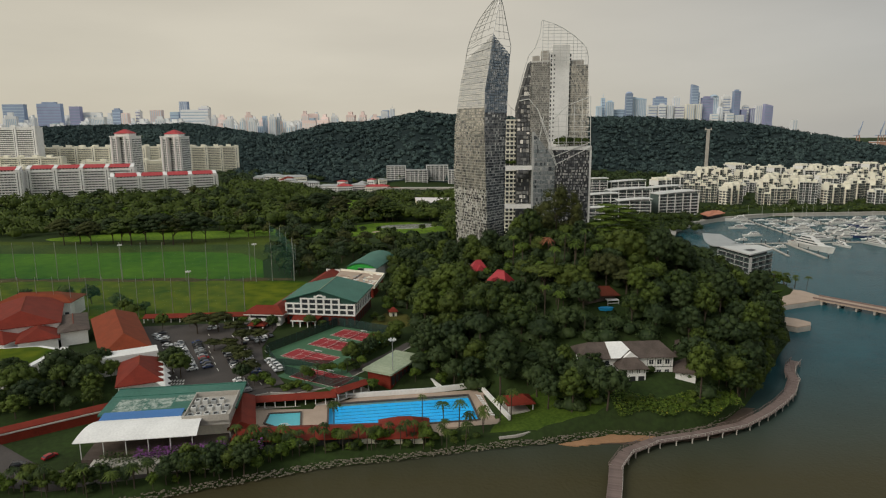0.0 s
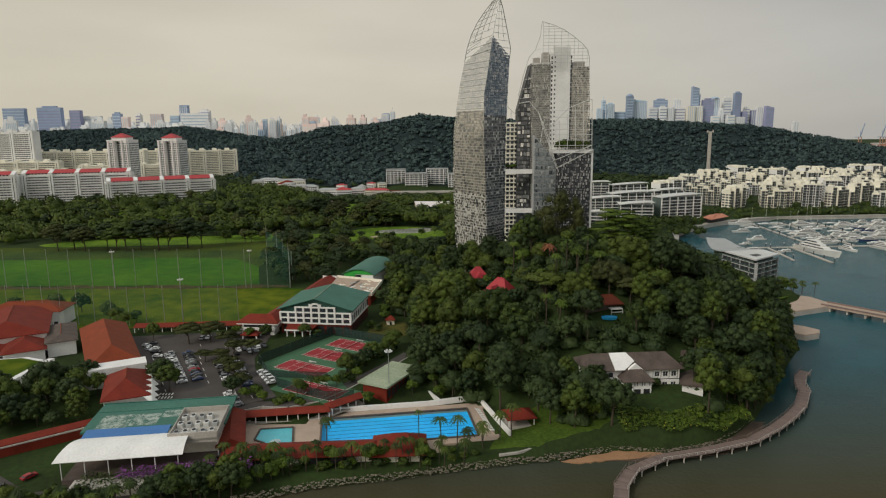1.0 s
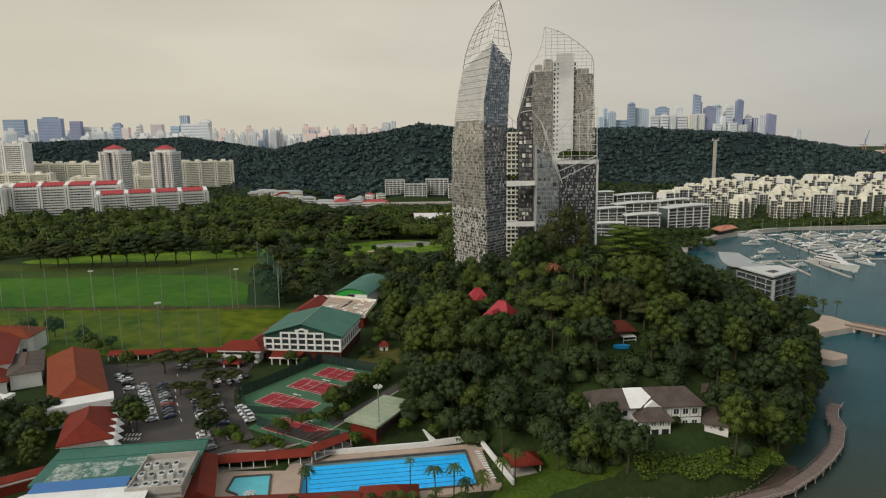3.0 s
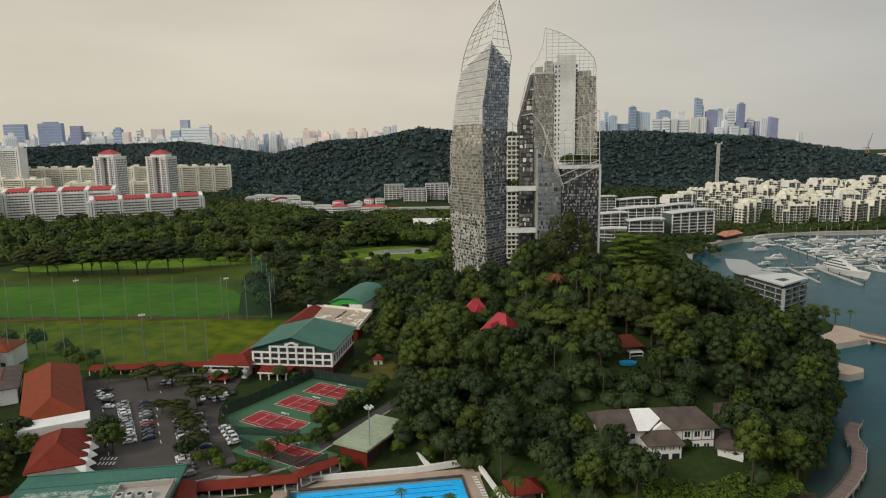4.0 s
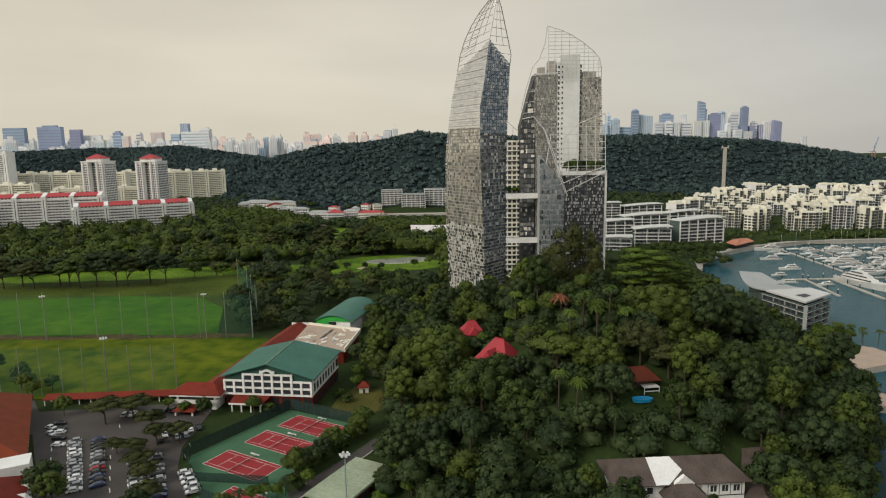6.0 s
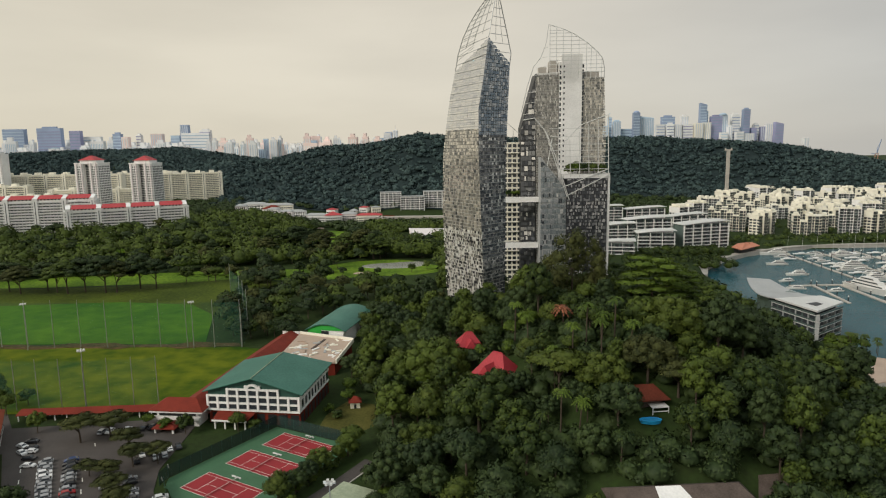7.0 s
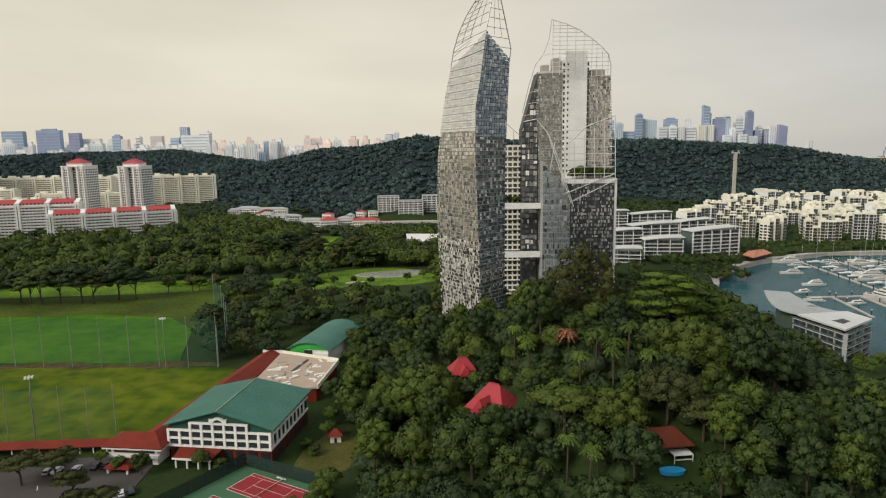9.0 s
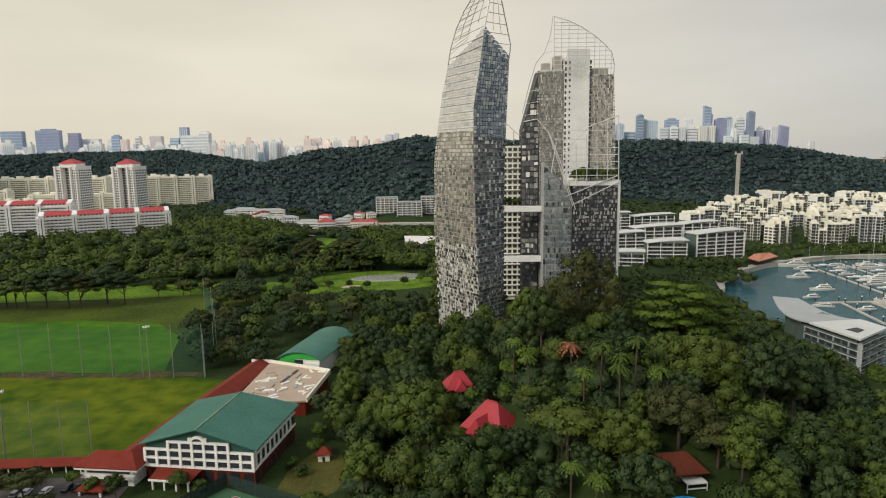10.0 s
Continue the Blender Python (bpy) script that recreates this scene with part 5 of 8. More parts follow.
for k in range(44):
    x, y = rq.uniform(-11, 14), rq.uniform(-19, 12)
    st = part("board_stack", Mb().box(-rq.uniform(0.6, 2.8), -rq.uniform(0.3, 0.8), 0, rq.uniform(0.6, 2.8), 0.5, rq.uniform(0.15, 0.6)), M[rq.choice(("cream", "white", "roof_grey", "deck"))], cr)
    st.matrix_local = pose(x, y, 7.0, 0, 0, rq.uniform(0, 180))
rh = thing("round_roof_hall", "small hall with a curved green roof and bright green end", "building", (-53, 397, 1.4), -12)
rh.scale.x = 0.8
part("wall", Mb().box(-12, 0, -2.5, 12, 42, 6.8), M["white"], rh)
rr = Mb()
rr.strip([((13.5 * a, -1.2, 6.6 + 3.4 * (1 - a * a)), (13.5 * a, 43, 6.6 + 3.4 * (1 - a * a))) for a in [-1 + 0.125 * k for k in range(17)]], 0.3)
part("roof", rr, M["roof_green"], rh, "curved green metal roof")
M["bright_green"] = mat("bright_green", (0.03, 0.36, 0.05), rough=0.6)
part("end_wall", Mb().box(-12, -0.25, 0, -3, 0, 6.6), M["bright_green"], rh, "bright green end wall")
part("gable", Mb().prism([(-12, -0.2), (12, -0.2), (12, 0), (-12, 0)], 6.6, 6.7).add([(12.6 * (-1 + 0.2 * k), -0.22, 6.5 + 2.7 * (1 - (-1 + 0.2 * k) ** 2)) for k in range(11)], [tuple(range(11))[::-1]]), M["bright_green"], rh)
part("opening", Mb().box(-3, -0.2, 0, 2, 0.05, 6.2), M["dark"], rh)
part("end_wall", Mb().box(4, -0.5, 0, 12, 0, 5.0), M["white"], rh)
cab = thing("garden_hut", "small white hut with a red pyramid roof", "hut", (-27.0, 317, -0.3), 10)
cab.scale = (0.72, 0.72, 0.85)
part("wall", Mb().box(-2.6, -2.4, 0, 2.6, 2.4, 3.2), M["cream"], cab)
part("roof", Mb().hip(-3, -2.8, 3, 2.8, 3.2, 2.2, 0.5, 2.8), M["rooftile"], cab, "red pyramid roof")
part("door", Mb().box(-0.6, -2.5, 0, 0.6, -2.38, 2.1), M["dark"], cab)

# ---- driving range ----
patch("range_turf", [(-420, 306), (-190, 312), (-150, 314), (-100, 319), (-94, 330), (-84, 392), (-97, 397), (-420, 402)], -0.12, "turf", "mown yellow-green turf of the driving range", "grass", 0.4)
patch("range_turf_far", [(-470, 412), (-160, 404), (-117, 402), (-134, 462), (-158, 490), (-210, 500), (-290, 492), (-520, 500)], -0.08, "turf_far", "bright green turf beyond the net", "grass", 0.4)
patch("rough_lawn", [(-520, 500), (-290, 492), (-210, 500), (-158, 490), (-134, 462), (-128, 500), (-118, 560), (-150, 578), (-230, 552), (-300, 545), (-520, 560)], -0.1, "rough_green", "longer olive grass between range and fairway", "grass", 0.4)
bank_n = [(-420 + 8.2 * k, 408 + 2.2 * math.sin(k * 0.9) + 1.5 * math.sin(k * 2.3) - 0.12 * k) for k in range(40)]
bank_s = [(-95 - 8.2 * k, 396.5 + 1.6 * math.sin(k * 1.3) + 1.2 * math.sin(k * 2.9) + 0.06 * k) for k in range(40)]
patch("earth_bank", bank_n + bank_s, -0.05, "bare_earth", "bare brown earth strip under the range net", "ground", 0.4)
draped("fairway", blob(-250, 578, 95, 30, 28, 3, 0.1), "fairway", "sunlit golf fairway between the trees")
draped("fairway", blob(-120, 815, 26, 66, 28, 4), "fairway", "sunlit golf green between the trees")
draped("fairway", blob(-48, 616, 58, 38, 32, 5, 0.3), "fairway", "golf green round the pond")
draped("fairway", blob(-135, 592, 72, 27, 26, 13, -0.1), "fairway", "golf fairway with single trees")
draped("fairway", blob(-300, 700, 60, 25, 24, 6), "fairway", "golf fairway below the housing blocks")
draped("fairway", blob(-120, 700, 46, 16, 24, 12, 0.2), "fairway", "strip of golf fairway between tree belts")
draped("pond", blob(-34, 626, 28, 18, 24, 8, 0.2), "pond", "still golf course pond, pale sky reflection put into its colour", "water", 0.5)
draped("bunker", blob(-60, 592, 9, 5, 16, 9, 0.5), "deck", "pale sand bunker", "ground", 0.55, 3)
draped("bunker", blob(-150, 880, 6, 5, 14, 10), "deck", "pale sand bunker", "ground", 0.55, 3)


def net_line(points, z, h, thick, top, label, pole_r=0.16):
    n_ = thing("range_net", label, "net", (*points[0], z))
    ox, oy = points[0]
    for (ax, ay), (bx, by) in zip(points, points[1:]):
        part("netting", Mb().add([(ax - ox, ay - oy, 0.1), (bx - ox, by - oy, 0.1), (bx - ox, by - oy, top), (ax - ox, ay - oy, top)], [(0, 1, 2, 3)]), M[thick], n_, "thin green netting")
    for ax, ay in points:
        part("pole", Mb().bar((ax - ox, ay - oy, -0.4), (ax - ox, ay - oy, h), pole_r, 6, pole_r * 0.7), M["metal"], n_, "tall grey pole")
    return n_


net_line([(-250 + 9.1 * k, 318.5 + 2.5 * math.sin(k * 0.4)) for k in range(17)], -0.2, 21, "net_thin", 20, "tall green driving range net on slim poles")
net_line([(-320 + 14 * k, 404 - 0.5 * k) for k in range(17)], -0.2, 25, "net_mid", 23.5, "tall green driving range net on slim poles", 0.2)
net_line([(-96, 397), (-100, 420), (-108, 445), (-118, 470), (-130, 500), (-146, 530)], -0.2, 20, "net_thick", 16, "tall green driving range net on slim poles", 0.2)
for x, y in ((-131.6, 316.5), (-120, 395), (-205, 395), (-300, 318)):
    lamp_post(x, y, -0.2, 24)
cabana(-152, 309, -99, 312.5, -0.4, 5.5, 12, "driving range bays under a long red tiled roof")

# curving lane with a pale kerb between courts and pool, and the rough lawn by the hall
for k, ((ax, ay), (bx, by)) in enumerate(zip([(-78, 214), (-66, 220), (-56, 219.5), (-47, 224), (-39, 234), (-31, 247), (-24, 258)], [(-66, 220), (-56, 219.5), (-47, 224), (-39, 234), (-31, 247), (-24, 258), (-16, 272)])):
    ln = math.hypot(bx - ax, by - ay)
    tn = math.degrees(math.atan2(by - ay, bx - ax))
    solid("lane", Mb().box(-0.6, -2.4, -1.5, ln + 0.6, 2.4, 0.004 * k), M["asphalt"], "narrow curving asphalt lane beside the courts", "road", (ax, ay, -0.2), tn, kind="structure")
    solid("kerb", Mb().box(-0.3, -2.8, -1.2, ln + 0.3, -2.4, 0.15), M["concrete"], "pale low kerb of the lane", "kerb", (ax, ay, -0.2), tn, kind="structure")
draped("rough_lawn", [(-40, 292), (-22, 290), (-14, 304), (-18, 322), (-32, 326), (-39, 310)], "rough_turf", "yellowish rough lawn beside the hall", "grass", 0.12, 4)

# ---- car park ----
patch("car_park", [(-150, 300), (-98, 307), (-83, 300), (-82, 268), (-78, 255), (-62, 226), (-80, 214), (-107, 222), (-112, 236), (-124, 256), (-140, 280)], -0.1, "asphalt", "worn grey asphalt car park", "car park", 0.9)
patch("access_road", [(-150, 300), (-140, 280), (-158, 276), (-190, 330), (-180, 338)], -0.14, "asphalt", "narrow asphalt drive", "road", 0.5)
patch("service_road", [(-160, 196), (-118, 168), (-64, 178), (-66, 171), (-112, 157), (-170, 168)], PZ + 0.02, "asphalt", "asphalt service road by the shore", "road", 0.5)


def car_kind(paint, suv):
    c = thing("car", {"car_white": "white", "car_silver": "silver grey", "car_black": "black", "car_red": "dark red", "car_blue": "dark blue"}[paint] + (" estate car" if suv else " saloon car") + " parked in the car park", "car", group="parked cars")
    h = 1.62 if suv else 1.42
    prof = [(-2.2, 0.35), (-2.25, 0.8), (-1.9, 0.95), (-1.55 if suv else -1.2, h), (0.45, h), (1.15, 0.98), (2.1, 0.82), (2.2, 0.35)]
    vs = [(x, s * (0.88 if z < 1.1 else 0.7), z) for s in (-1, 1) for x, z in prof]
    n_ = len(prof)
    part("body", Mb().add(vs, [tuple(range(n_))[::-1], tuple(range(n_, 2 * n_))] + [(i, (i + 1) % n_, n_ + (i + 1) % n_, n_ + i) for i in range(n_)]), M[paint], c)
    x3, z3 = prof[3]
    part("windscreen", Mb().add([(0.5, -0.66, h - 0.03), (0.5, 0.66, h - 0.03), (1.15, 0.82, 1.02), (1.15, -0.82, 1.02)], [(0, 3, 2, 1)]), M["glass_dark"], c)
    part("rear_window", Mb().add([(x3 - 0.02, -0.66, z3 - 0.05), (x3 - 0.02, 0.66, z3 - 0.05), (-1.9, 0.8, 1.0), (-1.9, -0.8, 1.0)], [(0, 1, 2, 3)]), M["glass_dark"], c)
    for s in (-1, 1):
        part("side_window", Mb().add([(x3 + 0.15, s * 0.74, h - 0.12), (0.35, s * 0.74, h - 0.12), (0.85, s * 0.9, 1.02), (-1.6, s * 0.9, 1.02)], [(0, 1, 2, 3)]), M["glass_dark"], c)
        for x in (-1.35, 1.35):
            w = Mb().turned([(0.33, -0.1), (0.33, 0.1)], 10)
            o = part("wheel", w, M["rubber"], c)
            o.matrix_local = pose(x, s * 0.82, 0.33, 90, 0, 0)
    return c


cars = [car_kind(p_, s_) for p_, s_ in (("car_white", False), ("car_silver", False), ("car_white", True), ("car_black", False), ("car_silver", True), ("car_red", False), ("car_blue", False), ("car_black", True))]
used = set()
rcar = random.Random(17)


def park(x, y, turn, k=None, z=-0.1):
    k = rcar.choice((0, 0, 1, 1, 2, 3, 4, 4, 5, 6, 7)) if k is None else k
    m = pose(x, y, z, 0, 0, turn)
    if k in used:
        copy_thing(cars[k], m)
    else:
        used.add(k)
        cars[k].matrix_basis = m


for (ax, ay), (bx, by), tn, pal, keep in (((-121, 273), (-102.5, 240.5), 30, (0, 2, 0, 1, 4), 0.95), ((-113.3, 274), (-96, 240.5), 30, (3, 6, 1, 5, 7), 0.92), ((-95.5, 262), (-83, 238), 30, (0, 1, 3, 4, 7), 0.85), ((-88, 261.5), (-74.5, 234), 30, (1, 3, 7, 0, 6), 0.85),
                                         ((-80.5, 229), (-74, 218), 30, (4, 1, 3, 0), 0.9), ((-73.8, 250.5), (-67, 239), 30, (0, 2, 0, 4), 1.0), ((-92, 277.5), (-82, 283), -60, (0, 1, 3), 0.9), ((-94, 271.5), (-84, 277), -60, (3, 1, 0), 0.8),
                                         ((-120, 294), (-98, 299), 90, (0, 4, 3), 0.4), ((-135, 288), (-118, 258), 5, (3, 7, 1, 0), 0.3)):
    ln = math.hypot(bx - ax, by - ay)
    n_ = int(ln / 2.75)
    for k in range(n_ + 1):
        if rcar.random() < keep:
            t = k / n_
            park(ax + (bx - ax) * t + rcar.uniform(-.15, .15), ay + (by - ay) * t, tn + rcar.choice((0, 180)) + rcar.uniform(-2, 2), rcar.choice(pal))
for x, y, t, k in ((-136, 284.5, -25, 0), (-133, 279.5, -35, 0), (-112, 228, -60, 3), (-122.5, 176, 60, 5), (-129, 171, 20, 7)):
    park(x, y, t, k, PZ + 0.05 if y < 200 else -0.1)


def mark(x, y, turn, w, ln, z=-0.08):
    solid("lane_mark", Mb().box(-w / 2, -ln / 2, 0, w / 2, ln / 2, 0.012), M["line"], "worn white painted lane mark on asphalt", "road marking", (x, y, z), turn, "lane marks")


for x, y in ((-126, 268), (-122, 261), (-118, 254), (-114, 247), (-110, 240), (-106, 233), (-103, 262), (-99.5, 255), (-96, 248), (-92.5, 241), (-106, 269), (-100, 284), (-80, 270), (-78.5, 262), (-71, 226), (-112, 286)):
    mark(x, y, 30, 0.28, 3.0)
for k in range(5):
    for j in range(2):
        mark(-106.5 + k * 1.15 + j * 1.0, 229.5 - j * 3.2, 5, 0.55, 2.0)

# ---- clubhouse: red-tiled roofs on white walls ----
def wing_roof(name, x, y, turn, ln, w, z0, z1, h, tile, label, ridge=None):
    b = thing(name, label, "building", (x, y, z0), turn)
    part("wall", Mb().box(-ln / 2, -w / 2, -2, ln / 2, w / 2, z1 - z0), M["white"], b)
    part("roof", Mb().hip(-ln / 2, -w / 2, ln / 2, w / 2, z1 - z0, h, 1.0, ridge, 0.35), M[tile], b, "red-brown tiled roof")
    part("eaves", Mb().box(-ln / 2 - 0.9, -w / 2 - 0.9, z1 - z0 - 0.5, ln / 2 + 0.9, w / 2 + 0.9, z1 - z0 - 0.37), M["white"], b, "white eaves")
    e = min(ln, w) / 2 if ridge is None else ridge
    part("ridge", Mb().bar((-ln / 2 + e, 0, z1 - z0 + h + 0.03), (ln / 2 - e, 0, z1 - z0 + h + 0.03), 0.2, 5), M["rooftile_orange"], b)
    n_ = int(ln / 4)
    for k in range(n_):
        for s in (-1, 1):
            part("window", Mb().box(-ln / 2 + (k + 0.25) * ln / n_, s * w / 2 - 0.1, 1.2, -ln / 2 + (k + 0.75) * ln / n_, s * w / 2 + 0.1, min(3.6, z1 - z0 - 1)), M["glass_dark"], b)
    return b


wing_roof("clubhouse_wing", -146.2, 271, -59, 60, 18, -0.5, 6.2, 5.8, "rooftile_orange", "white clubhouse wing with a broad red-brown tiled roof", 9)
wing_roof("clubhouse_wing", -115.8, 224.4, -67, 25, 14, -1.5, 5.8, 4.6, "rooftile", "white clubhouse wing with a red tiled hipped roof")
wing_roof("clubhouse_wing", -203, 294, -62, 46, 30, -0.5, 8.5, 5.5, "rooftile", "white clubhouse wing with a red-brown tiled roof", 8)
wing_roof("clubhouse_wing", -212, 322, 5, 36, 16, -0.5, 8.5, 3.8, "rooftile_orange", "white clubhouse wing with a red-brown tiled roof")
wing_roof("clubhouse_wing", -184, 273, -60, 20, 15, -0.5, 5.2, 3.4, "rooftile", "low white clubhouse wing with a red hipped roof")
wing_roof("clubhouse_wing", -202, 268, -10, 24, 12, -0.5, 5.0, 3.4, "rooftile", "low white clubhouse wing with a red hipped roof")
wing_roof("clubhouse_wing", -176, 287, -60, 30, 11, -0.5, 6.4, 1.8, "roof_brown", "link building with a brown roof")
fl = thing("gable_strip", "white flat roof strip between two tiled roofs", "roof", (-127, 243, -1), -62)
part("slab", Mb().box(-4, -13, 0, 4, 9, 8.3), M["white"], fl)
part("block", Mb().box(-12, -13.5, 0, -2, -5, 6.5), M["white"], fl)
fl2 = thing("balcony_block", "white terrace block with a long parapet", "building", (-148, 247, -1), 25)
part("slab", Mb().box(-9, -3, 0, 7, 3, 4.6), M["white"], fl2)
part("parapet", Mb().box(-9.4, -3.4, 4.6, 7.4, -3.0, 5.5), M["white"], fl2)
for k in range(5):
    dg = thing("dormer", "small white gable at the edge of the tiled roof", "dormer", (-110.5 + k * 2.3, 233 - k * 5.2, 4.2), 23, "roof gables")
    part("gable", Mb().add([(0, -1.5, 0), (2.2, 0, 0), (0, 1.5, 0), (0, 0, 2.6), (-3, 0, 2.6)], [(0, 1, 3), (1, 2, 3), (0, 3, 4), (2, 4, 3), (0, 4, 2, 1)]), M["white"], dg)
lawn = thing("roof_lawn", "roof garden of mown grass with a white kerb", "roof garden", (0, 0, 0))
part("base", Mb().prism([(-230, 222), (-165.5, 222), (-163, 257), (-176, 262), (-235, 250)], -3, 3.4), M["white"], lawn, "white retaining wall")
part("grass", Mb().prism([(-229, 224), (-167, 224), (-165, 255), (-177, 260), (-234, 248)], 3.4, 3.7), M["turf"], lawn, "mown grass")
part("kerb", Mb().prism([(-167, 222), (-164.6, 222), (-162, 257.5), (-164.4, 257.5)], 3.4, 4.4), M["white"], lawn)
walk_ = cabana(-147, 186, -112, 212, -2.6, 4.2, 9, "covered way with a red tiled roof along the drive")
wallp = thing("drive_wall", "pale concrete parapet along the drive", "wall", (-147, 183, -3.6), 36)
part("wall", Mb().box(0, -0.3, 0, 42, 0.3, 3.0), M["rooftile"], wallp, "dull red wall")
part("coping", Mb().box(-0.2, -0.5, 3.0, 42.2, 0.5, 3.4), M["concrete"], wallp)

# ---- clubhouse annexe with a green roof, plant deck and white canopy ----
an = thing("club_annexe", "annexe with a green sheet roof, blue strip and white canopy", "building", (-92, 190, -3.6), 8)
part("wall", Mb().box(-19, -6, 0, 21, 20, 8.2), M["cream"], an)
# dark brown of this box paints the shade below the canopy
part("terrace", Mb().box(-20, -17.5, 0, 21, -6, 2.6), M["roof_brown"], an, "open terrace with the canopy's shade put into its dark colour")
part("roof", Mb().box(-21, 0, 8.2, 22.5, 21.5, 8.9), M["roof_green"], an, "weathered flat green roof")
part("ridge_capping", Mb().box(-21.2, 14.2, 8.9, 22.7, 14.6, 9.05).box(-21.2, 21.2, 8.9, 22.7, 21.6, 9.1), M["roof_green"], an)
part("blue_roof", Mb().sheet([(-19, -5.5, 9.0), (6, -5.5, 9.0), (6, 0.2, 9.5), (-19, 0.2, 9.5)], 0.3), M["roof_blue"], an, "blue sheet roof strip")
can = Mb()
can.strip([((-22 + 3.2 * t, -17.5 + 12 * t, 7.6 + 2.6 * math.sin(math.pi * (0.06 + 0.7 * t))), (13.5, -17.5 + 12 * t, 7.6 + 2.6 * math.sin(math.pi * (0.06 + 0.7 * t)))) for t in [k / 12 for k in range(13)]], 0.2)
part("canopy", can, M["white"], an, "white curved membrane canopy")
for k in range(6):
    part("canopy_post", Mb().bar((-20 + 6.4 * k, -17, 0), (-20 + 6.4 * k, -17, 7.8), 0.15, 6), M["steel_white"], an)
part("planter", Mb().box(-16, -24, 0, 26, -18.5, 3.0), M["concrete"], an)
for x0, y0, x1, y1 in ((-17.5, 1, -8.2, 11.5), (-7.8, 2.5, 0.5, 11), (1, 7.5, 8, 12.6), (14.5, 10.5, 21.5, 14)):
    part("bleached_sheet", Mb().box(x0, y0, 8.88, x1, y1, 8.93), M["roof_worn"], an, "roof sheet with bleached speckled coating")
part("plant_screen", Mb().box(7.5, -10, 8.2, 22, -9.6, 11).box(7.5, 10, 8.2, 22, 10.3, 10.6).box(21.7, -10, 8.2, 22, 10, 10.8).box(7.5, -10, 8.2, 7.8, 10, 10.4).box(7.5, -10, 7.6, 22, 10, 8.95), M["concrete"], an, "pale roof plant screen")
for k in range(14):
    x, y = 9.2 + (k % 5) * 2.6, -6.5 + (k // 5) * 5.5
    u = thing("air_conditioner", "grey rooftop air-conditioning unit", "air conditioner", (*local(-92, 190, 8)(x, y), 5.35), 8, "rooftop units")
    part("case", Mb().box(-0.8, -1.3, 0, 0.8, 1.3, 1.1 + 0.15 * (k % 3)), M["roof_pale" if k % 3 else "roof_grey"], u)
    part("fan", Mb().turned([(0.6, 1.1 + 0.15 * (k % 3)), (0.6, 1.3 + 0.15 * (k % 3))], 10), M["dark"], u)

# ---- white colonial house on the slope ----
ho = thing("colonial_house", "two-storey white timbered house with brown tiled roofs", "house", (74, 227, 3.4), 4)
part("wall", Mb().box(-1, -6, -3, 10.5, 7, 8.2), M["white"], ho)
part("wall", Mb().box(-23, -5.6, -3, -1, 6.4, 8.2), M["white"], ho)
part("wall", Mb().box(-11.5, -10.5, -3, -1.5, -5.6, 5.4), M["white"], ho)
part("roof", Mb().hip(-24, -6.2, 11, 7.2, 8.2, 4.0, 0.9, 4.5), M["roof_brown"], ho, "long brown tiled hipped roof")
part("porch_roof", Mb().hip(-11.5, -11, -1.5, -4.6, 5.6, 3.2, 0.8, 3.6), M["roof_brown"], ho, "brown hipped porch roof")
part("white_roof", Mb().sheet([(x, y, 8.32 + (y + 7.1) * 0.526) for x, y in ((-13.6, -7.1), (-10.2, -7.1), (-5.4, -3.4), (-7.4, 0.4), (-13.8, 0.4))], 0.1), M["white"], ho, "pale grey-white repaired roof strip")
part("gable_screen", Mb().add([(-9.0, -7.2, 8.3), (-3.4, -7.2, 8.3), (-6.2, -7.2, 10.6), (-9.0, -6.0, 8.3), (-3.4, -6.0, 8.3), (-6.2, -6.0, 10.6)], [(0, 1, 2), (3, 5, 4), (0, 2, 5, 3), (1, 4, 5, 2), (0, 3, 4, 1)]), M["white"], ho, "small white gable screen")
for f_, z0 in ((0, 0.8), (1, 4.8)):
    for k in range(3):
        w_ = part("window", Mb().box(1.3 + k * 3.1, -6.08, z0 + 0.4, 2.9 + k * 3.1, -5.9, z0 + 2.1), M["glass_dark"], ho)
        part("mullion", Mb().box(2.05 + k * 3.1, -6.14, z0 + 0.4, 2.15 + k * 3.1, -6.06, z0 + 2.1), M["white"], w_)
    for k in range(3):
        part("window", Mb().box(-21.4 + k * 3.0, -5.68, z0 + 0.4, -19.9 + k * 3.0, -5.5, z0 + 2.1), M["glass_dark"], ho)
for k in range(11):
    part("timber", Mb().box(0.6 + k * 1.0, -6.07, 4.2, 0.72 + k * 1.0, -5.95, 8.1) if k % 3 == 0 else Mb().box(-11.3 + k * 0.9, -10.62, 3.6, -11.05 + k * 0.9, -10.48, 5.2), M["dark"], ho)
part("string_course", Mb().box(0.4, -6.1, 4.0, 10.6, -5.9, 4.2), M["dark"], ho)
for k in range(3):
    part("arch_opening", Mb().box(-10.9 + k * 3.3, -10.62, -0.4, -8.7 + k * 3.3, -10.4, 2.4), M["dark"], ho)
ax_ = thing("outhouse", "small white outhouse with a brown tiled roof", "house", (89.5, 221, 3.8), -20)
part("wall", Mb().box(-3.5, -4.5, -3, 3.5, 4.5, 3.2), M["white"], ax_)
part("roof", Mb().hip(-3.8, -5, 3.8, 5, 3.2, 2.8, 0.6, 1.5), M["roof_brown"], ax_, "brown tiled roof")
lr = thing("rear_wing", "brown-roofed rear wing of the house", "house", (98, 238, 3.5), 8)
part("wall", Mb().box(-9, -4, -3, 9, 4, 5.6), M["white"], lr)
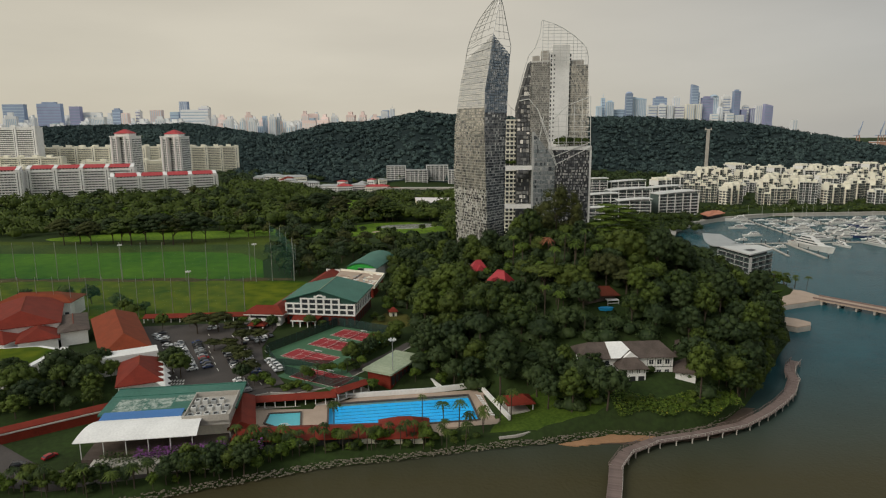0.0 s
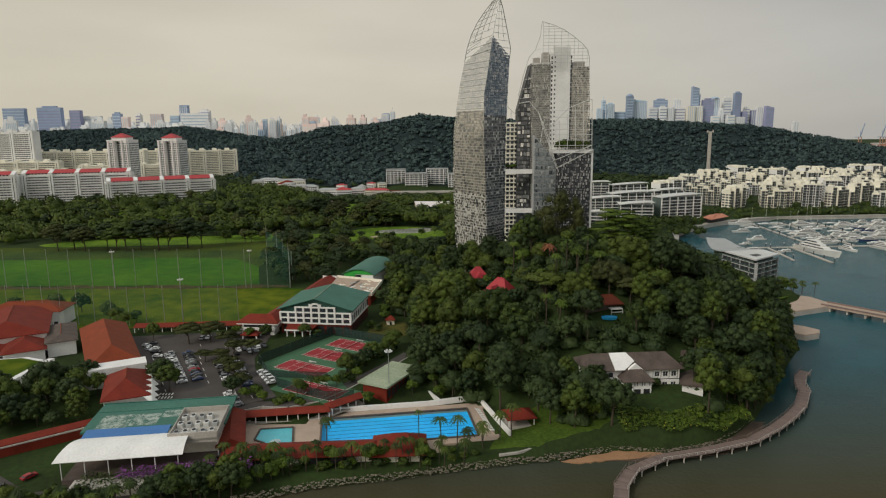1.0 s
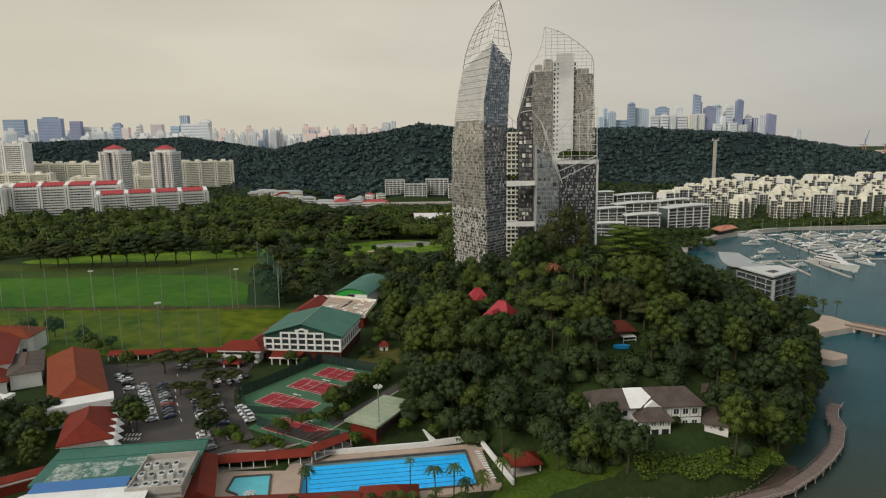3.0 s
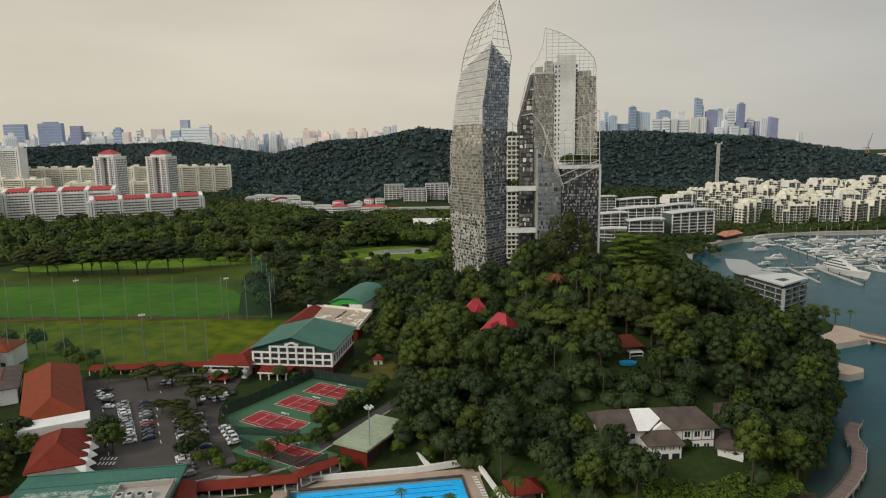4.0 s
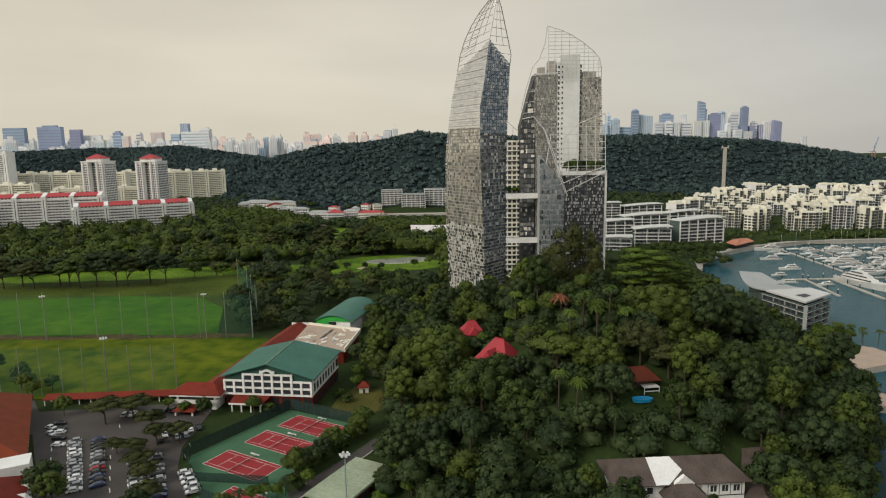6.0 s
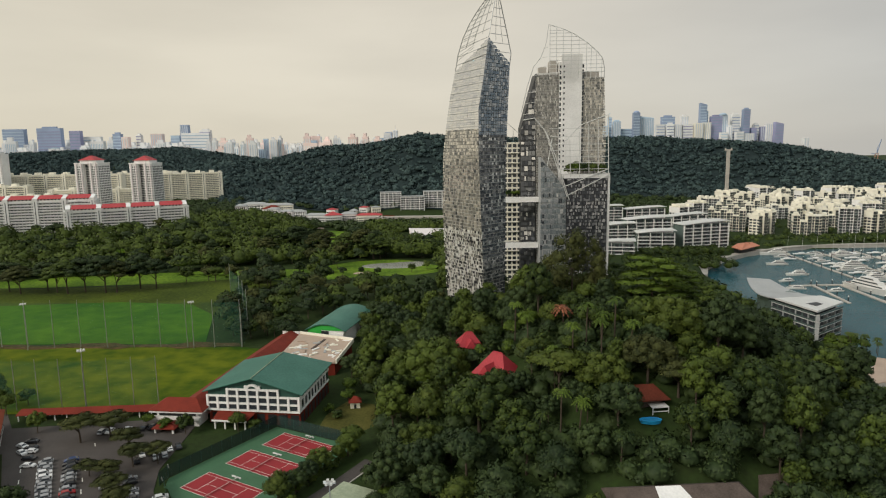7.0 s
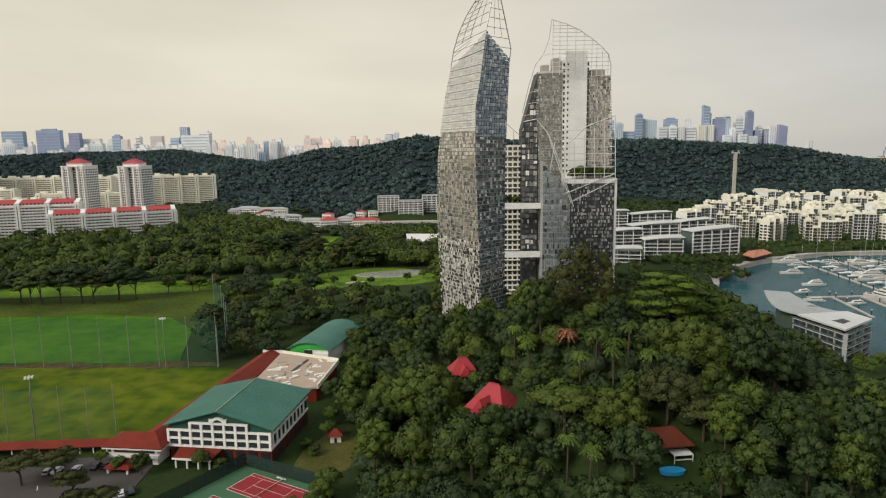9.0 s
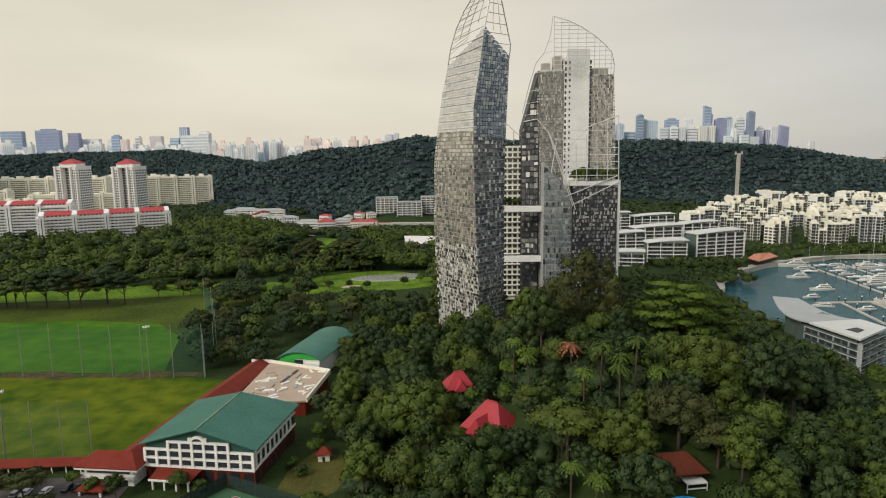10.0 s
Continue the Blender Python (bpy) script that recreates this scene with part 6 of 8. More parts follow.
part("roof", Mb().hip(-9.5, -4.5, 9.5, 4.5, 5.6, 3.6, 0.6, 3), M["roof_brown"], lr, "brown tiled roof")
patch("lawn", [(54, 199), (66, 197), (88, 199), (100, 206), (98, 220), (84, 224), (60, 222), (50, 210)], 2.4, "grass", "sloping lawn before the white house", "grass", 0.2).matrix_world = Matrix.Translation((75, 222, 3.2)) @ Matrix.Rotation(radians(16), 4, "X") @ Matrix.Translation((-75, -222, -2.4))
fn = thing("garden_fountain", "white stone garden fountain on the lawn", "fountain", (62.5, 215.5, 1.4))
part("bowl", Mb().turned([(0.3, 0), (0.4, 0.8), (1.6, 1.2), (1.7, 1.4), (0.3, 1.4), (0.25, 2.0), (0.9, 2.2), (0.2, 2.3)], 12), M["white"], fn)
# hut with a small pool, and two red-roofed pavilions, among the trees
ht = thing("hillside_house", "house with a red-brown roof and white veranda among trees", "house", (66.5, 259, 22.4), 8)
part("wall", Mb().box(-9, -1, -6, 5.5, 6, 3.4), M["roof_brown"], ht, "dark timber walls")
part("roof", Mb().hip(-10, -2.6, 6.5, 7, 3.4, 3.0, 0.6, 3), M["rooftile_dark"], ht, "red-brown tiled roof")
part("veranda", Mb().box(1.2, -4.2, 1.4, 6.2, -1, 1.65).box(1.2, -4.2, -2, 1.4, -4, 1.4).box(6.0, -4.2, -2, 6.2, -4, 1.4).box(1.2, -4.2, 0.2, 6.2, -4.1, 0.5), M["white"], ht)
sp = solid("paddling_pool", Mb().turned([(2.0, -0.9), (2.25, 0.2), (2.0, 0.3), (1.9, 0.15), (0.1, 0.15)], 16), M["pool_tile"], "small round blue garden pool", "pool", (67, 252.6, ground_at(67, 252.6) + 0.8))
sp.scale = (1.45, 0.7, 1.0)
sb = solid("sign_board", Mb().box(-1.6, -0.08, 1.2, 1.6, 0.08, 2.6).box(-1.4, -0.06, -0.5, -1.25, 0.06, 1.2).box(1.25, -0.06, -0.5, 1.4, 0.06, 1.2), M["white"], "plain white board on two posts among trees", "board", (6.5, 236, ground_at(6.5, 236)))
for x, y, z, s, tn in ((26.6, 293.4, 20.4, 1.12, -38), (17.5, 321, 22.2, 0.74, 10)):
    r_ = thing("red_pavilion", "pavilion with a steep bright red roof among the trees", "pavilion", (x, y, z), tn, "red pavilions")
    part("wall", Mb().box(-4.6 * s, -3.6 * s, -5, 4.6 * s, 3.6 * s, 1.2), M["rooftile"], r_, "dark red walls")
    part("roof", Mb().hip(-6 * s, -5 * s, 6 * s, 5 * s, 1.2, 6.4 * s, 0.4, 4.6 * s), M["roof_red"], r_, "steep bright red roof")
    part("porch_roof", Mb().hip(-2.6 * s, -7.4 * s, 2.6 * s, 0, 1.2, 4.0 * s, 0.3, 0.6), M["roof_red"], r_, "gabled red porch roof")
    part("ridge", Mb().bar((-1.6 * s, 0, 1.25 + 6.4 * s), (1.6 * s, 0, 1.25 + 6.4 * s), 0.2, 5), M["roof_red"], r_)
# ---- boardwalk on piles along the shore ----
WALK = [(40, 136), (47, 158), (50.5, 170), (56, 178.6), (67.5, 186), (83, 190.2), (100, 196.4), (112.5, 205.5), (122, 214), (130.5, 223), (139, 236), (141.5, 244), (145.5, 251), (151, 257)]


def along(points, step):
    """Places at even steps on a line, with its direction."""
    out, left = [], 0.0
    for (ax, ay), (bx, by) in zip(points, points[1:]):
        ln = math.hypot(bx - ax, by - ay)
        s = left
        while s < ln:
            out.append((ax + (bx - ax) * s / ln, ay + (by - ay) * s / ln, math.degrees(math.atan2(by - ay, bx - ax))))
            s += step
        left = s - ln
    return out


bw = thing("boardwalk", "curving reddish timber boardwalk on piles over the water", "boardwalk", (0, 0, -4.0))
plank = Mb().box(-0.27, -2.05, -0.12, 0.27, 2.05, 0.0).mesh("plank", M["wood_walk"])
for x, y, t in along(WALK, 0.58):
    part("plank", plank, None, bw).matrix_local = pose(x, y, 0, 0, 0, t)
pile = Mb().bar((0, -2.0, -5), (0, -1.7, -0.1), 0.22, 7).bar((0, 1.7, -5), (0, 1.7, -0.1), 0.22, 7).box(-0.2, -2.1, -0.5, 0.2, 2.1, -0.13).mesh("trestle", M["concrete"])
rail = Mb().box(-1.55, -0.05, 0.98, 1.55, 0.05, 1.08).box(-1.55, -0.03, 0.5, 1.55, 0.03, 0.55).box(-1.5, -0.06, 0, -1.38, 0.06, 1.0)
rails = (rail.mesh("rail", M["concrete"]), rail.mesh("rail", M["wood_walk"]))
for x, y, t in along(WALK, 6.0):
    part("trestle", pile, None, bw).matrix_local = pose(x, y, 0, 0, 0, t)
for x, y, t in along(WALK, 3.0):
    for s in (-2.0, 2.0):
        part("rail", rails[s > 0], None, bw).matrix_local = pose(x, y, 0, 0, 0, t) @ pose(0, s, 0)

# rocks of the sea wall and the strand below it
def rock_mesh(seed):
    r = random.Random(seed)
    mb = Mb().turned([(0.25, -0.4), (0.8, -0.3), (1.0, 0.1), (0.7, 0.45), (0.15, 0.6)], 6)
    mb.v = [(x * r.uniform(0.75, 1.2), y * r.uniform(0.75, 1.2), z * r.uniform(0.8, 1.1)) for x, y, z in mb.v]
    return mb


shore = [p for p in COAST if -100 < p[0] < 112]
rr_ = random.Random(31)
heap = Mb()
for x, y, t in along(shore, 0.62):
    for k in range(4):
        n_ = (-math.sin(radians(t)), math.cos(radians(t)))
        o = rr_.uniform(-0.7, 1.5)
        if x > 40 and k == 3:
            continue
        s = rr_.uniform(0.16, 0.46)
        b = rock_mesh(rr_.random())
        cx, cy, cz = x + n_[0] * o, y + n_[1] * o, SEA + 0.2 + 0.55 * (o + 1.4)
        heap.add([(cx + vx * s, cy + vy * s, cz + vz * s * 0.8) for vx, vy, vz in b.v], b.f)
tagged(new("sea_wall_rocks", heap.mesh("sea_wall_rocks", M["rock"])), "line of pale rough boulders along the shore", "rocks", kind="stuff")
patch("strand", wavy([(44, 188.4), (57, 193), (70, 191), (86, 195), (97, 203), (108, 214), (113, 214), (104, 200), (92, 192), (70, 187), (52, 187.4)]), SEA + 0.22, "mud", "dark muddy strand at low water", "ground", 0.6)
patch("sand_bank", wavy([(36, 187), (46, 190.5), (56, 193.6), (66, 192.4), (72, 191), (64, 189), (52, 187.6), (42, 186)], 1.5, 0.4, 2), SEA + 0.34, "sand", "orange-brown sand at the water's edge", "ground", 0.4)
draped("garden_lawn", wavy([(12, 190), (30, 191.5), (52, 198), (60, 204), (44, 214), (34, 220), (22, 216)], 3, 0.5, 4), "grass", "rough grass slope above the shore", "grass", 0.14, 6)
pa = Mb()
for bend in (((17, 187.6), (23, 189), (28, 191.6), (30.4, 195), (30.6, 199)), ((30.6, 199), (29.5, 203))):
    for a, b in zip(bend, bend[1:]):
        pa.bar((*a, -3.7), (*b, -3.7), 0.5, 4)
solid("garden_path", pa, M["concrete"], "pale curving garden path above the shore", "path", kind="structure")

# ---- paved quay, pier and the glass-fronted waterside building ----
quay = thing("quay", "pinkish paved quay with a stepped edge", "quay", (0, 0, -3), kind="structure")
qp = [(184, 349), (180, 340), (172, 318), (169, 308), (176, 302), (184, 305), (187, 310), (183, 316), (178, 320), (187, 341), (217, 353), (222, 358), (218, 374), (214, 377), (206, 366)]
part("paving", Mb().prism(qp[::1], -0.5, 0.0), M["deck"], quay)
part("wall", Mb().prism([(x + 0.3, y) for x, y in qp], -4.5, -0.5), M["concrete"], quay)
pier = thing("pier", "long straight concrete pier with a low parapet", "pier", (217, 358, -3), -52)
part("deck", Mb().box(0, -4.2, -0.8, 130, 4.2, 0.1), M["deck"], pier)
part("parapet", Mb().box(0, 3.9, 0.1, 130, 4.2, 1.0), M["wood_walk"], pier)
part("parapet", Mb().box(0, -4.2, 0.1, 130, -3.9, 1.0), M["wood_walk"], pier)
for k in range(14):
    part("pile", Mb().box(4 + 9 * k, -3.5, -6, 5 + 9 * k, 3.5, -0.8), M["concrete"], pier)
patch("quay_lawn", [(180, 352), (196, 368), (213, 379), (206, 392), (192, 384), (178, 366)], -2.7, "grass", "small lawn beside the quay", "grass", 0.6)

gb = thing("waterside_apartments", "glass and white waterside flats with a sweeping curved roof", "building", (193.7, 394.8, -3.2), 0)
GP = [(0, 0), (21, 16), (17, 62), (2, 66), (-7, 30)]
part("wall", Mb().prism(GP, 0, 16.2), M["glass_green"], gb, "glazed wall")


def facade(a, b, floors, deep):
    """Slabs, rails and windows along one side of the flats."""
    dx, dy = b[0] - a[0], b[1] - a[1]
    ln = math.hypot(dx, dy)
    m = Matrix.Translation((*a, 0)) @ Matrix.Rotation(math.atan2(dy, dx), 4, "Z")
    n = int(ln / 4.2)
    for f in range(floors):
        z = f * 3.3
        made = [part("balcony", Mb().box(0, -deep, z + 2.95, ln, 0.1, z + 3.3), M["roof_pale"], gb, "pale balcony slab")]
        made.append(part("rail", Mb().box(0, -deep, z + 3.3, ln, -deep + 0.06, z + 4.2), M["glass_green"], gb, "glass balcony rail"))
        for k in range(n):
            made.append(part("window", Mb().box((k + 0.12) * ln / n, -0.1, z + 0.4, (k + 0.86) * ln / n, 0.05, z + 2.7), M["window"], gb))
        for k in range(0, n + 1, 2):
            made.append(part("fin", Mb().box(k * (ln - 0.4) / n, -deep, z - 0.1, k * (ln - 0.4) / n + 0.4, 0, z + 3.2), M["roof_grey"], gb))
        for o in made:
            o.matrix_local = m


facade((0, 0), (21, 16), 5, 2.0)
facade((-7, 30), (0, 0), 5, 0.6)
facade((21, 16), (17, 62), 4, 1.6)
part("top_storey", Mb().prism([(1, 2), (19, 15.6), (17, 28), (-3, 24)], 16.2, 18.4), M["window"], gb, "recessed glazed top storey")
part("roof", Mb().prism([(-0.6, -2.6), (23, 15.6), (20, 31), (-7.4, 26)], 18.4, 19.3), M["roof_pale"], gb, "flat pale roof with a square well")
part("roof_well", Mb().prism([(4, 7), (10, 11.5), (9, 16), (2, 13)], 19.3, 19.36), M["dark"], gb)
cv = Mb()
cv.strip([((-7.4 + 10 * t * t, 26 + 56 * t, 19.25 - 2.8 * math.sin(math.pi * t)), (20 - 5 * t * t, 31 + 47 * t, 18.9 - 2.8 * math.sin(math.pi * t))) for t in [k / 12 for k in range(13)]], 0.5)
part("curved_roof", cv, M["roof_grey"], gb, "sweeping curved pale metal roof")

# promenade round the basin, with a parapet
prom = [(212, 583), (224, 615), (255, 653), (288, 681), (330, 705), (372, 722), (440, 726), (560, 734), (760, 748)]
pr = thing("promenade", "pale stone promenade round the marina basin", "promenade", kind="structure")
for (ax, ay), (bx, by) in zip(prom, prom[1:]):
    ln = math.hypot(bx - ax, by - ay)
    o = part("paving", Mb().box(-0.5, -2.5, -4, ln + 0.5, 7, 0.6).box(-0.5, -2.8, 0.6, ln + 0.5, -2.3, 1.5), M["concrete"], pr)
    o.matrix_local = pose(ax, ay, -3.4, 0, 0, math.degrees(math.atan2(by - ay, bx - ax)))

# ---- marina ----
def pontoon(x0, y0, x1, y1, w=2.2):
    ln, tn = math.hypot(x1 - x0, y1 - y0), math.degrees(math.atan2(y1 - y0, x1 - x0))
    p_ = thing("pontoon", "floating concrete marina pontoon with mooring piles", "pontoon", (x0, y0, SEA), tn, "pontoons")
    part("deck", Mb().box(0, -w / 2, -0.3, ln, w / 2, 0.7), M["concrete"], p_)
    for k in range(int(ln / 16) + 1):
        pp = part("pile", Mb().bar((min(ln - 0.5, 1 + 16 * k), w / 2 + 0.4, -3), (min(ln - 0.5, 1 + 16 * k), w / 2 + 0.4, 3.6), 0.35, 8), M["dark"], p_)
        part("cap", Mb().bar((min(ln - 0.5, 1 + 16 * k), w / 2 + 0.4, 3.6), (min(ln - 0.5, 1 + 16 * k), w / 2 + 0.4, 4.3), 0.42, 8, 0.1), M["white"], pp)


def motor_yacht(ln, decks, label, hull="gelcoat"):
    w = ln * 0.24
    b = thing("motor_yacht", label, "boat", group="moored boats")
    st = 9
    vs, fs = [], []
    for i in range(st + 1):
        t = i / st
        x = -ln / 2 + ln * t
        hw = w / 2 * (1 - max(0, (t - 0.55) / 0.45) ** 2.2) + 0.02
        sh = ln * (0.075 + 0.045 * t * t)
        vs += [(x, -hw * 0.72, -0.4), (x + (0.06 * ln * t if t > 0.8 else 0), -hw, sh), (x + (0.06 * ln * t if t > 0.8 else 0), hw, sh), (x, hw * 0.72, -0.4)]
    for i in range(st):
        a, c = 4 * i, 4 * (i + 1)
        fs += [(a, c, c + 1, a + 1), (a + 1, c + 1, c + 2, a + 2), (a + 2, c + 2, c + 3, a + 3)]
    fs += [(0, 1, 2, 3), (4 * st + 3, 4 * st + 2, 4 * st + 1, 4 * st)]
    part("hull", Mb().add(vs, fs), M[hull], b, "white hull" if hull == "gelcoat" else "dark blue hull")
    part("deck", Mb().box(-ln * 0.47, -w * 0.36, ln * 0.07, -ln * 0.3, w * 0.36, ln * 0.082), M["wood_walk"], b, "teak aft deck")
    z = ln * 0.085
    for d in range(decks):
        x0, x1 = -ln * (0.36 - 0.07 * d), ln * (0.24 - 0.1 * d)
        hw = w * (0.40 - 0.06 * d)
        h = max(1.3, ln * 0.044)
        part("cabin", Mb().add([(x0, -hw, z), (x1, -hw * 0.8, z), (x1, hw * 0.8, z), (x0, hw, z), (x0 + 0.3, -hw * 0.92, z + h), (x1 - h * 0.9, -hw * 0.72, z + h), (x1 - h * 0.9, hw * 0.72, z + h), (x0 + 0.3, hw * 0.92, z + h)],
                               [(0, 1, 5, 4), (1, 2, 6, 5), (2, 3, 7, 6), (3, 0, 4, 7), (4, 5, 6, 7)]), M["gelcoat"], b)
        part("window_band", Mb().add([(x0 + 0.8, -hw - 0.02, z + h * 0.4), (x1 - 0.4, -hw * 0.83, z + h * 0.4), (x1 - h * 0.6, -hw * 0.79, z + h * 0.8), (x0 + 0.9, -hw * 0.97, z + h * 0.8)], [(0, 1, 2, 3)]), M["glass_dark"], b)
        part("window_band", Mb().add([(x0 + 0.8, hw + 0.02, z + h * 0.4), (x1 - 0.4, hw * 0.83, z + h * 0.4), (x1 - h * 0.6, hw * 0.79, z + h * 0.8), (x0 + 0.9, hw * 0.97, z + h * 0.8)], [(3, 2, 1, 0)]), M["glass_dark"], b)
        z += h
    part("radar_arch", Mb().bar((-ln * 0.2, -w * 0.2, z), (-ln * 0.23, 0, z + ln * 0.06), 0.15).bar((-ln * 0.2, w * 0.2, z), (-ln * 0.23, 0, z + ln * 0.06), 0.15), M["white"], b)
    return b


def sail_boat(ln):
    b = thing("sailing_boat", "white sailing boat with a bare tall mast", "boat", group="moored boats")
    vs = [(-ln / 2, -ln * .11, 1.2), (ln * .1, -ln * .13, 1.2), (ln / 2, 0, 1.5), (ln * .1, ln * .13, 1.2), (-ln / 2, ln * .11, 1.2), (-ln * .45, -ln * .06, -0.3), (ln * .4, 0, -0.3), (-ln * .45, ln * .06, -0.3)]
    part("hull", Mb().add(vs, [(0, 1, 2, 3, 4), (0, 5, 6, 2, 1), (4, 3, 2, 6, 7), (0, 4, 7, 5)]), M["white"], b)
    part("cabin", Mb().box(-ln * .15, -ln * .07, 1.2, ln * .2, ln * .07, 1.9), M["white"], b)
    part("mast", Mb().bar((ln * .05, 0, 1.5), (ln * .05, 0, 1.5 + ln * 1.35), 0.11, 6, 0.07), M["steel_white"], b)
    part("boom", Mb().bar((ln * .05, 0, 3), (-ln * .38, 0, 3), 0.12, 6), M["car_blue"], b, "boom with a blue sail cover")
    return b


boats = [motor_yacht(18, 2, "white motor yacht moored at the pontoon"), motor_yacht(26, 3, "large white motor yacht moored at the pontoon"), motor_yacht(13, 1, "small white cabin cruiser moored at the pontoon"), sail_boat(15), motor_yacht(21, 2, "motor yacht with a dark blue hull at the pontoon", "car_blue")]
placed = set()


def moor(k, x, y, turn):
    m = pose(x, y, SEA, 0, 0, turn)
    if k in placed:
        copy_thing(boats[k], m)
    else:
        placed.add(k)
        boats[k].matrix_basis = m


rb = random.Random(41)
pontoon(262, 549, 520, 560, 3)
pontoon(279, 548, 272.5, 494)
pontoon(300, 549, 296.5, 484, 3)
for k, x in enumerate((324, 358, 394, 430, 468)):
    pontoon(x, 556, x + 8, 700, 2.6)
    for j in range(10):
        y = 566 + 13.5 * j
        xx = x + 8 * (y - 556) / 144
        if rb.random() < 0.74 and (k or y > 640):
            moor(rb.choice((0, 2, 1, 2, 3, 3, 4)), xx - 12, y, 180 + rb.uniform(-4, 4))
        if rb.random() < 0.74:
            moor(rb.choice((0, 1, 2, 2, 3, 3)), xx + 13, y, rb.uniform(-4, 4))
for x, y, t, k in ((268, 566, 195, 2), (289, 590, 185, 0), (284, 530, 190, 2), (262, 540, 170, 2), (296, 636, 180, 0), (340, 535, -80, 0), (372, 538, -80, 1), (400, 540, -85, 0), (432, 541, -80, 2)):
    moor(k, x, y, t)
big = motor_yacht(46, 3, "very large white motor yacht beside the long pontoon")
big.matrix_basis = pose(309, 526, SEA, 0, 0, -80)
# ---- public housing blocks on the rise to the west ----
def window_rows(x0, x1, y, z0, z1, nx_, fh, w=0.72, h=0.56, inset=0.0, out=0.08):
    """Window sheets in rows, a little proud of a wall that faces south."""
    mb = Mb()
    n = int((z1 - z0) / fh)
    bay = (x1 - x0) / nx_
    for f in range(n):
        for c in range(nx_):
            a = x0 + bay * (c + 0.5 - w / 2)
            mb.box(a, y - out, z0 + fh * (f + 0.28), a + bay * w, y + 0.1, z0 + fh * (f + 0.28 + h))
    return mb


def housing_slab(x, y, turn, length, depth, h, wall, red_roof, label, fh=2.9, band=0.44):
    z = min(ground_at(x, y), ground_at(x + 20, y)) - 2
    b = thing("housing_block", label, "building", (x, y, z), turn, "housing blocks")
    L = length / 2
    part("wall", Mb().box(-L, 0, 0, L, depth, h), M[wall], b)
    tagged(part("glazing", window_rows(-L + 1, L - 1, 0, 3, h - 0.5, int(length / 3.4), fh, 0.86, band), M["window"], b), kind="stuff")
    led = Mb()
    for f in range(int((h - 3) / fh) + 1):
        led.box(-L - 0.1, -1.1, 3 + f * fh, L + 0.1, 0, 3 + f * fh + 0.95)
    tagged(part("ledge_band", led, M[wall], b), kind="stuff")
    for c in range(int(length / 26) + 1):
        xx = -L + 2 + c * (length - 8) / max(1, int(length / 26))
        part("stair_tower", Mb().prism([(xx, -1.6), (xx + 4.4, -1.6), (xx + 4.4, depth * 0.7), (xx, depth * 0.7)], 0, [h + 1.8, h + 1.8, h + 5.2, h + 5.2]) if red_roof else Mb().box(xx, -1.6, 0, xx + 5, depth * 0.7, h + 2.6), M["white" if red_roof else wall], b)
        part("stair_slit", Mb().box(xx + 1.9, -1.72, 4, xx + 2.5, -1.55, h - 1), M["window"], b)
    if red_roof:
        n = max(1, int(length / 26))
        for c in range(n):
            a = -L + 7.5 + c * (length - 8) / n
            e = a + (length - 8) / n - 5.6
            part("roof", Mb().hip(a, 0, e, depth, h + 1.6, 3.6, 0.9, 1.2), M["hdb_red"], b, "red pitched roof")
            part("attic", Mb().box(a + 0.6, 0.5, h, e - 0.6, depth - 0.5, h + 1.6), M["pink_white"], b)
            lt = Mb()
            for q in range(int((e - a) / 3.4)):
                lt.box(a + 1.4 + q * 3.4, 0.3, h + 0.2, a + 3.0 + q * 3.4, 0.6, h + 1.5)
            tagged(part("attic_window", lt, M["window"], b), kind="stuff")
    else:
        part("roof", Mb().box(-L - 0.4, -0.7, h, L + 0.4, depth + 0.4, h + 0.9), M[wall], b)
        for c in range(int(length / 20)):
            part("tank_room", Mb().box(-L + 6 + c * 20, 3, h + 0.9, -L + 13 + c * 20, depth - 3, h + 4.2), M[wall], b)
    return b


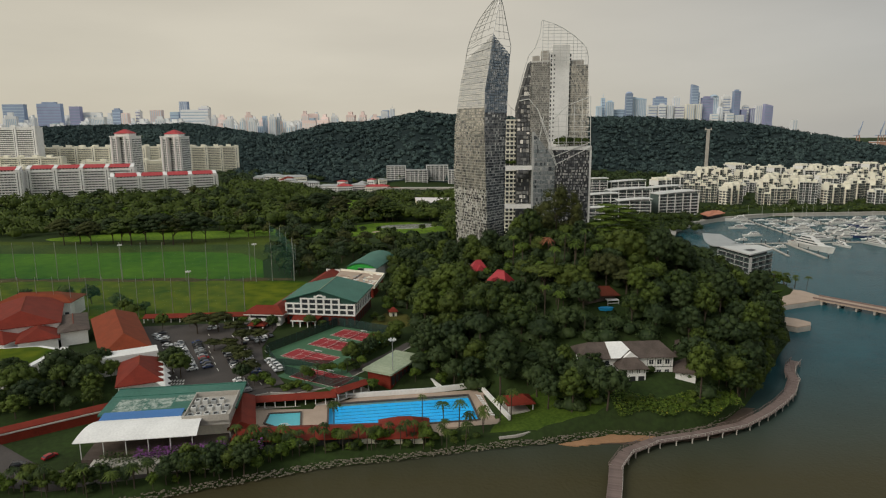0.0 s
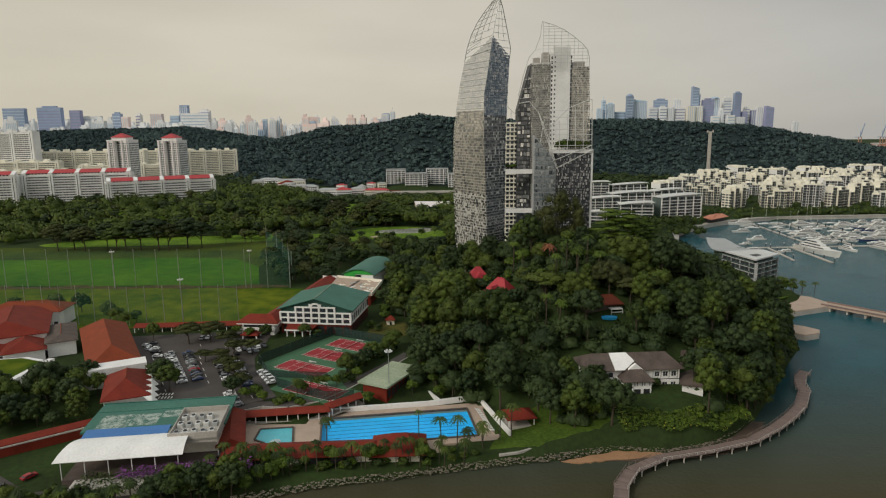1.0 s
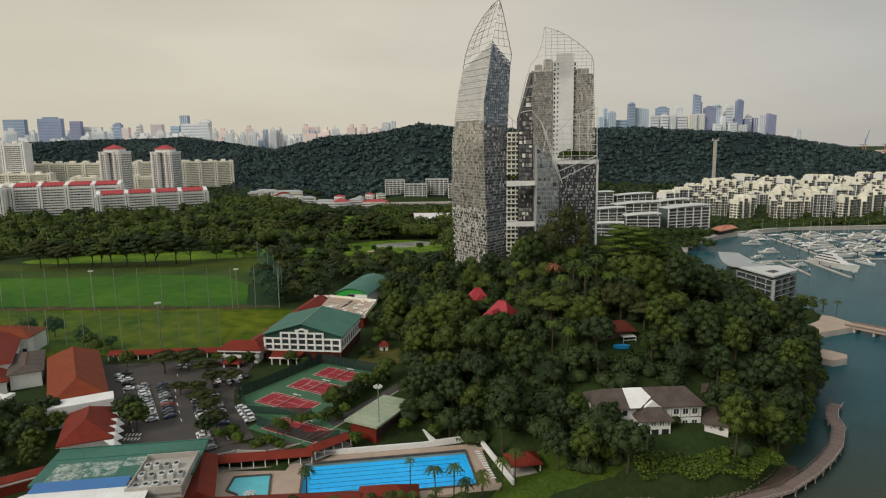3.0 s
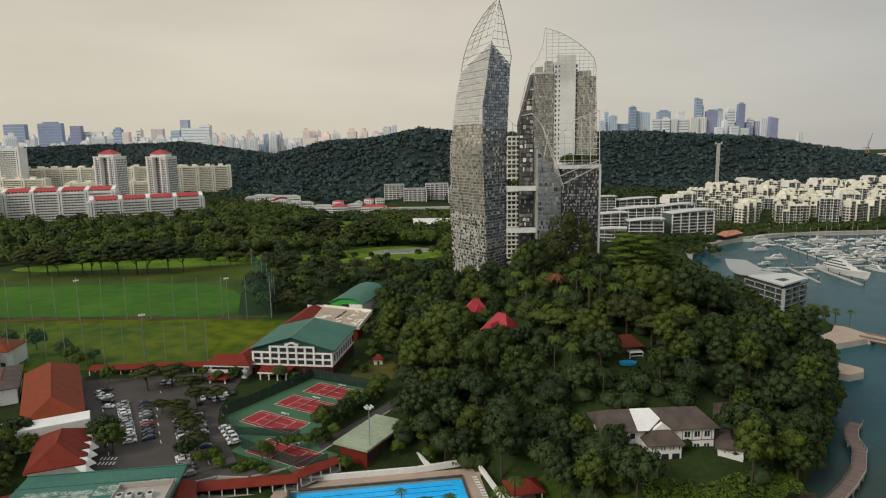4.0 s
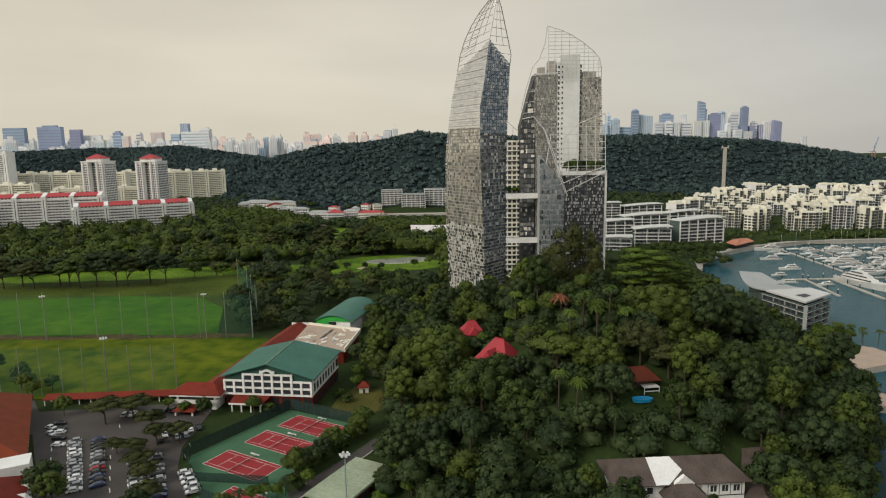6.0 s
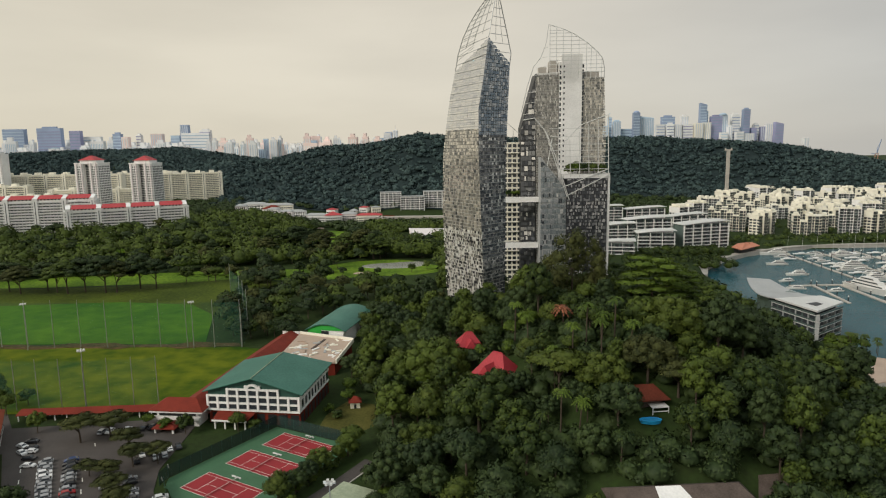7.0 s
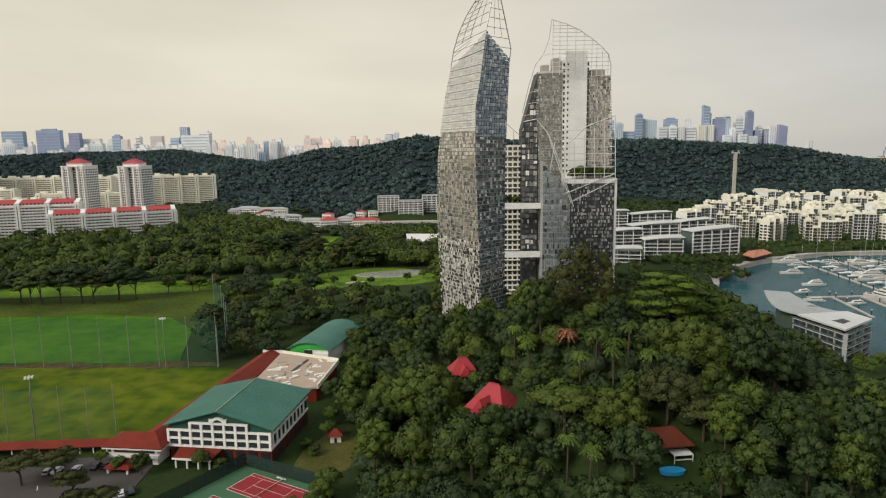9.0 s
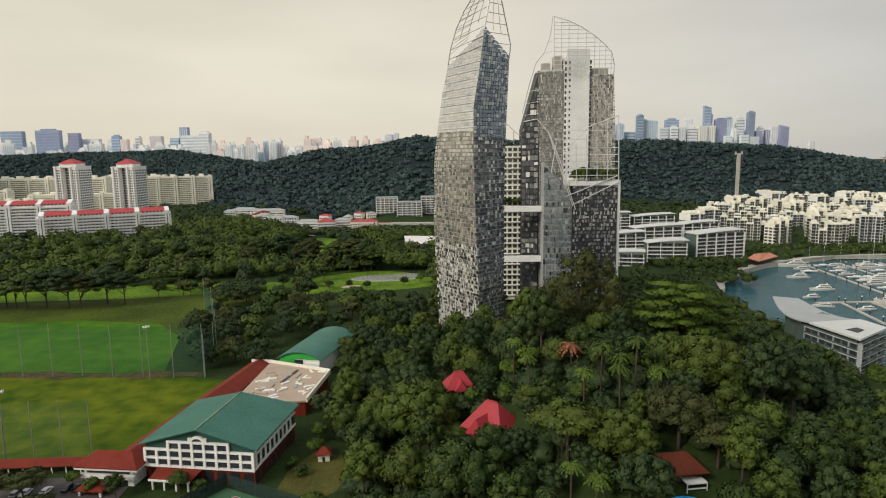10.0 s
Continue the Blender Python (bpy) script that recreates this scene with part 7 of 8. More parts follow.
def housing_tower(x, y, turn, w, d, z0, h):
    b = thing("housing_tower", "tall white housing tower with a red pyramid roof", "building", (x, y, z0), turn, "red-roofed housing towers")
    for k, (a, e, f0, f1, hh) in enumerate(((-w / 2, -w * 0.13, 0, d, h), (-w * 0.13, w * 0.13, 5.5, d - 2, h), (w * 0.13, w / 2, 0, d, h))):
        part("wall", Mb().box(a, f0, 0, e, f1, hh), M["white"], b)
        tagged(part("glazing", window_rows(a + 0.6, e - 0.6, f0, 3, hh - 1, 4, 2.9, 0.66, 0.54), M["window"], b), kind="stuff")
        led = Mb()
        for f in range(int((hh - 3) / 2.9)):
            led.box(a + 0.3, f0 - 1.2, 3 + f * 2.9, e - 0.3, f0, 3 + f * 2.9 + 0.8)
        tagged(part("balcony_band", led, M["white"], b), kind="stuff")
    for xx in (-w * 0.42, -w * 0.2, w * 0.2, w * 0.42):
        part("fin", Mb().box(xx - 0.7, -1.5, 0, xx + 0.7, 0, h + 0.8), M["pink_white"], b)
    # two dark strips put the shade of the middle recess into colour
    part("recess", Mb().box(-w * 0.13, 4.9, 3, -w * 0.05, 5.6, h - 1), M["window"], b, "dark strip painting the shade of the recess")
    part("recess", Mb().box(w * 0.05, 4.9, 3, w * 0.13, 5.6, h - 1), M["window"], b, "dark strip painting the shade of the recess")
    tagged(part("side_glazing", window_rows(-d + 1, -1, 0, 3, h - 1, 7, 2.9, 0.62, 0.6).mesh("side_glazing", M["window"]), None, b), kind="stuff").matrix_local = pose(w / 2, 0, 0, 0, 0, 90) @ pose(d, 0, 0)
    part("parapet", Mb().box(-w / 2 - 0.4, -0.6, h, w / 2 + 0.4, d + 0.4, h + 1.2), M["white"], b)
    part("top_storey", Mb().box(-w * 0.34, d * 0.15, h + 1.2, w * 0.34, d * 0.85, h + 4.4), M["white"], b)
    part("roof", Mb().hip(-w * 0.34, d * 0.12, w * 0.34, d * 0.88, h + 4.4, 5.4, 0.8, w * 0.27), M["hdb_red"], b, "red hipped roof cap")
    return b


housing_tower(-426, 864, -3, 29, 26, 8, 78)
housing_tower(-360, 864, -3, 28, 26, 10, 75)
housing_slab(-323, 750, 27, 118, 13, 28, "white", True, "long low white housing block with a red pitched roof")
housing_slab(-420, 750, 16, 116, 14, 37, "white", True, "white housing block with red pitched roofs")
housing_slab(-505, 712, 18, 70, 14, 40, "white", True, "white housing block with red pitched roofs")
for x, y, t, ln, h in ((-560, 1020, 4, 190, 52), (-640, 960, 6, 150, 40), (-470, 960, 10, 120, 34), (-560, 900, 8, 150, 30), (-392, 1080, 22, 105, 46), (-470, 1120, 12, 90, 44), (-520, 860, 10, 110, 22)):
    housing_slab(x, y, t, ln, 13, h, "cream", False, "beige slab housing block with long corridor balconies", 2.8, 0.36)
housing_slab(-640, 980, 0, 66, 16, 84, "white", False, "tall white slab housing block")
flyover = thing("flyover", "grey concrete flyover below the housing blocks", "bridge")
part("deck", Mb().prism([(-345, 705), (-268, 740), (-270, 752), (-350, 716)], 17, 18.5), M["concrete"], flyover)
for k in range(5):
    part("pier", Mb().box(-335 + k * 15, 712 + k * 7, 4, -333 + k * 15, 716 + k * 7, 17), M["concrete"], flyover)

# ---- low houses, a grey block of flats, a viaduct and a pale depot at the foot of the ridge ----
for k, (x, y, w, d, h, wall, roof) in enumerate(((-262, 985, 34, 12, 8, "white", "roof_grey"), (-226, 975, 40, 14, 9, "cream", "roof_grey"), (-196, 950, 26, 12, 7, "white", "roof_grey"), (-165, 930, 30, 12, 9, "white", "roof_grey"),
                                                (-140, 925, 22, 12, 12, "white", "hdb_red"), (-122, 940, 20, 12, 12, "pink_white", "roof_grey"), (-96, 940, 34, 14, 9, "cream", "hdb_red"), (-70, 930, 24, 10, 6, "cream", "rooftile"))):
    b = thing("town_house", ("white low house with a grey roof", "low house with a red roof")[roof in ("hdb_red", "rooftile")] + " below the ridge", "house", (x, y, ground_at(x, y) - 1), (k * 17) % 23 - 10, "low houses")
    part("wall", Mb().box(-w / 2, 0, 0, w / 2, d, h), M[wall], b)
    tagged(part("glazing", window_rows(-w / 2 + 0.5, w / 2 - 0.5, 0, 0.5, h, int(w / 3), 3.0), M["window"], b), kind="stuff")
    part("roof", Mb().hip(-w / 2, 0, w / 2, d, h, 2.6, 0.6), M[roof], b)
for x, y, w, h in ((-72, 1010, 30, 25), (-40, 995, 34, 21), (-8, 1010, 34, 27), (22, 1000, 26, 24)):
    b = thing("apartment_block", "grey and white low apartment block with deep balconies", "building", (x, y, ground_at(x, y) - 2), 3, "grey apartment blocks")
    part("wall", Mb().box(-w / 2, 1.5, 0, w / 2, 15, h), M["roof_grey"], b)
    tagged(part("glazing", window_rows(-w / 2 + 0.5, w / 2 - 0.5, 1.5, 1, h, int(w / 3.6), 3.2, 0.75, 0.62), M["window"], b), kind="stuff")
    sl = Mb()
    for f in range(int(h / 3.2) + 1):
        sl.box(-w / 2, 0, f * 3.2 + 0.7, w / 2, 1.5, f * 3.2 + 1.25)
    for c in range(6):
        xx = -w / 2 + c * (w - 0.8) / 5
        sl.box(xx, -0.1, 0, xx + 0.8, 1.5, h)
    tagged(part("balcony_band", sl, M["white"], b), kind="stuff")
    part("roof", Mb().box(-w / 2 - 0.3, 0, h, w / 2 + 0.3, 15.3, h + 0.8), M["roof_grey"], b)
rv = random.Random(58)
for k in range(16):
    x, y, w, d, h = rv.uniform(-285, -75), rv.uniform(925, 1000), rv.uniform(9, 17), rv.uniform(8, 12), rv.uniform(6, 10)
    red = rv.random() < 0.4
    b = thing("town_house", "low house with a red roof below the ridge" if red else "white low house with a grey roof below the ridge", "house", (x, y, ground_at(x, y) - 1), rv.uniform(-25, 25), "low houses")
    part("wall", Mb().box(-w / 2, 0, 0, w / 2, d, h), M[rv.choice(("white", "cream", "pink_white"))], b)
    tagged(part("glazing", window_rows(-w / 2 + 0.5, w / 2 - 0.5, 0, 0.5, h, int(w / 3), 3.0), M["window"], b), kind="stuff")
    part("roof", Mb().hip(-w / 2, 0, w / 2, d, h, rv.uniform(1.6, 3.2), 0.6), M[rv.choice(("hdb_red", "rooftile")) if red else "roof_grey"], b)
via = thing("viaduct", "pale concrete road viaduct crossing before the ridge", "bridge")
part("deck", Mb().box(-100, 925, 8, 60, 937, 10.5), M["concrete"], via)
for k in range(9):
    part("pier", Mb().box(-92 + 18 * k, 929, -2, -89.5 + 18 * k, 933, 8), M["concrete"], via)
depot = thing("depot", "pale flat-roofed depot building by the golf course", "building", (-36, 770, -1))
part("wall", Mb().prism([(6, 0), (40, 4), (46, 60), (0, 66)], 0, 6.5), M["beige"], depot)
part("roof", Mb().prism([(5.5, -0.5), (40.5, 3.5), (46.5, 60.5), (-0.5, 66.5)], 6.5, 7.2), M["pink_white"], depot)

# cable-car pylon on the ridge and a monorail-like bridge far left
pylon = thing("cable_car_pylon", "slim grey concrete cable-car pylon on the wooded ridge", "pylon", (468, 1150, 0))
part("shaft", Mb().prism([(-2.3, -2.0), (2.3, -2.0), (2.3, 2.0), (-2.3, 2.0)], -4, 88), M["concrete"], pylon)
part("crossarm", Mb().box(-6, -1.2, 88, 6, 1.2, 90).box(-5.6, -0.8, 90, -4, 0.8, 92.5).box(4, -0.8, 90, 5.6, 0.8, 92.5), M["concrete"], pylon)

# ---- white waterside flats ----
def condo_kind(w, d, floors, seed, wall):
    rnd = random.Random(seed)
    h = floors * 3.2
    b = thing("condominium_block", "cream-white stepped waterside flats with square balconies", "building", group="waterside flats")
    bays = max(2, int(w / 6.5))
    bw = w / bays
    wa, pa_, gl, sl, gb_ = Mb(), Mb(), Mb(), Mb(), Mb()
    for c in range(bays):
        hh = h - rnd.choice((0, 0, 3.2, 6.4))
        off = rnd.choice((0, 2.2, 4.4))
        x0 = -w / 2 + c * bw
        wa.box(x0, off, 0, x0 + bw, d, hh)
        pa_.box(x0 - 0.2, off - 0.3, hh, x0 + bw + 0.2, d + 0.2, hh + 0.6)
        for f in range(int(hh / 3.2)):
            z = f * 3.2
            gl.box(x0 + bw * 0.06, off - 0.12, z + 0.2, x0 + bw * 0.60, off + 0.1, z + 2.9)
            gl.box(x0 + bw * 0.67, off - 0.12, z + 0.35, x0 + bw * 0.96, off + 0.1, z + 2.85)
            sl.box(x0 + bw * 0.05, off - 1.5, z - 0.15, x0 + bw * 0.6, off, z + 0.15)
            gb_.box(x0 + bw * 0.05, off - 1.5, z + 0.15, x0 + bw * 0.6, off - 1.38, z + 1.1)
        if rnd.random() < 0.6:
            part("roof_room", Mb().box(x0 + bw * 0.2, off + 2, hh + 0.9, x0 + bw * 0.8, d - 2, hh + 3.2), M["cream"], b)
    tagged(part("wall", wa, M[wall], b), kind="stuff")
    tagged(part("balcony_glass", gb_, M["glass_green"], b), kind="stuff")
    tagged(part("parapet", pa_, M["cream"], b), kind="stuff")
    tagged(part("glazing", gl, M["window"], b), kind="stuff")
    tagged(part("balcony_band", sl, M[wall], b), kind="stuff")
    sg = Mb()
    for f in range(floors - 2):
        for k in range(3):
            sg.box(w / 2 - 0.1, d * (0.15 + 0.3 * k), f * 3.2 + 0.9, w / 2 + 0.12, d * (0.36 + 0.3 * k), f * 3.2 + 2.8)
            sg.box(-w / 2 - 0.12, d * (0.15 + 0.3 * k), f * 3.2 + 0.9, -w / 2 + 0.1, d * (0.36 + 0.3 * k), f * 3.2 + 2.8)
    tagged(part("side_glazing", sg, M["window"], b), kind="stuff")
    return b


condos = [condo_kind(w, d, f, 30 + k, wl_) for k, (w, d, f, wl_) in enumerate(((26, 16, 8, "cream"), (34, 16, 7, "cream"), (20, 18, 9, "white"), (40, 15, 8, "cream"), (30, 18, 6, "white")))]
first = {}
rc = random.Random(5)
spots = []
for row in range(9):
    y0 = 772 + row * 52
    x = 262 + row * 30 + rc.uniform(-8, 8)
    while x < 640 + row * 55:
        if not (row < 1 and x < 330):
            spots.append((x, y0 + rc.uniform(-9, 9) + 0.02 * (x - 300), rc.choice((-28, -20, 12, 20, 30))))
        x += rc.uniform(40, 50)
for k, (x, y, t) in enumerate(spots):
    c = condos[k % 5]
    m = pose(x, y, ground_at(x, y) - 1.2 if y < 1100 else -3.5, 0, 0, t)
    if k < 5:
        c.matrix_basis = m
    else:
        copy_thing(c, m)


# grey curved-roof flats nearer the bridge of land
def curved_flats(x, y, turn, w, d, floors):
    h = floors * 3.3
    b = thing("curved_roof_flats", "pale grey waterside flats with a sweeping curved metal roof", "building", (x, y, -3.5), turn, "curved-roof flats")
    part("wall", Mb().box(-w / 2, 1.8, 0, w / 2, d, h), M["glass_green"], b, "grey-green glazed wall")
    gl, sl = Mb(), Mb()
    n = int(w / 4.2)
    for f in range(floors):
        for c in range(n):
            a = -w / 2 + (c + 0.12) * w / n
            gl.box(a, 1.6, f * 3.3 + 0.4, a + w / n * 0.76, 1.9, f * 3.3 + 2.8)
        sl.box(-w / 2 - 0.5, 0, f * 3.3 - 0.2, w / 2 + 0.5, 1.8, f * 3.3 + 0.25)
        sl.box(-w / 2 - 0.5, 0, f * 3.3 + 0.95, w / 2 + 0.5, 0.1, f * 3.3 + 1.05)
    tagged(part("glazing", gl, M["window"], b), kind="stuff")
    tagged(part("balcony_band", sl, M["white"], b), kind="stuff")
    rf = Mb()
    pts = [(-w / 2 - 1.2 + (w + 2.4) * i / 10, h + 0.6 + 2.6 * math.sin(math.pi * (0.02 + 0.56 * i / 10))) for i in range(11)]
    rf.strip([((xa, -0.8, za), (xa, d + 0.8, za)) for xa, za in pts], 0.6)
    for c in range(int(w / 9) + 1):
        xx = -w / 2 + c * (w - 0.6) / int(w / 9)
        part("fin", Mb().box(xx, -0.2, 0, xx + 0.35, 1.9, h + 0.6), M["white"], b)
    part("roof", rf, M["roof_pale"], b, "curved pale metal roof")
    return b


for x, y, t, w, d, f in ((206, 684, -6, 34, 18, 6), (258, 696, 16, 50, 18, 8), (186, 745, 4, 40, 16, 6), (226, 770, 8, 50, 18, 7), (280, 800, 10, 40, 16, 7), (196, 842, -3, 40, 16, 9), (150, 838, 0, 44, 16, 9), (246, 850, 8, 48, 16, 8), (160, 668, -14, 40, 15, 4)):
    curved_flats(x, y, t, w, d, f)
orange = thing("pavilion", "waterside pavilion with a folded orange roof", "pavilion", (292, 694, -4))
part("roof", Mb().sheet([(-17, -14, 7.5), (-12, -24, 6.2), (16, 0, 6.4), (15, 14, 7.5), (2, 0, 9.5)], 0.6).sheet([(-17, -14, 7.5), (2, 0, 9.5), (15, 14, 7.5), (2, 16, 6.2)], 0.6), M["roof_orange"], orange, "folded orange roof sheets")
part("wall", Mb().prism([(-11, -15), (12, 2), (8, 10), (-12, -8)], 0, 6.4), M["window"], orange)

# ---- skyline: far housing towers and the business district ----
def city_tower(w, d, h, material, bands, top):
    b = thing("city_tower", "far skyline tower block with distance haze in its colours", "building", group="skyline towers")
    part("wall", Mb().box(-w / 2, 0, 0, w / 2, d, h), M[material], b)
    bn = Mb()
    n = int(w / 9)
    for c in range(n):
        a = -w / 2 + (c + 0.3) * w / n
        bn.box(a, -0.6, 8, a + w / n * 0.4, 0.2, h - 6)
    if bands:
        tagged(part("glazing", bn, M[bands], b), kind="stuff")
    if top == 1:
        part("roof_room", Mb().box(-w * 0.3, d * 0.2, h, w * 0.2, d * 0.8, h + 9), M[material], b)
    if top == 2:
        part("roof_room", Mb().prism([(-w / 2, 0), (w / 2, 0), (w / 2, d), (-w / 2, d)], h, [h + 6, h + 26, h + 26, h + 6]), M[material], b)
    return b


# wall and glazing tints carry the distance haze
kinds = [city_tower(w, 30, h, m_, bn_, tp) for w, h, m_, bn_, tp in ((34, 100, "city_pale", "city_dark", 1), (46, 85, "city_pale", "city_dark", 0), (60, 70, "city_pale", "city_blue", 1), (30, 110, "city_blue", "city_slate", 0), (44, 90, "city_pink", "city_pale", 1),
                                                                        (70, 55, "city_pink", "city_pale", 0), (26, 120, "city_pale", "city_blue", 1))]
rs = random.Random(11)
put = set()


def far_tower(k, px_x, top, dist=4100, wide=1.0):
    """A skyline tower by its bearing (tangent from the path's start) and the height of its top."""
    m = pose(px_x * dist, dist, -8, 0, 0, rs.uniform(-10, 10))
    c = kinds[k]
    base = (100, 85, 70, 110, 90, 55, 120)[k]
    ob = c if k not in put else copy_thing(c, m)
    put.add(k)
    ob.matrix_basis = m
    ob.scale = (wide, 1, (top + 8) / base)
    return ob


# the district of office towers, east: place, width, top, colour, trim and shape of the head
def office_tower(x, w, top, wall, trim, head, dist=4150):
    b = thing("office_tower", "far office tower of the business district, haze in its colours", "building", (x, dist + (x * 7.3) % 61, -8), 0, "office towers")
    h = top + 8
    part("wall", Mb().box(-w / 2, 0, 0, w / 2, 34, h), M[wall], b)
    rb_ = Mb()
    if trim in ("city_pale", "city_dark"):
        n = max(2, int(w / 11))
        for c in range(n):
            rb_.box(-w / 2 + (c + 0.3) * w / n, -1.5, 0, -w / 2 + (c + 0.7) * w / n, 0, h - 4)
    else:
        for f in range(int(h / 17)):
            rb_.box(-w / 2, -0.8, 9 + f * 17, w / 2, 0, 14 + f * 17)
    tagged(part("glazing", rb_, M[trim], b), kind="stuff")
    if head == 1:
        part("head", Mb().box(-w * 0.3, 8, h, w * 0.3, 26, h + 9), M[wall], b)
    elif head == 2:
        part("head", Mb().turned([(w * 0.5, h), (w * 0.42, h + 6), (w * 0.2, h + 11), (0.4, h + 12)], 10, 0, 17), M[wall], b)
    elif head == 3:
        part("head", Mb().prism([(-w / 2, 0), (w / 2, 0), (w / 2, 34), (-w / 2, 34)], h, [h + 14, h + 2, h + 2, h + 14]), M[wall], b)
    elif head == 4:
        part("mast", Mb().bar((0, 17, h), (0, 17, h + 26), 1.6), M[wall], b)


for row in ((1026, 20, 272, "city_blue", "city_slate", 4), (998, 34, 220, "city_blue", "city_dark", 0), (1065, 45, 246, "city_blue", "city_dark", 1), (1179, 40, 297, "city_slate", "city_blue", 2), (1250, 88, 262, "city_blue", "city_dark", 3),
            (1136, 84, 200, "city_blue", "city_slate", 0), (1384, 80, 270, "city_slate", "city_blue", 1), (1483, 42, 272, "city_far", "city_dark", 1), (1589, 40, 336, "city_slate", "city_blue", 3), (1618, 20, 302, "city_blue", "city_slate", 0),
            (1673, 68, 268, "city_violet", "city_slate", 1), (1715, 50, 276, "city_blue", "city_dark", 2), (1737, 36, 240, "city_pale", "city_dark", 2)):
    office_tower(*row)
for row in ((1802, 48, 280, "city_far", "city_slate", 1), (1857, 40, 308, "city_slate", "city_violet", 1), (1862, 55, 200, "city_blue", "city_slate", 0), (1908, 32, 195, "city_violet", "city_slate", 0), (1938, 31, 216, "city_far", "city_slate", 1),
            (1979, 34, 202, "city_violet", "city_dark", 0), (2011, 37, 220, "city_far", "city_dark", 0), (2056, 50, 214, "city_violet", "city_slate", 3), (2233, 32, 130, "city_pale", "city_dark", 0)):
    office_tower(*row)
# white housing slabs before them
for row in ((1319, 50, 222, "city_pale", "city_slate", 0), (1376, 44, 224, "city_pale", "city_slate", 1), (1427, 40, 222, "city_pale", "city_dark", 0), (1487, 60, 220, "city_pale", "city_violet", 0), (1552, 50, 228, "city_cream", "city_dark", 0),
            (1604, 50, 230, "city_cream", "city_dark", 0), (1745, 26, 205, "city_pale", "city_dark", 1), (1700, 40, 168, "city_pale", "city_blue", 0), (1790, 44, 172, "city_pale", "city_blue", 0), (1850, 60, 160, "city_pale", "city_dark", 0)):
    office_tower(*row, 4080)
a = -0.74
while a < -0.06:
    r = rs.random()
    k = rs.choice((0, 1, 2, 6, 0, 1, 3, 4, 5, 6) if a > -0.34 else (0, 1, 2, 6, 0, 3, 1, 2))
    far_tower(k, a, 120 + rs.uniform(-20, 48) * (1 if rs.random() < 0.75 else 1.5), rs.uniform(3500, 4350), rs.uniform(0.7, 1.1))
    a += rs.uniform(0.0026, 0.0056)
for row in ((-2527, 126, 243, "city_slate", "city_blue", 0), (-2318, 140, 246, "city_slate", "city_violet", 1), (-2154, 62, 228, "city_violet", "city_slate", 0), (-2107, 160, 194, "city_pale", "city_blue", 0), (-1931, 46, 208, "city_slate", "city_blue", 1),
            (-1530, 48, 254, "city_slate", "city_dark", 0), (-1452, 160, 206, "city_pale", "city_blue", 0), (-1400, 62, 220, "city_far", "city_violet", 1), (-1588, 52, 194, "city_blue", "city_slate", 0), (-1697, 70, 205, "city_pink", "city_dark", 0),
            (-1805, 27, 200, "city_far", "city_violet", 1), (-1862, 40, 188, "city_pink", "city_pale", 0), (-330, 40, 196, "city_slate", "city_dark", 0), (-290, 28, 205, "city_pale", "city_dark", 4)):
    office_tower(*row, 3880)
# the mass of smaller far blocks between them, too many to count
fb = Mb()
for k in range(420):
    q = rs.uniform(-0.75, -0.05) if k < 320 else rs.uniform(0.23, 0.50)
    d_ = rs.uniform(4300, 4700)
    w_, top = rs.uniform(14, 42), rs.uniform(85, 152) if k < 320 else rs.uniform(90, 200)
    fb.box(q * d_ - w_ / 2, d_, -8, q * d_ + w_ / 2, d_ + 24, top)
tagged(new("distant_blocks", fb.mesh("distant_blocks", M["city_far"])), "mass of far skyline housing blocks, paled by haze in their colour", "buildings", kind="stuff")
# low port sheds and cranes on the east shore
for k in range(16):
    q = 0.50 + 0.0155 * k
    d_ = 2600 + 90 * (k % 4)
    b = thing("port_shed", "far low reddish port shed and stacked boxes", "building", (q * d_, d_, -4), 0, "port sheds")
    part("wall", Mb().box(-34, 0, 0, 34, 30, 16 + 5 * (k % 3)), M["crane" if k % 2 else "city_pink"], b)
    part("roof", Mb().box(-35, -1, 16 + 5 * (k % 3), 35, 31, 18 + 5 * (k % 3)), M["city_pale"], b)
for q in (0.635, 0.668, 0.676, 0.69, 0.705):
    d_ = 2500
    b = thing("gantry_crane", "far quay crane with a raised boom", "crane", (q * d_, d_, -4), 20, "quay cranes")
    part("legs", Mb().bar((-9, 0, 0), (-7, 0, 60), 1.6).bar((9, 0, 0), (7, 0, 60), 1.6).bar((-7, 0, 42), (7, 0, 42), 1.4).bar((-7, 0, 60), (7, 0, 60), 1.6), M["crane"], b)
    part("boom", Mb().bar((0, 0, 60), (18, 0, 112), 1.6).bar((0, 0, 60), (-26, 0, 60), 1.4).bar((0, 0, 60), (0, 0, 82), 1.2).bar((0, 0, 82), (12, 0, 95), 0.6), M["city_slate"], b)
# ---- the wood on the hill ----
HILL = [(-14, 241), (-6, 262), (-14, 296), (-26, 335), (-32, 380), (-36, 430), (-30, 470), (40, 490), (120, 480), (160, 440), (165, 405), (163, 372), (162, 345), (160, 318), (155, 296), (146, 274),
        (137, 257), (126, 242), (113, 224), (101, 211), (88, 203), (60, 199), (44, 194), (36, 198), (33, 206), (34, 214), (22, 218), (16, 226), (6, 229), (-4, 232)]


def inside(x, y, poly):
    c = False
    for (ax, ay), (bx, by) in zip(poly, poly[1:] + poly[:1]):
        if (ay > y) != (by > y) and x < (bx - ax) * (y - ay) / (by - ay) + ax:
            c = not c
    return c


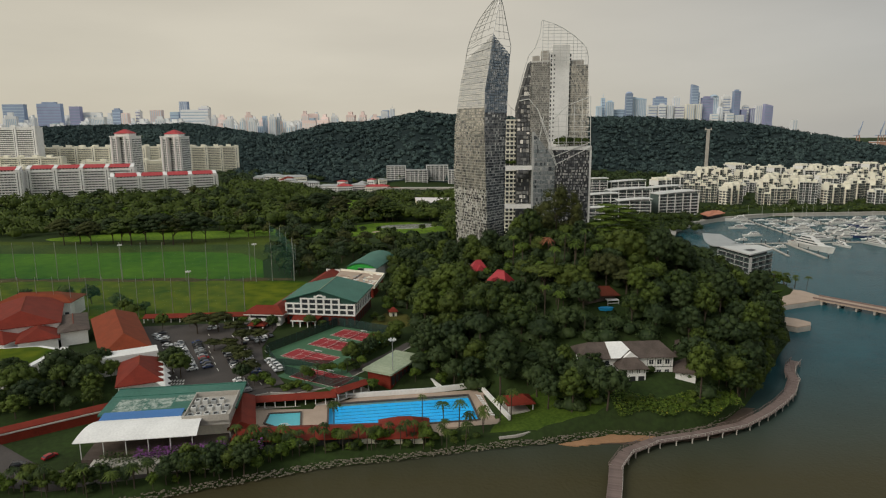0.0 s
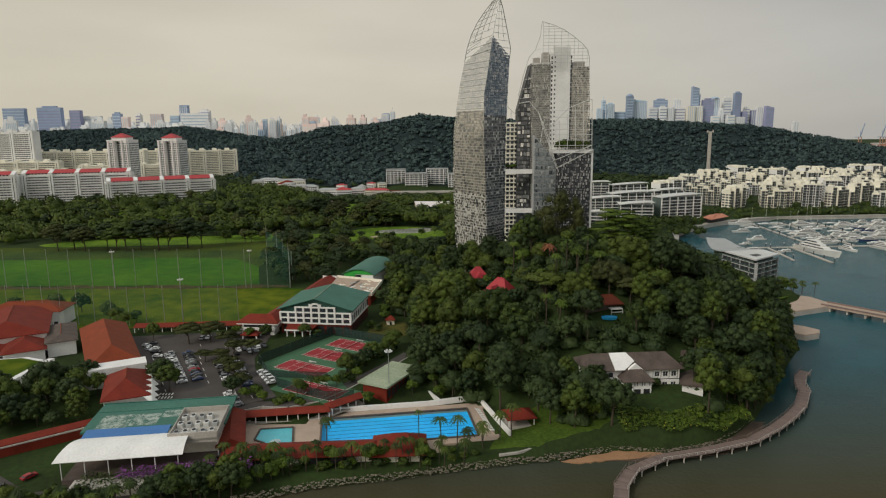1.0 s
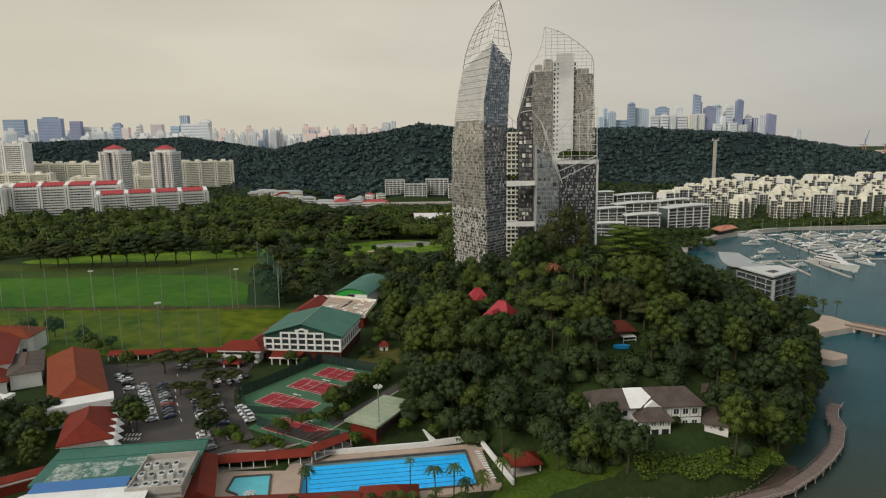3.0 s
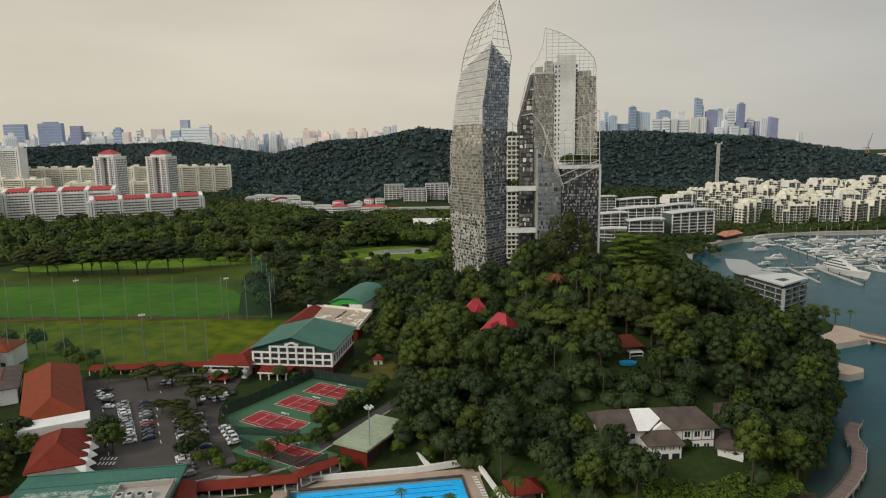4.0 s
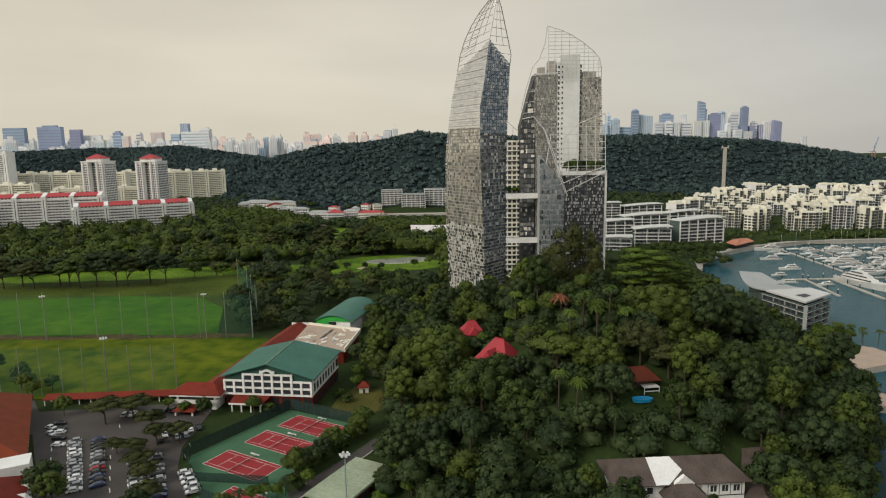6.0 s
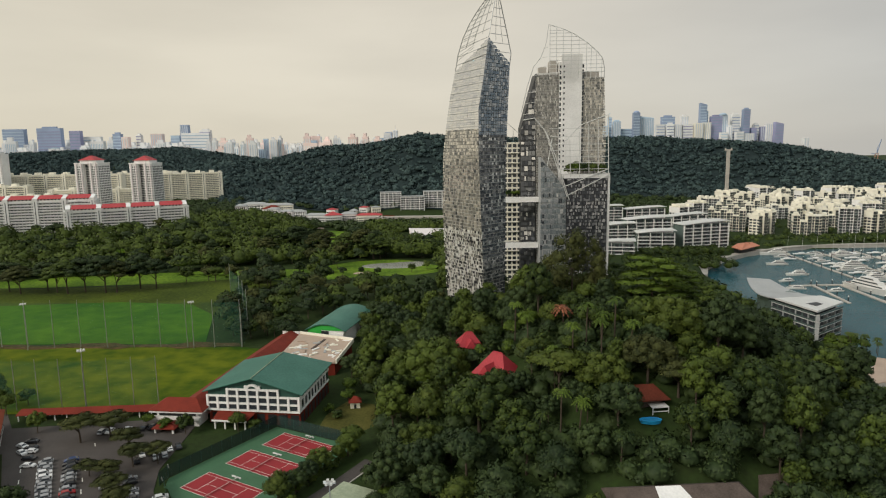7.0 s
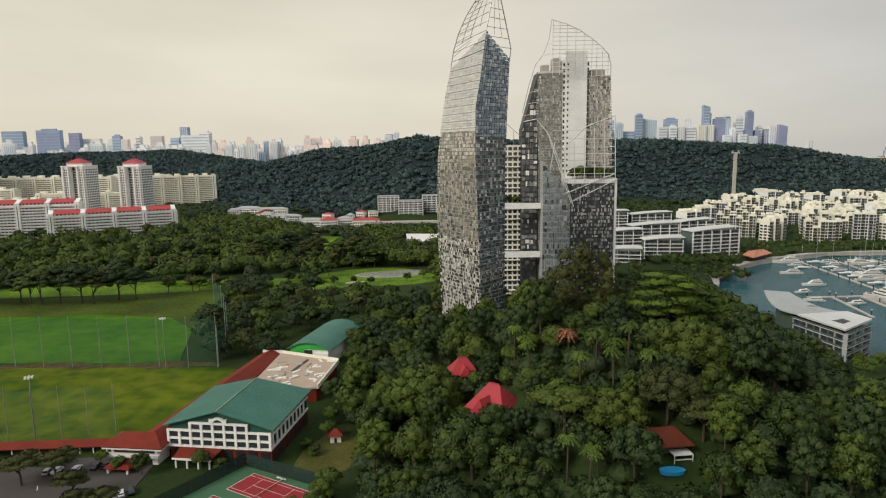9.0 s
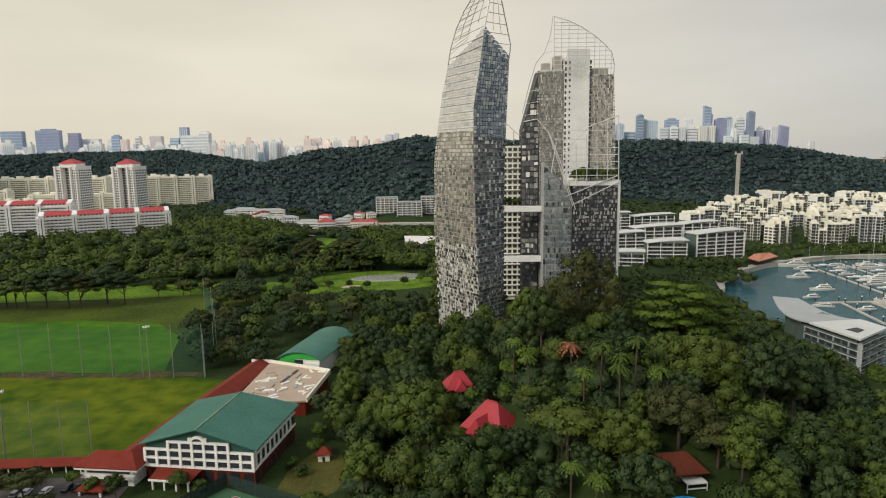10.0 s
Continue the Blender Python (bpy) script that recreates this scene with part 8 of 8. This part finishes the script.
# clearings: x, y and half sizes
CLEAR = [(70, 227, 30, 8), (73, 209, 16, 13), (66, 251, 7, 5), (61, 262, 13, 7), (28, 293, 8, 8), (17, 320, 7, 7), (26, 422, 22, 19), (92, 522, 30, 26), (58, 540, 16, 14), (200, 405, 18, 18), (198, 440, 12, 30)]
rp = random.Random(3)
grown_ = []
# the trees that stand out: kind, x, y, size, which, crown radius
for kind, x, y, s, pick, r in (("feather", 61, 342, 1.4, 0, 11), ("feather", 71, 346, 1.15, 1, 9), ("feather", 52, 348, 1.15, 1, 8), ("layered", 88, 322, 1.4, 0, 13), ("layered", 101, 330, 1.1, 0, 9), ("giant", 84, 287, 1.0, 0, 10),
                               ("giant", 19, 267, 1.05, 1, 11), ("giant", 5, 304, 1.1, 1, 12), ("giant", 111, 300, 1.0, 2, 10), ("giant", 117, 276, 0.9, 1, 9), ("giant", 134, 318, 0.95, 2, 10), ("giant", 100, 262, 0.85, 1, 9), ("giant", 40, 335, 0.8, 2, 8), ("giant", 0, 350, 0.9, 2, 9), ("giant", 122, 346, 0.9, 0, 9),
                               ("giant", 2, 262, 0.75, 0, 8), ("giant", -10, 330, 0.75, 1, 8), ("rain", 44, 270, 1.45, 1, 8), ("rain", 84, 264, 1.2, 1, 7), ("giant", 56, 264.5, 0.82, 0, 6), ("giant", 70.5, 267.5, 0.78, 3, 6), ("rain", 78, 262, 1.2, 2, 5), ("tall", 84, 247, 1.05, 0, 6), ("tall", 96, 246, 1.0, 1, 6),
                               ("hillpalm", 55, 284, 1.0, 2, 3), ("hillpalm", 59, 279, 1.0, 0, 3), ("hillpalm", 64, 283, 1.0, 2, 3), ("hillpalm", 67.5, 277, 1.0, 0, 3), ("hillpalm", 50, 281, 1.0, 0, 3), ("hillpalm", 61, 287, 1.0, 0, 3), ("hillpalm", 34, 307, 1.0, 2, 3), ("hillpalm", 38, 300, 1.0, 0, 3), ("hillpalm", 43, 273, 1.0, 0, 3), ("hillpalm", 41, 250, 1.0, 2, 3), ("hillpalm", 46, 249, 1.0, 0, 3), ("redpalm", 51, 302, 1.35, 0, 4), ("light", 40, 315, 1.2, 0, 4)):
    plant(kind, x, y, s * (1.25 if kind == "hillpalm" else 1), pick=pick, rnd=rp, group="hill wood")
    grown_.append((x, y, r))


def low_at(x, y):
    """The tallest scale a tree may have where it stands before a pavilion, the hut's pool or the hilltop trees."""
    for cx, y0, y1, hw, s in ((28, 264, 288, 8, 0.78), (17, 292, 316, 9, 0.72), (67, 232, 248, 8, 0.42), (80, 296, 340, 34, 0.85), (57, 262, 286, 14, 0.7), (36, 285, 305, 6, 0.7), (43, 258, 272, 5, 0.7), (33, 274, 286, 6, 0.68)):
        if abs(x - cx) < hw and y0 < y < y1:
            return s
    return 9


for radius, tries in ((7.2, 700), (5.6, 5200), (3.9, 5200)):
    for _ in range(tries):
        x, y = rp.uniform(-38, 186), rp.uniform(198, 486)
        r = radius * rp.uniform(0.88, 1.12)
        if not inside(x, y, HILL) or any(abs(x - cx) < hx and abs(y - cy) < hy for cx, cy, hx, hy in CLEAR) or any((x - a) ** 2 + (y - b) ** 2 < (0.70 * (r + c)) ** 2 for a, b, c in grown_):
            continue
        if y > 395 and x < 130 and rp.random() < (0.5 if y < 412 else 0.8):
            continue
        kind = rp.choices(("broad", "tall", "rain", "light", "palm"), (66, 18, 4, 0, 0) if radius > 5 else (40, 12, 0, 24, 24))[0]
        s = min(low_at(x, y), r / {"broad": 6.0, "tall": 4.8, "rain": 6.4, "light": 3.8, "palm": 3.4}[kind])
        plant(kind, x, y, min(s, 1.35), pick=rp.choice((2, 5)) if kind == "broad" and y < 268 and rp.random() < 0.85 else None, rnd=rp, group="hill wood")
        grown_.append((x, y, r))
# small trees close before the two pavilions
for x, y, top in ((19.5, 281, 24.6), (26.5, 279, 21.4), (11.5, 311, 26.0), (16.5, 310, 25.0), (21.5, 311, 26.0)):
    plant("light", x, y, (top - ground_at(x, y)) / 8.8, rnd=rp, group="hill wood")
# tall screen beside the glass-fronted flats, and overhanging trees along the water
for k in range(22):
    plant(rp.choice(("tall", "broad", "tall")), rp.uniform(146, 161), rp.uniform(368, 440), rp.uniform(0.85, 1.15), rnd=rp, group="hill wood")
bank = [(106, 214), (120, 231), (132, 248), (149, 271), (157, 288), (164, 312), (168, 335)]
for k, (x, y, t) in enumerate(along(bank, 4.6)):
    plant(rp.choice(("broad", "light", "broad", "tall")), x - rp.uniform(0.5, 3.5), y + rp.uniform(0, 2), rp.uniform(0.75, 1.1), rnd=rp, group="hill wood")
for k, (x, y, t) in enumerate(along(bank, 4.2)):
    plant(rp.choice(("broad", "broad", "tall")), x + rp.uniform(-0.5, 1.2), y - rp.uniform(0, 1), rp.uniform(0.6, 0.95), z=-4.2, rnd=rp, group="hill wood")
# ---- forest on the far ridge and thickets between: canopy clumps too many to count ----
def canopy(name, points, material, label, rnd, leaves, leaf):
    lobes = [(x, y, z, q * rnd.uniform(0.85, 1.15), q * rnd.uniform(0.85, 1.15), q * rnd.uniform(0.6, 0.85)) for x, y, z, q in points]
    mb = leaf_cloud(lobes, len(lobes) * leaves, leaf, rnd, 0.0, 0.74)
    return tagged(new(name, mb.mesh(name, M[material])), label, "forest", kind="stuff")


rf = np.random.default_rng(9)


def scatter(x0, x1, y0, y1, n, test, size, lift):
    xs, ys = rf.uniform(x0, x1, n), rf.uniform(y0, y1, n)
    zs = height(xs, ys)
    ok = test(xs, ys, zs)
    s = rf.uniform(*size, n)
    return np.stack([xs, ys, zs + s * lift, s], -1)[ok]


# kept free: housing, houses, flats, pylon
KEEP = [(-470, -290, 730, 800), (-900, -345, 690, 1140), (-345, -290, 690, 900), (-282, 45, 912, 1012), (120, 1500, 560, 1148), (441, 469, 1120, 1160)]


def free(x, y):
    ok = np.ones(len(x), bool)
    for x0, x1, y0, y1 in KEEP:
        ok &= ~((x > x0) & (x < x1) & (y > y0) & (y < y1))
    return ok


pts = scatter(-1350, 1250, 990, 1900, 25000, lambda x, y, z: free(x, y) & (z > 3) & (abs(x) < 0.76 * y) & (y < np.interp(x, RIDGE_YX, RIDGE_Y) + 60), (3.2, 8.4), 0.45)
# sheet under the clumps; its dark colour paints the shade between them
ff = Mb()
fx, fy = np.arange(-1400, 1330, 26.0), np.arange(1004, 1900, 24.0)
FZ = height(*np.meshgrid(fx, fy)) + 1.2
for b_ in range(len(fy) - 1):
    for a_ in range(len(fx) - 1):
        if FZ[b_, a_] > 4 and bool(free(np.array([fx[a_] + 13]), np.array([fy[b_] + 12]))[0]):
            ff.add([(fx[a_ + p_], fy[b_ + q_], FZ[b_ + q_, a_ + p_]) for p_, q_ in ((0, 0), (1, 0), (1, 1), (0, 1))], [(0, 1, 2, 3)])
solid("forest_floor", ff, M["forest_shade"], "ridge forest floor, shade between the crowns in its dark colour", "ground", kind="structure")
# canopy colour already holds the bluish haze of the distance
canopy("ridge_forest", pts, "leaf_hazed", "dense green forest over the far ridge, haze put into its colour", rf, 14, 2.5)
pts = scatter(-420, 120, 860, 1020, 1500, lambda x, y, z: free(x, y), (4, 7), 0.6)
pts = np.concatenate([pts, scatter(-450, -300, 950, 1062, 260, lambda x, y, z: y < 1075 + 0.4 * (x + 392) - 16, (4, 7), 0.7)])
extra = scatter(105, 560, 868, 1140, 1500, lambda x, y, z: (x < 236 + (y - 772) * 0.577) & ~((y < 880) & (x < 285)), (3.6, 7), 0.6)
pts = np.concatenate([pts, extra])
canopy("foot_thicket", pts, "leaf_dark", "dark trees along the foot of the ridge", rf, 26, 1.7)

us = []
ru = random.Random(77)
while len(us) < 1350:
    x, y = ru.uniform(-36, 186), ru.uniform(200, 480)
    if inside(x, y, HILL) and not any(abs(x - cx) < hx and abs(y - cy) < hy for cx, cy, hx, hy in CLEAR):
        s = ru.uniform(2.8, 5.4)
        us.append((x, y, ground_at(x, y) + 0.35 * s, s))
ug = leaf_cloud([(x, y, z, q, q, q * 0.8) for x, y, z, q in us], 84000, 0.62, rf, 0.0, 0.8)
tagged(new("undergrowth", ug.mesh("undergrowth", M["leaf_dark"])), "dense dark undergrowth between the hill trees", "undergrowth", kind="stuff")
# ---- golf course trees and thickets ----
rg = random.Random(23)
OPEN = [blob(-250, 566, 105, 36, 24, 3, 0.1), blob(-118, 795, 33, 100, 24, 4), blob(-55, 616, 50, 38, 28, 5, 0.3), blob(-34, 626, 32, 24)]
RANGE_ = [(-520, 300), (-93, 300), (-85, 392), (-112, 402), (-140, 545), (-250, 560), (-520, 575)]
n_trees = 0
for _ in range(2600):
    if n_trees >= 250:
        break
    x, y = rg.uniform(-420, 60), rg.uniform(405, 760)
    if inside(x, y, RANGE_) or any(inside(x, y, o) for o in OPEN) or x < -0.62 * y or (-80 < x < 5 and 535 < y < 650) or (-200 < x < -78 and 568 < y < 618 and rg.random() < 0.7) or inside(x, y, HILL) or (x > -72 and y < 452) or (x > 0 and y > 480):
        continue
    plant("park", x, y, rg.uniform(0.7, 1.2), rnd=rg, group="golf course trees")
    n_trees += 1
pts = scatter(-560, 200, 560, 900, 2500, lambda x, y, z: np.array([not any(inside(a, b, o) for o in OPEN) and not inside(a, b, RANGE_) and not (-45 < a < 20 and 760 < b < 845) and not (-200 < a < -78 and 560 < b < 622) and not (-80 < a < 5 and 530 < b < 655) and not (-152 < a < -86 and 690 < b < 900) and not (a < -292 and b > 735) and not (b > 880) and not (a > 120 and b > 560) for a, b in zip(x, y)]), (4.6, 9.5), 0.7)
ct = leaf_cloud([(x, y, z + 2.5 * math.sin(x * 0.05) * math.cos(y * 0.043), q, q, q * (0.8 + 0.3 * math.sin(x * y))) for x, y, z, q in pts.tolist()], 95000, 1.5, rf, -0.1, 0.74)
tagged(new("course_thicket", ct.mesh("course_thicket", M["leaf"])), "dense belts of dark trees across the golf course", "forest", kind="stuff")
for x, y, q in ((-92, 604, .8), (-84, 616, .9), (-96, 592, .7), (-60, 586, .5), (-74, 582, .6), (-46, 580, .55), (-70, 648, .9), (-52, 656, .8), (-90, 634, .9), (-20, 592, .6), (-8, 604, .6), (-104, 618, .8), (-112, 600, .7)):
    plant("park", x, y, q, rnd=rg, group="golf course trees")
# great rain trees along the edge of the range, and single trees on the fairway
for k in range(11):
    plant("greatrain", -318 + 11.5 * k + rg.uniform(-3, 3), 533 + rg.uniform(-6, 7) + max(0, k - 8) * 4, rg.uniform(0.82, 1.1), rnd=rg, group="range edge trees")
for k in range(9):
    plant("park", -188 + 11 * k + rg.uniform(-3, 3), 556 + 4.0 * k + rg.uniform(-8, 8), rg.uniform(0.75, 1.0), rnd=rg, group="range edge trees")
for k in range(12):
    plant("greatrain", rg.uniform(-165, -40), rg.uniform(655, 720), rg.uniform(0.85, 1.15), rnd=rg, group="golf course trees")
# screen of trees north of the courts, by the round-roofed hall and between hall and hill
for x, y, k, s in ((-96, 412, "park", .8), (-104, 422, "park", .9), (-92, 424, "park", .9), (-84, 414, "park", .8), (-112, 436, "park", 1), (-98, 438, "park", 1), (-84, 436, "park", 1), (-74, 452, "park", 1), (-122, 452, "park", 1.1), (-108, 456, "park", 1.1), (-92, 458, "park", 1.1),
                   (-76, 470, "park", 1), (-60, 462, "park", 1), (-46, 470, "park", 1), (-130, 476, "park", 1.1), (-114, 480, "park", 1), (-96, 482, "park", 1.1), (-80, 492, "park", 1.1), (-62, 488, "park", 1), (-44, 496, "park", 1), (-30, 486, "park", 1),
                   (-30, 318, "light", .8), (-31, 330, "light", .9), (-28, 342, "broad", .8), (-33, 350, "broad", .8), (-28, 362, "broad", .9), (-32, 306, "bush", 1), (-36, 312, "bush", 1)):
    plant(k, x, y, s, rnd=rg)
# trees in the car park and along the courts
for x, y, k, s in ((-109, 237, "broad", .85), (-104, 232, "broad", .8), (-118, 288, "rain", 1.0), (-109, 291, "rain", .9), (-97, 279, "rain", .75), (-91, 270, "rain", .7), (-89, 252, "rain", .7), (-83, 244, "rain", .7), (-94, 261, "rain", .6), (-78, 226, "broad", .6), (-73, 224, "light", .6),
                   (-102, 264, "rain", .55), (-84, 272, "rain", .65), (-77, 232, "rain", .7), (-80, 238, "light", .6), (-84, 294, "broad", .55), (-66, 296, "broad", .6), (-60, 297, "bush", 1), (-92, 296, "light", .7), (-100, 300, "light", .6), (-114, 300, "bush", 1.2), (-126, 299, "light", .6), (-138, 296, "broad", .6),
                   (-66, 222, "light", .6), (-60, 221, "bush", 1), (-56, 222, "light", .55), (-52, 220, "bush", 1), (-70, 228, "bush", 1.3)):
    plant(k, x, y, s, z=-0.3 if y > 222 else -1.5, pick=2 if k == "rain" else None, rnd=rg)
for k in range(36):
    t = k / 35
    plant(rg.choice(("light", "bush", "bush", "broad", "bush")), -21.5 - 20 * t + rg.uniform(-1, 1), 280 - 37 * t + rg.uniform(-1, 1), rg.uniform(0.5, 0.75) * (0.6 if k % 4 == 3 else 1), rnd=rg)
for k in range(10):
    plant(rg.choice(("palm", "bush", "light")), -34 - 2.6 * k + rg.uniform(-1, 1), 243 - 2.4 * k + rg.uniform(-2, 2), rg.uniform(0.5, 0.8), rnd=rg)
for x, y in ((-8, 244), (-12, 232), (-4, 236), (-28, 225), (-2, 230), (4, 232)):
    plant(rg.choice(("palm", "bush", "light")), x, y, 0.7, rnd=rg)
# trees west of the pool: big dark clump by the annexe, and round the clubhouse
for x, y, s in ((-150, 228, 1.0), (-143, 220, 1.0), (-136, 228, 1.0), (-146, 236, .9), (-138, 238, .9), (-131, 218, .9), (-152, 216, 1.0), (-141, 210, .9), (-158, 222, .9), (-130, 230, .8), (-160, 208, .9), (-151, 204, .9), (-168, 212, 1), (-172, 200, 1), (-134, 208, .7), (-128, 212, .7),
                (-166, 318, .9), (-160, 312, .8), (-173, 325, .9), (-180, 336, .8), (-198, 344, 1), (-215, 348, 1), (-232, 340, 1), (-158, 322, .7)):
    plant("broad", x, y, s * 0.85, rnd=rg)
for x, y, q, k in ((-147, 227, .75, 2), (-135, 221, .6, 2), (-158, 217, .75, 1), (-141, 236, .55, 2), (-151, 212, .7, 2), (-166, 226, .6, 1)):
    plant("giant", x, y, q, pick=k, rnd=rg)
# shore planting
for k in range(46):
    x = -140 + k * 3.4 + rg.uniform(-1.5, 1.5)
    y = float(np.interp(x, [p[0] for p in COAST[:12]], [p[1] for p in COAST[:12]])) + rg.uniform(4, 9)
    kind = rg.choice(("palm", "light", "bush", "broad", "palm", "bush")) if x < -60 else rg.choice(("palm", "bush", "bush", "palm", "light"))
    plant(kind, x, y, rg.uniform(0.55, 0.85), z=PZ - 0.4, rnd=rg)
for x, y in ((-8.2, 191), (-37.4, 191), (4, 193), (7, 190), (12, 194), (-1, 190), (18, 197), (22, 199), (-52, 181), (-61, 180)):
    plant("tallpalm" if x == -8.2 else "palm", x, y, 0.95 if x != -8.2 else 0.8, z=PZ - 0.2, rnd=rg)
for k in range(26):
    plant("bush", rg.uniform(56, 100), rg.uniform(200, 205) + rg.uniform(0, 3), rg.uniform(0.4, 0.7), rnd=rg)
for x, y, k in ((50, 215, "light"), (54, 217.5, "bush"), (47, 210, "broad"), (52, 208, "light"), (105, 211, "broad"), (110, 216, "light"), (104, 222, "tall"), (98, 232, "tall"), (106, 234, "broad"), (45, 214, "broad"), (44, 206, "broad"), (50, 203, "light"), (103, 216, "broad"), (108, 226, "broad"), (100, 226, "light"), (96, 212, "bush"), (60, 219, "bush"), (67, 218.5, "bush"), (76, 220.5, "bush"), (44, 222, "tall"), (50, 218, "bush"), (112, 222, "rain"), (118, 238, "broad")):
    plant(k, x, y, 0.8, rnd=rg)
for x, y, k, q in ((176, 376, "broad", 1.05), (182, 386, "broad", .95), (171, 388, "broad", 1.2), (168, 374, "broad", 1.2), (178, 396, "broad", 1.15), (172, 402, "tall", 1.0), (165, 396, "broad", 1.2), (180, 406, "broad", 1.1), (186, 380, "broad", .55), (179, 372, "light", .8), (184, 396, "broad", .8), (196, 384, "bush", 1.4), (201, 387, "bush", 1.6), (206, 389, "bush", 1.5), (211, 391, "bush", 1.5),
                   (216, 390, "bush", 1.5), (199, 391, "light", .75), (208, 394, "light", .8), (214, 397, "light", .7), (203, 396, "broad", .5)):
    plant(k, x, y, q, z=-3.0, rnd=rg)
for x, y in ((198, 380), (201, 386), (207, 389), (219, 385), (216, 389), (205, 384), (209, 380), (213, 386), (217, 381), (203, 379), (222, 377), (211, 391)):
    plant("palm", x, y, 0.8, z=-2.9, rnd=rg)
# trees along the promenade and behind the basin
pp = []
for k in range(110):
    x = 225 + k * 4.4
    y = float(np.interp(x, [p_[0] for p_ in prom], [p_[1] for p_ in prom])) + rg.uniform(10, 30)
    pp.append((x, y, -1.2, rg.uniform(2.4, 4.2)))
for k in range(420):
    s = rg.uniform(2.8, 5)
    pp.append((rg.uniform(125, 250), rg.uniform(600, 664), -1, s) if k % 4 == 0 else (rg.uniform(112, 199), rg.uniform(440, 610), 1.0, s))
for k in range(520):
    pp.append((rg.uniform(255, 900), rg.uniform(770, 1150), 0.5, rg.uniform(2.8, 5.2)))
for k in range(160):
    pp.append((rg.uniform(150, 300), rg.uniform(690, 900), 0, rg.uniform(2.8, 5)))
for k in range(240):
    pp.append((rg.uniform(262, 720), rg.uniform(738, 772), 0.5, rg.uniform(2.6, 4.6)))
for k in range(60):
    pp.append((rg.uniform(190, 262), rg.uniform(655, 682), 2.0, rg.uniform(3.5, 5.5)))
pl_ = leaf_cloud([(x, y, z, q, q, q * 0.85) for x, y, z, q in pp], 42000, 1.0, rf, 0.0, 0.78)
tagged(new("promenade_planting", pl_.mesh("promenade_planting", M["leaf"])), "rows of small green trees among the waterside flats", "trees", kind="stuff")
# row of palms and hedge before the changing rooms
for k in range(30):
    x = -70 + 2.6 * k + rg.uniform(-0.8, 0.8)
    plant(("palm", "bush", "palm")[k % 3], x, 177.5 + 0.075 * (x + 70) + rg.uniform(-1.2, 1.6), rg.uniform(0.6, 0.85), z=PZ - 0.3, rnd=rg, group="shore palms")
# dark trees along the service road at the shore
for k in range(34):
    x = -150 + k * 2.9
    plant(rg.choice(("broad", "light", "broad", "palm")), x + rg.uniform(-1, 1), float(np.interp(x, (-150, -95, -52), (158, 157, 171))) + rg.uniform(-3, 3), rg.uniform(0.5, 0.75), z=PZ - 0.3, rnd=rg)
for k in range(12):
    plant(rg.choice(("light", "palm", "bush")), -58 + k * 5 + rg.uniform(-1.5, 1.5), 181.5 + 0.12 * k * 5 * 0.3 + rg.uniform(-1.5, 1), rg.uniform(0.55, 0.85), z=PZ - 0.3, rnd=rg)
# flowering slope and the purple climbers of the annexe
def sprays(name, region, n, size, material, label, rnd):
    mb = Mb()
    for _ in range(n):
        x, y, z = region(rnd)
        a, s = rnd.uniform(0, 6.28), size * rnd.uniform(0.6, 1.3)
        c, d = math.cos(a) * s, math.sin(a) * s
        t = rnd.uniform(-0.5, 0.5) * s
        mb.add([(x - c, y - d, z), (x + d * 0.6, y - c * 0.6, z + t), (x + c, y + d, z + s * 0.5), (x - d * 0.6, y + c * 0.6, z - t)], [(0, 1, 2, 3)])
    return tagged(new(name, mb.mesh(name, M[material])), label, "plants", kind="stuff")


def slope_spot(rnd):
    x = rnd.uniform(58, 104)
    y = rnd.uniform(197 + 1.6 * math.sin(x * 0.4), 208 + 2.4 * math.sin(x * 0.23))
    y += max(0, x - 90) * 0.5
    return x, y, ground_at(x, y) + rnd.uniform(0.1, 0.9)


sprays("flowering_shrubs", slope_spot, 3000, 0.46, "leaf_light", "low light green shrubs on the slope", rg)
sprays("yellow_flowers", slope_spot, 300, 0.2, "flowers_yellow", "yellow blossoms scattered over the slope", rg)
an_l = local(-92, 190, 8)
sprays("purple_climber", lambda r: (*an_l(r.uniform(-4, 33), r.uniform(-21.5, -16)), r.uniform(-1.0, 1.7)), 1500, 0.36, "flowers", "purple flowering climber along the annexe terrace", rg)
sprays("climber_leaves", lambda r: (*an_l(r.uniform(-14, 33), r.uniform(-24, -16)), r.uniform(-2.6, 1.0)), 2400, 0.42, "leaf", "dark leaves of the flowering climber", rg)
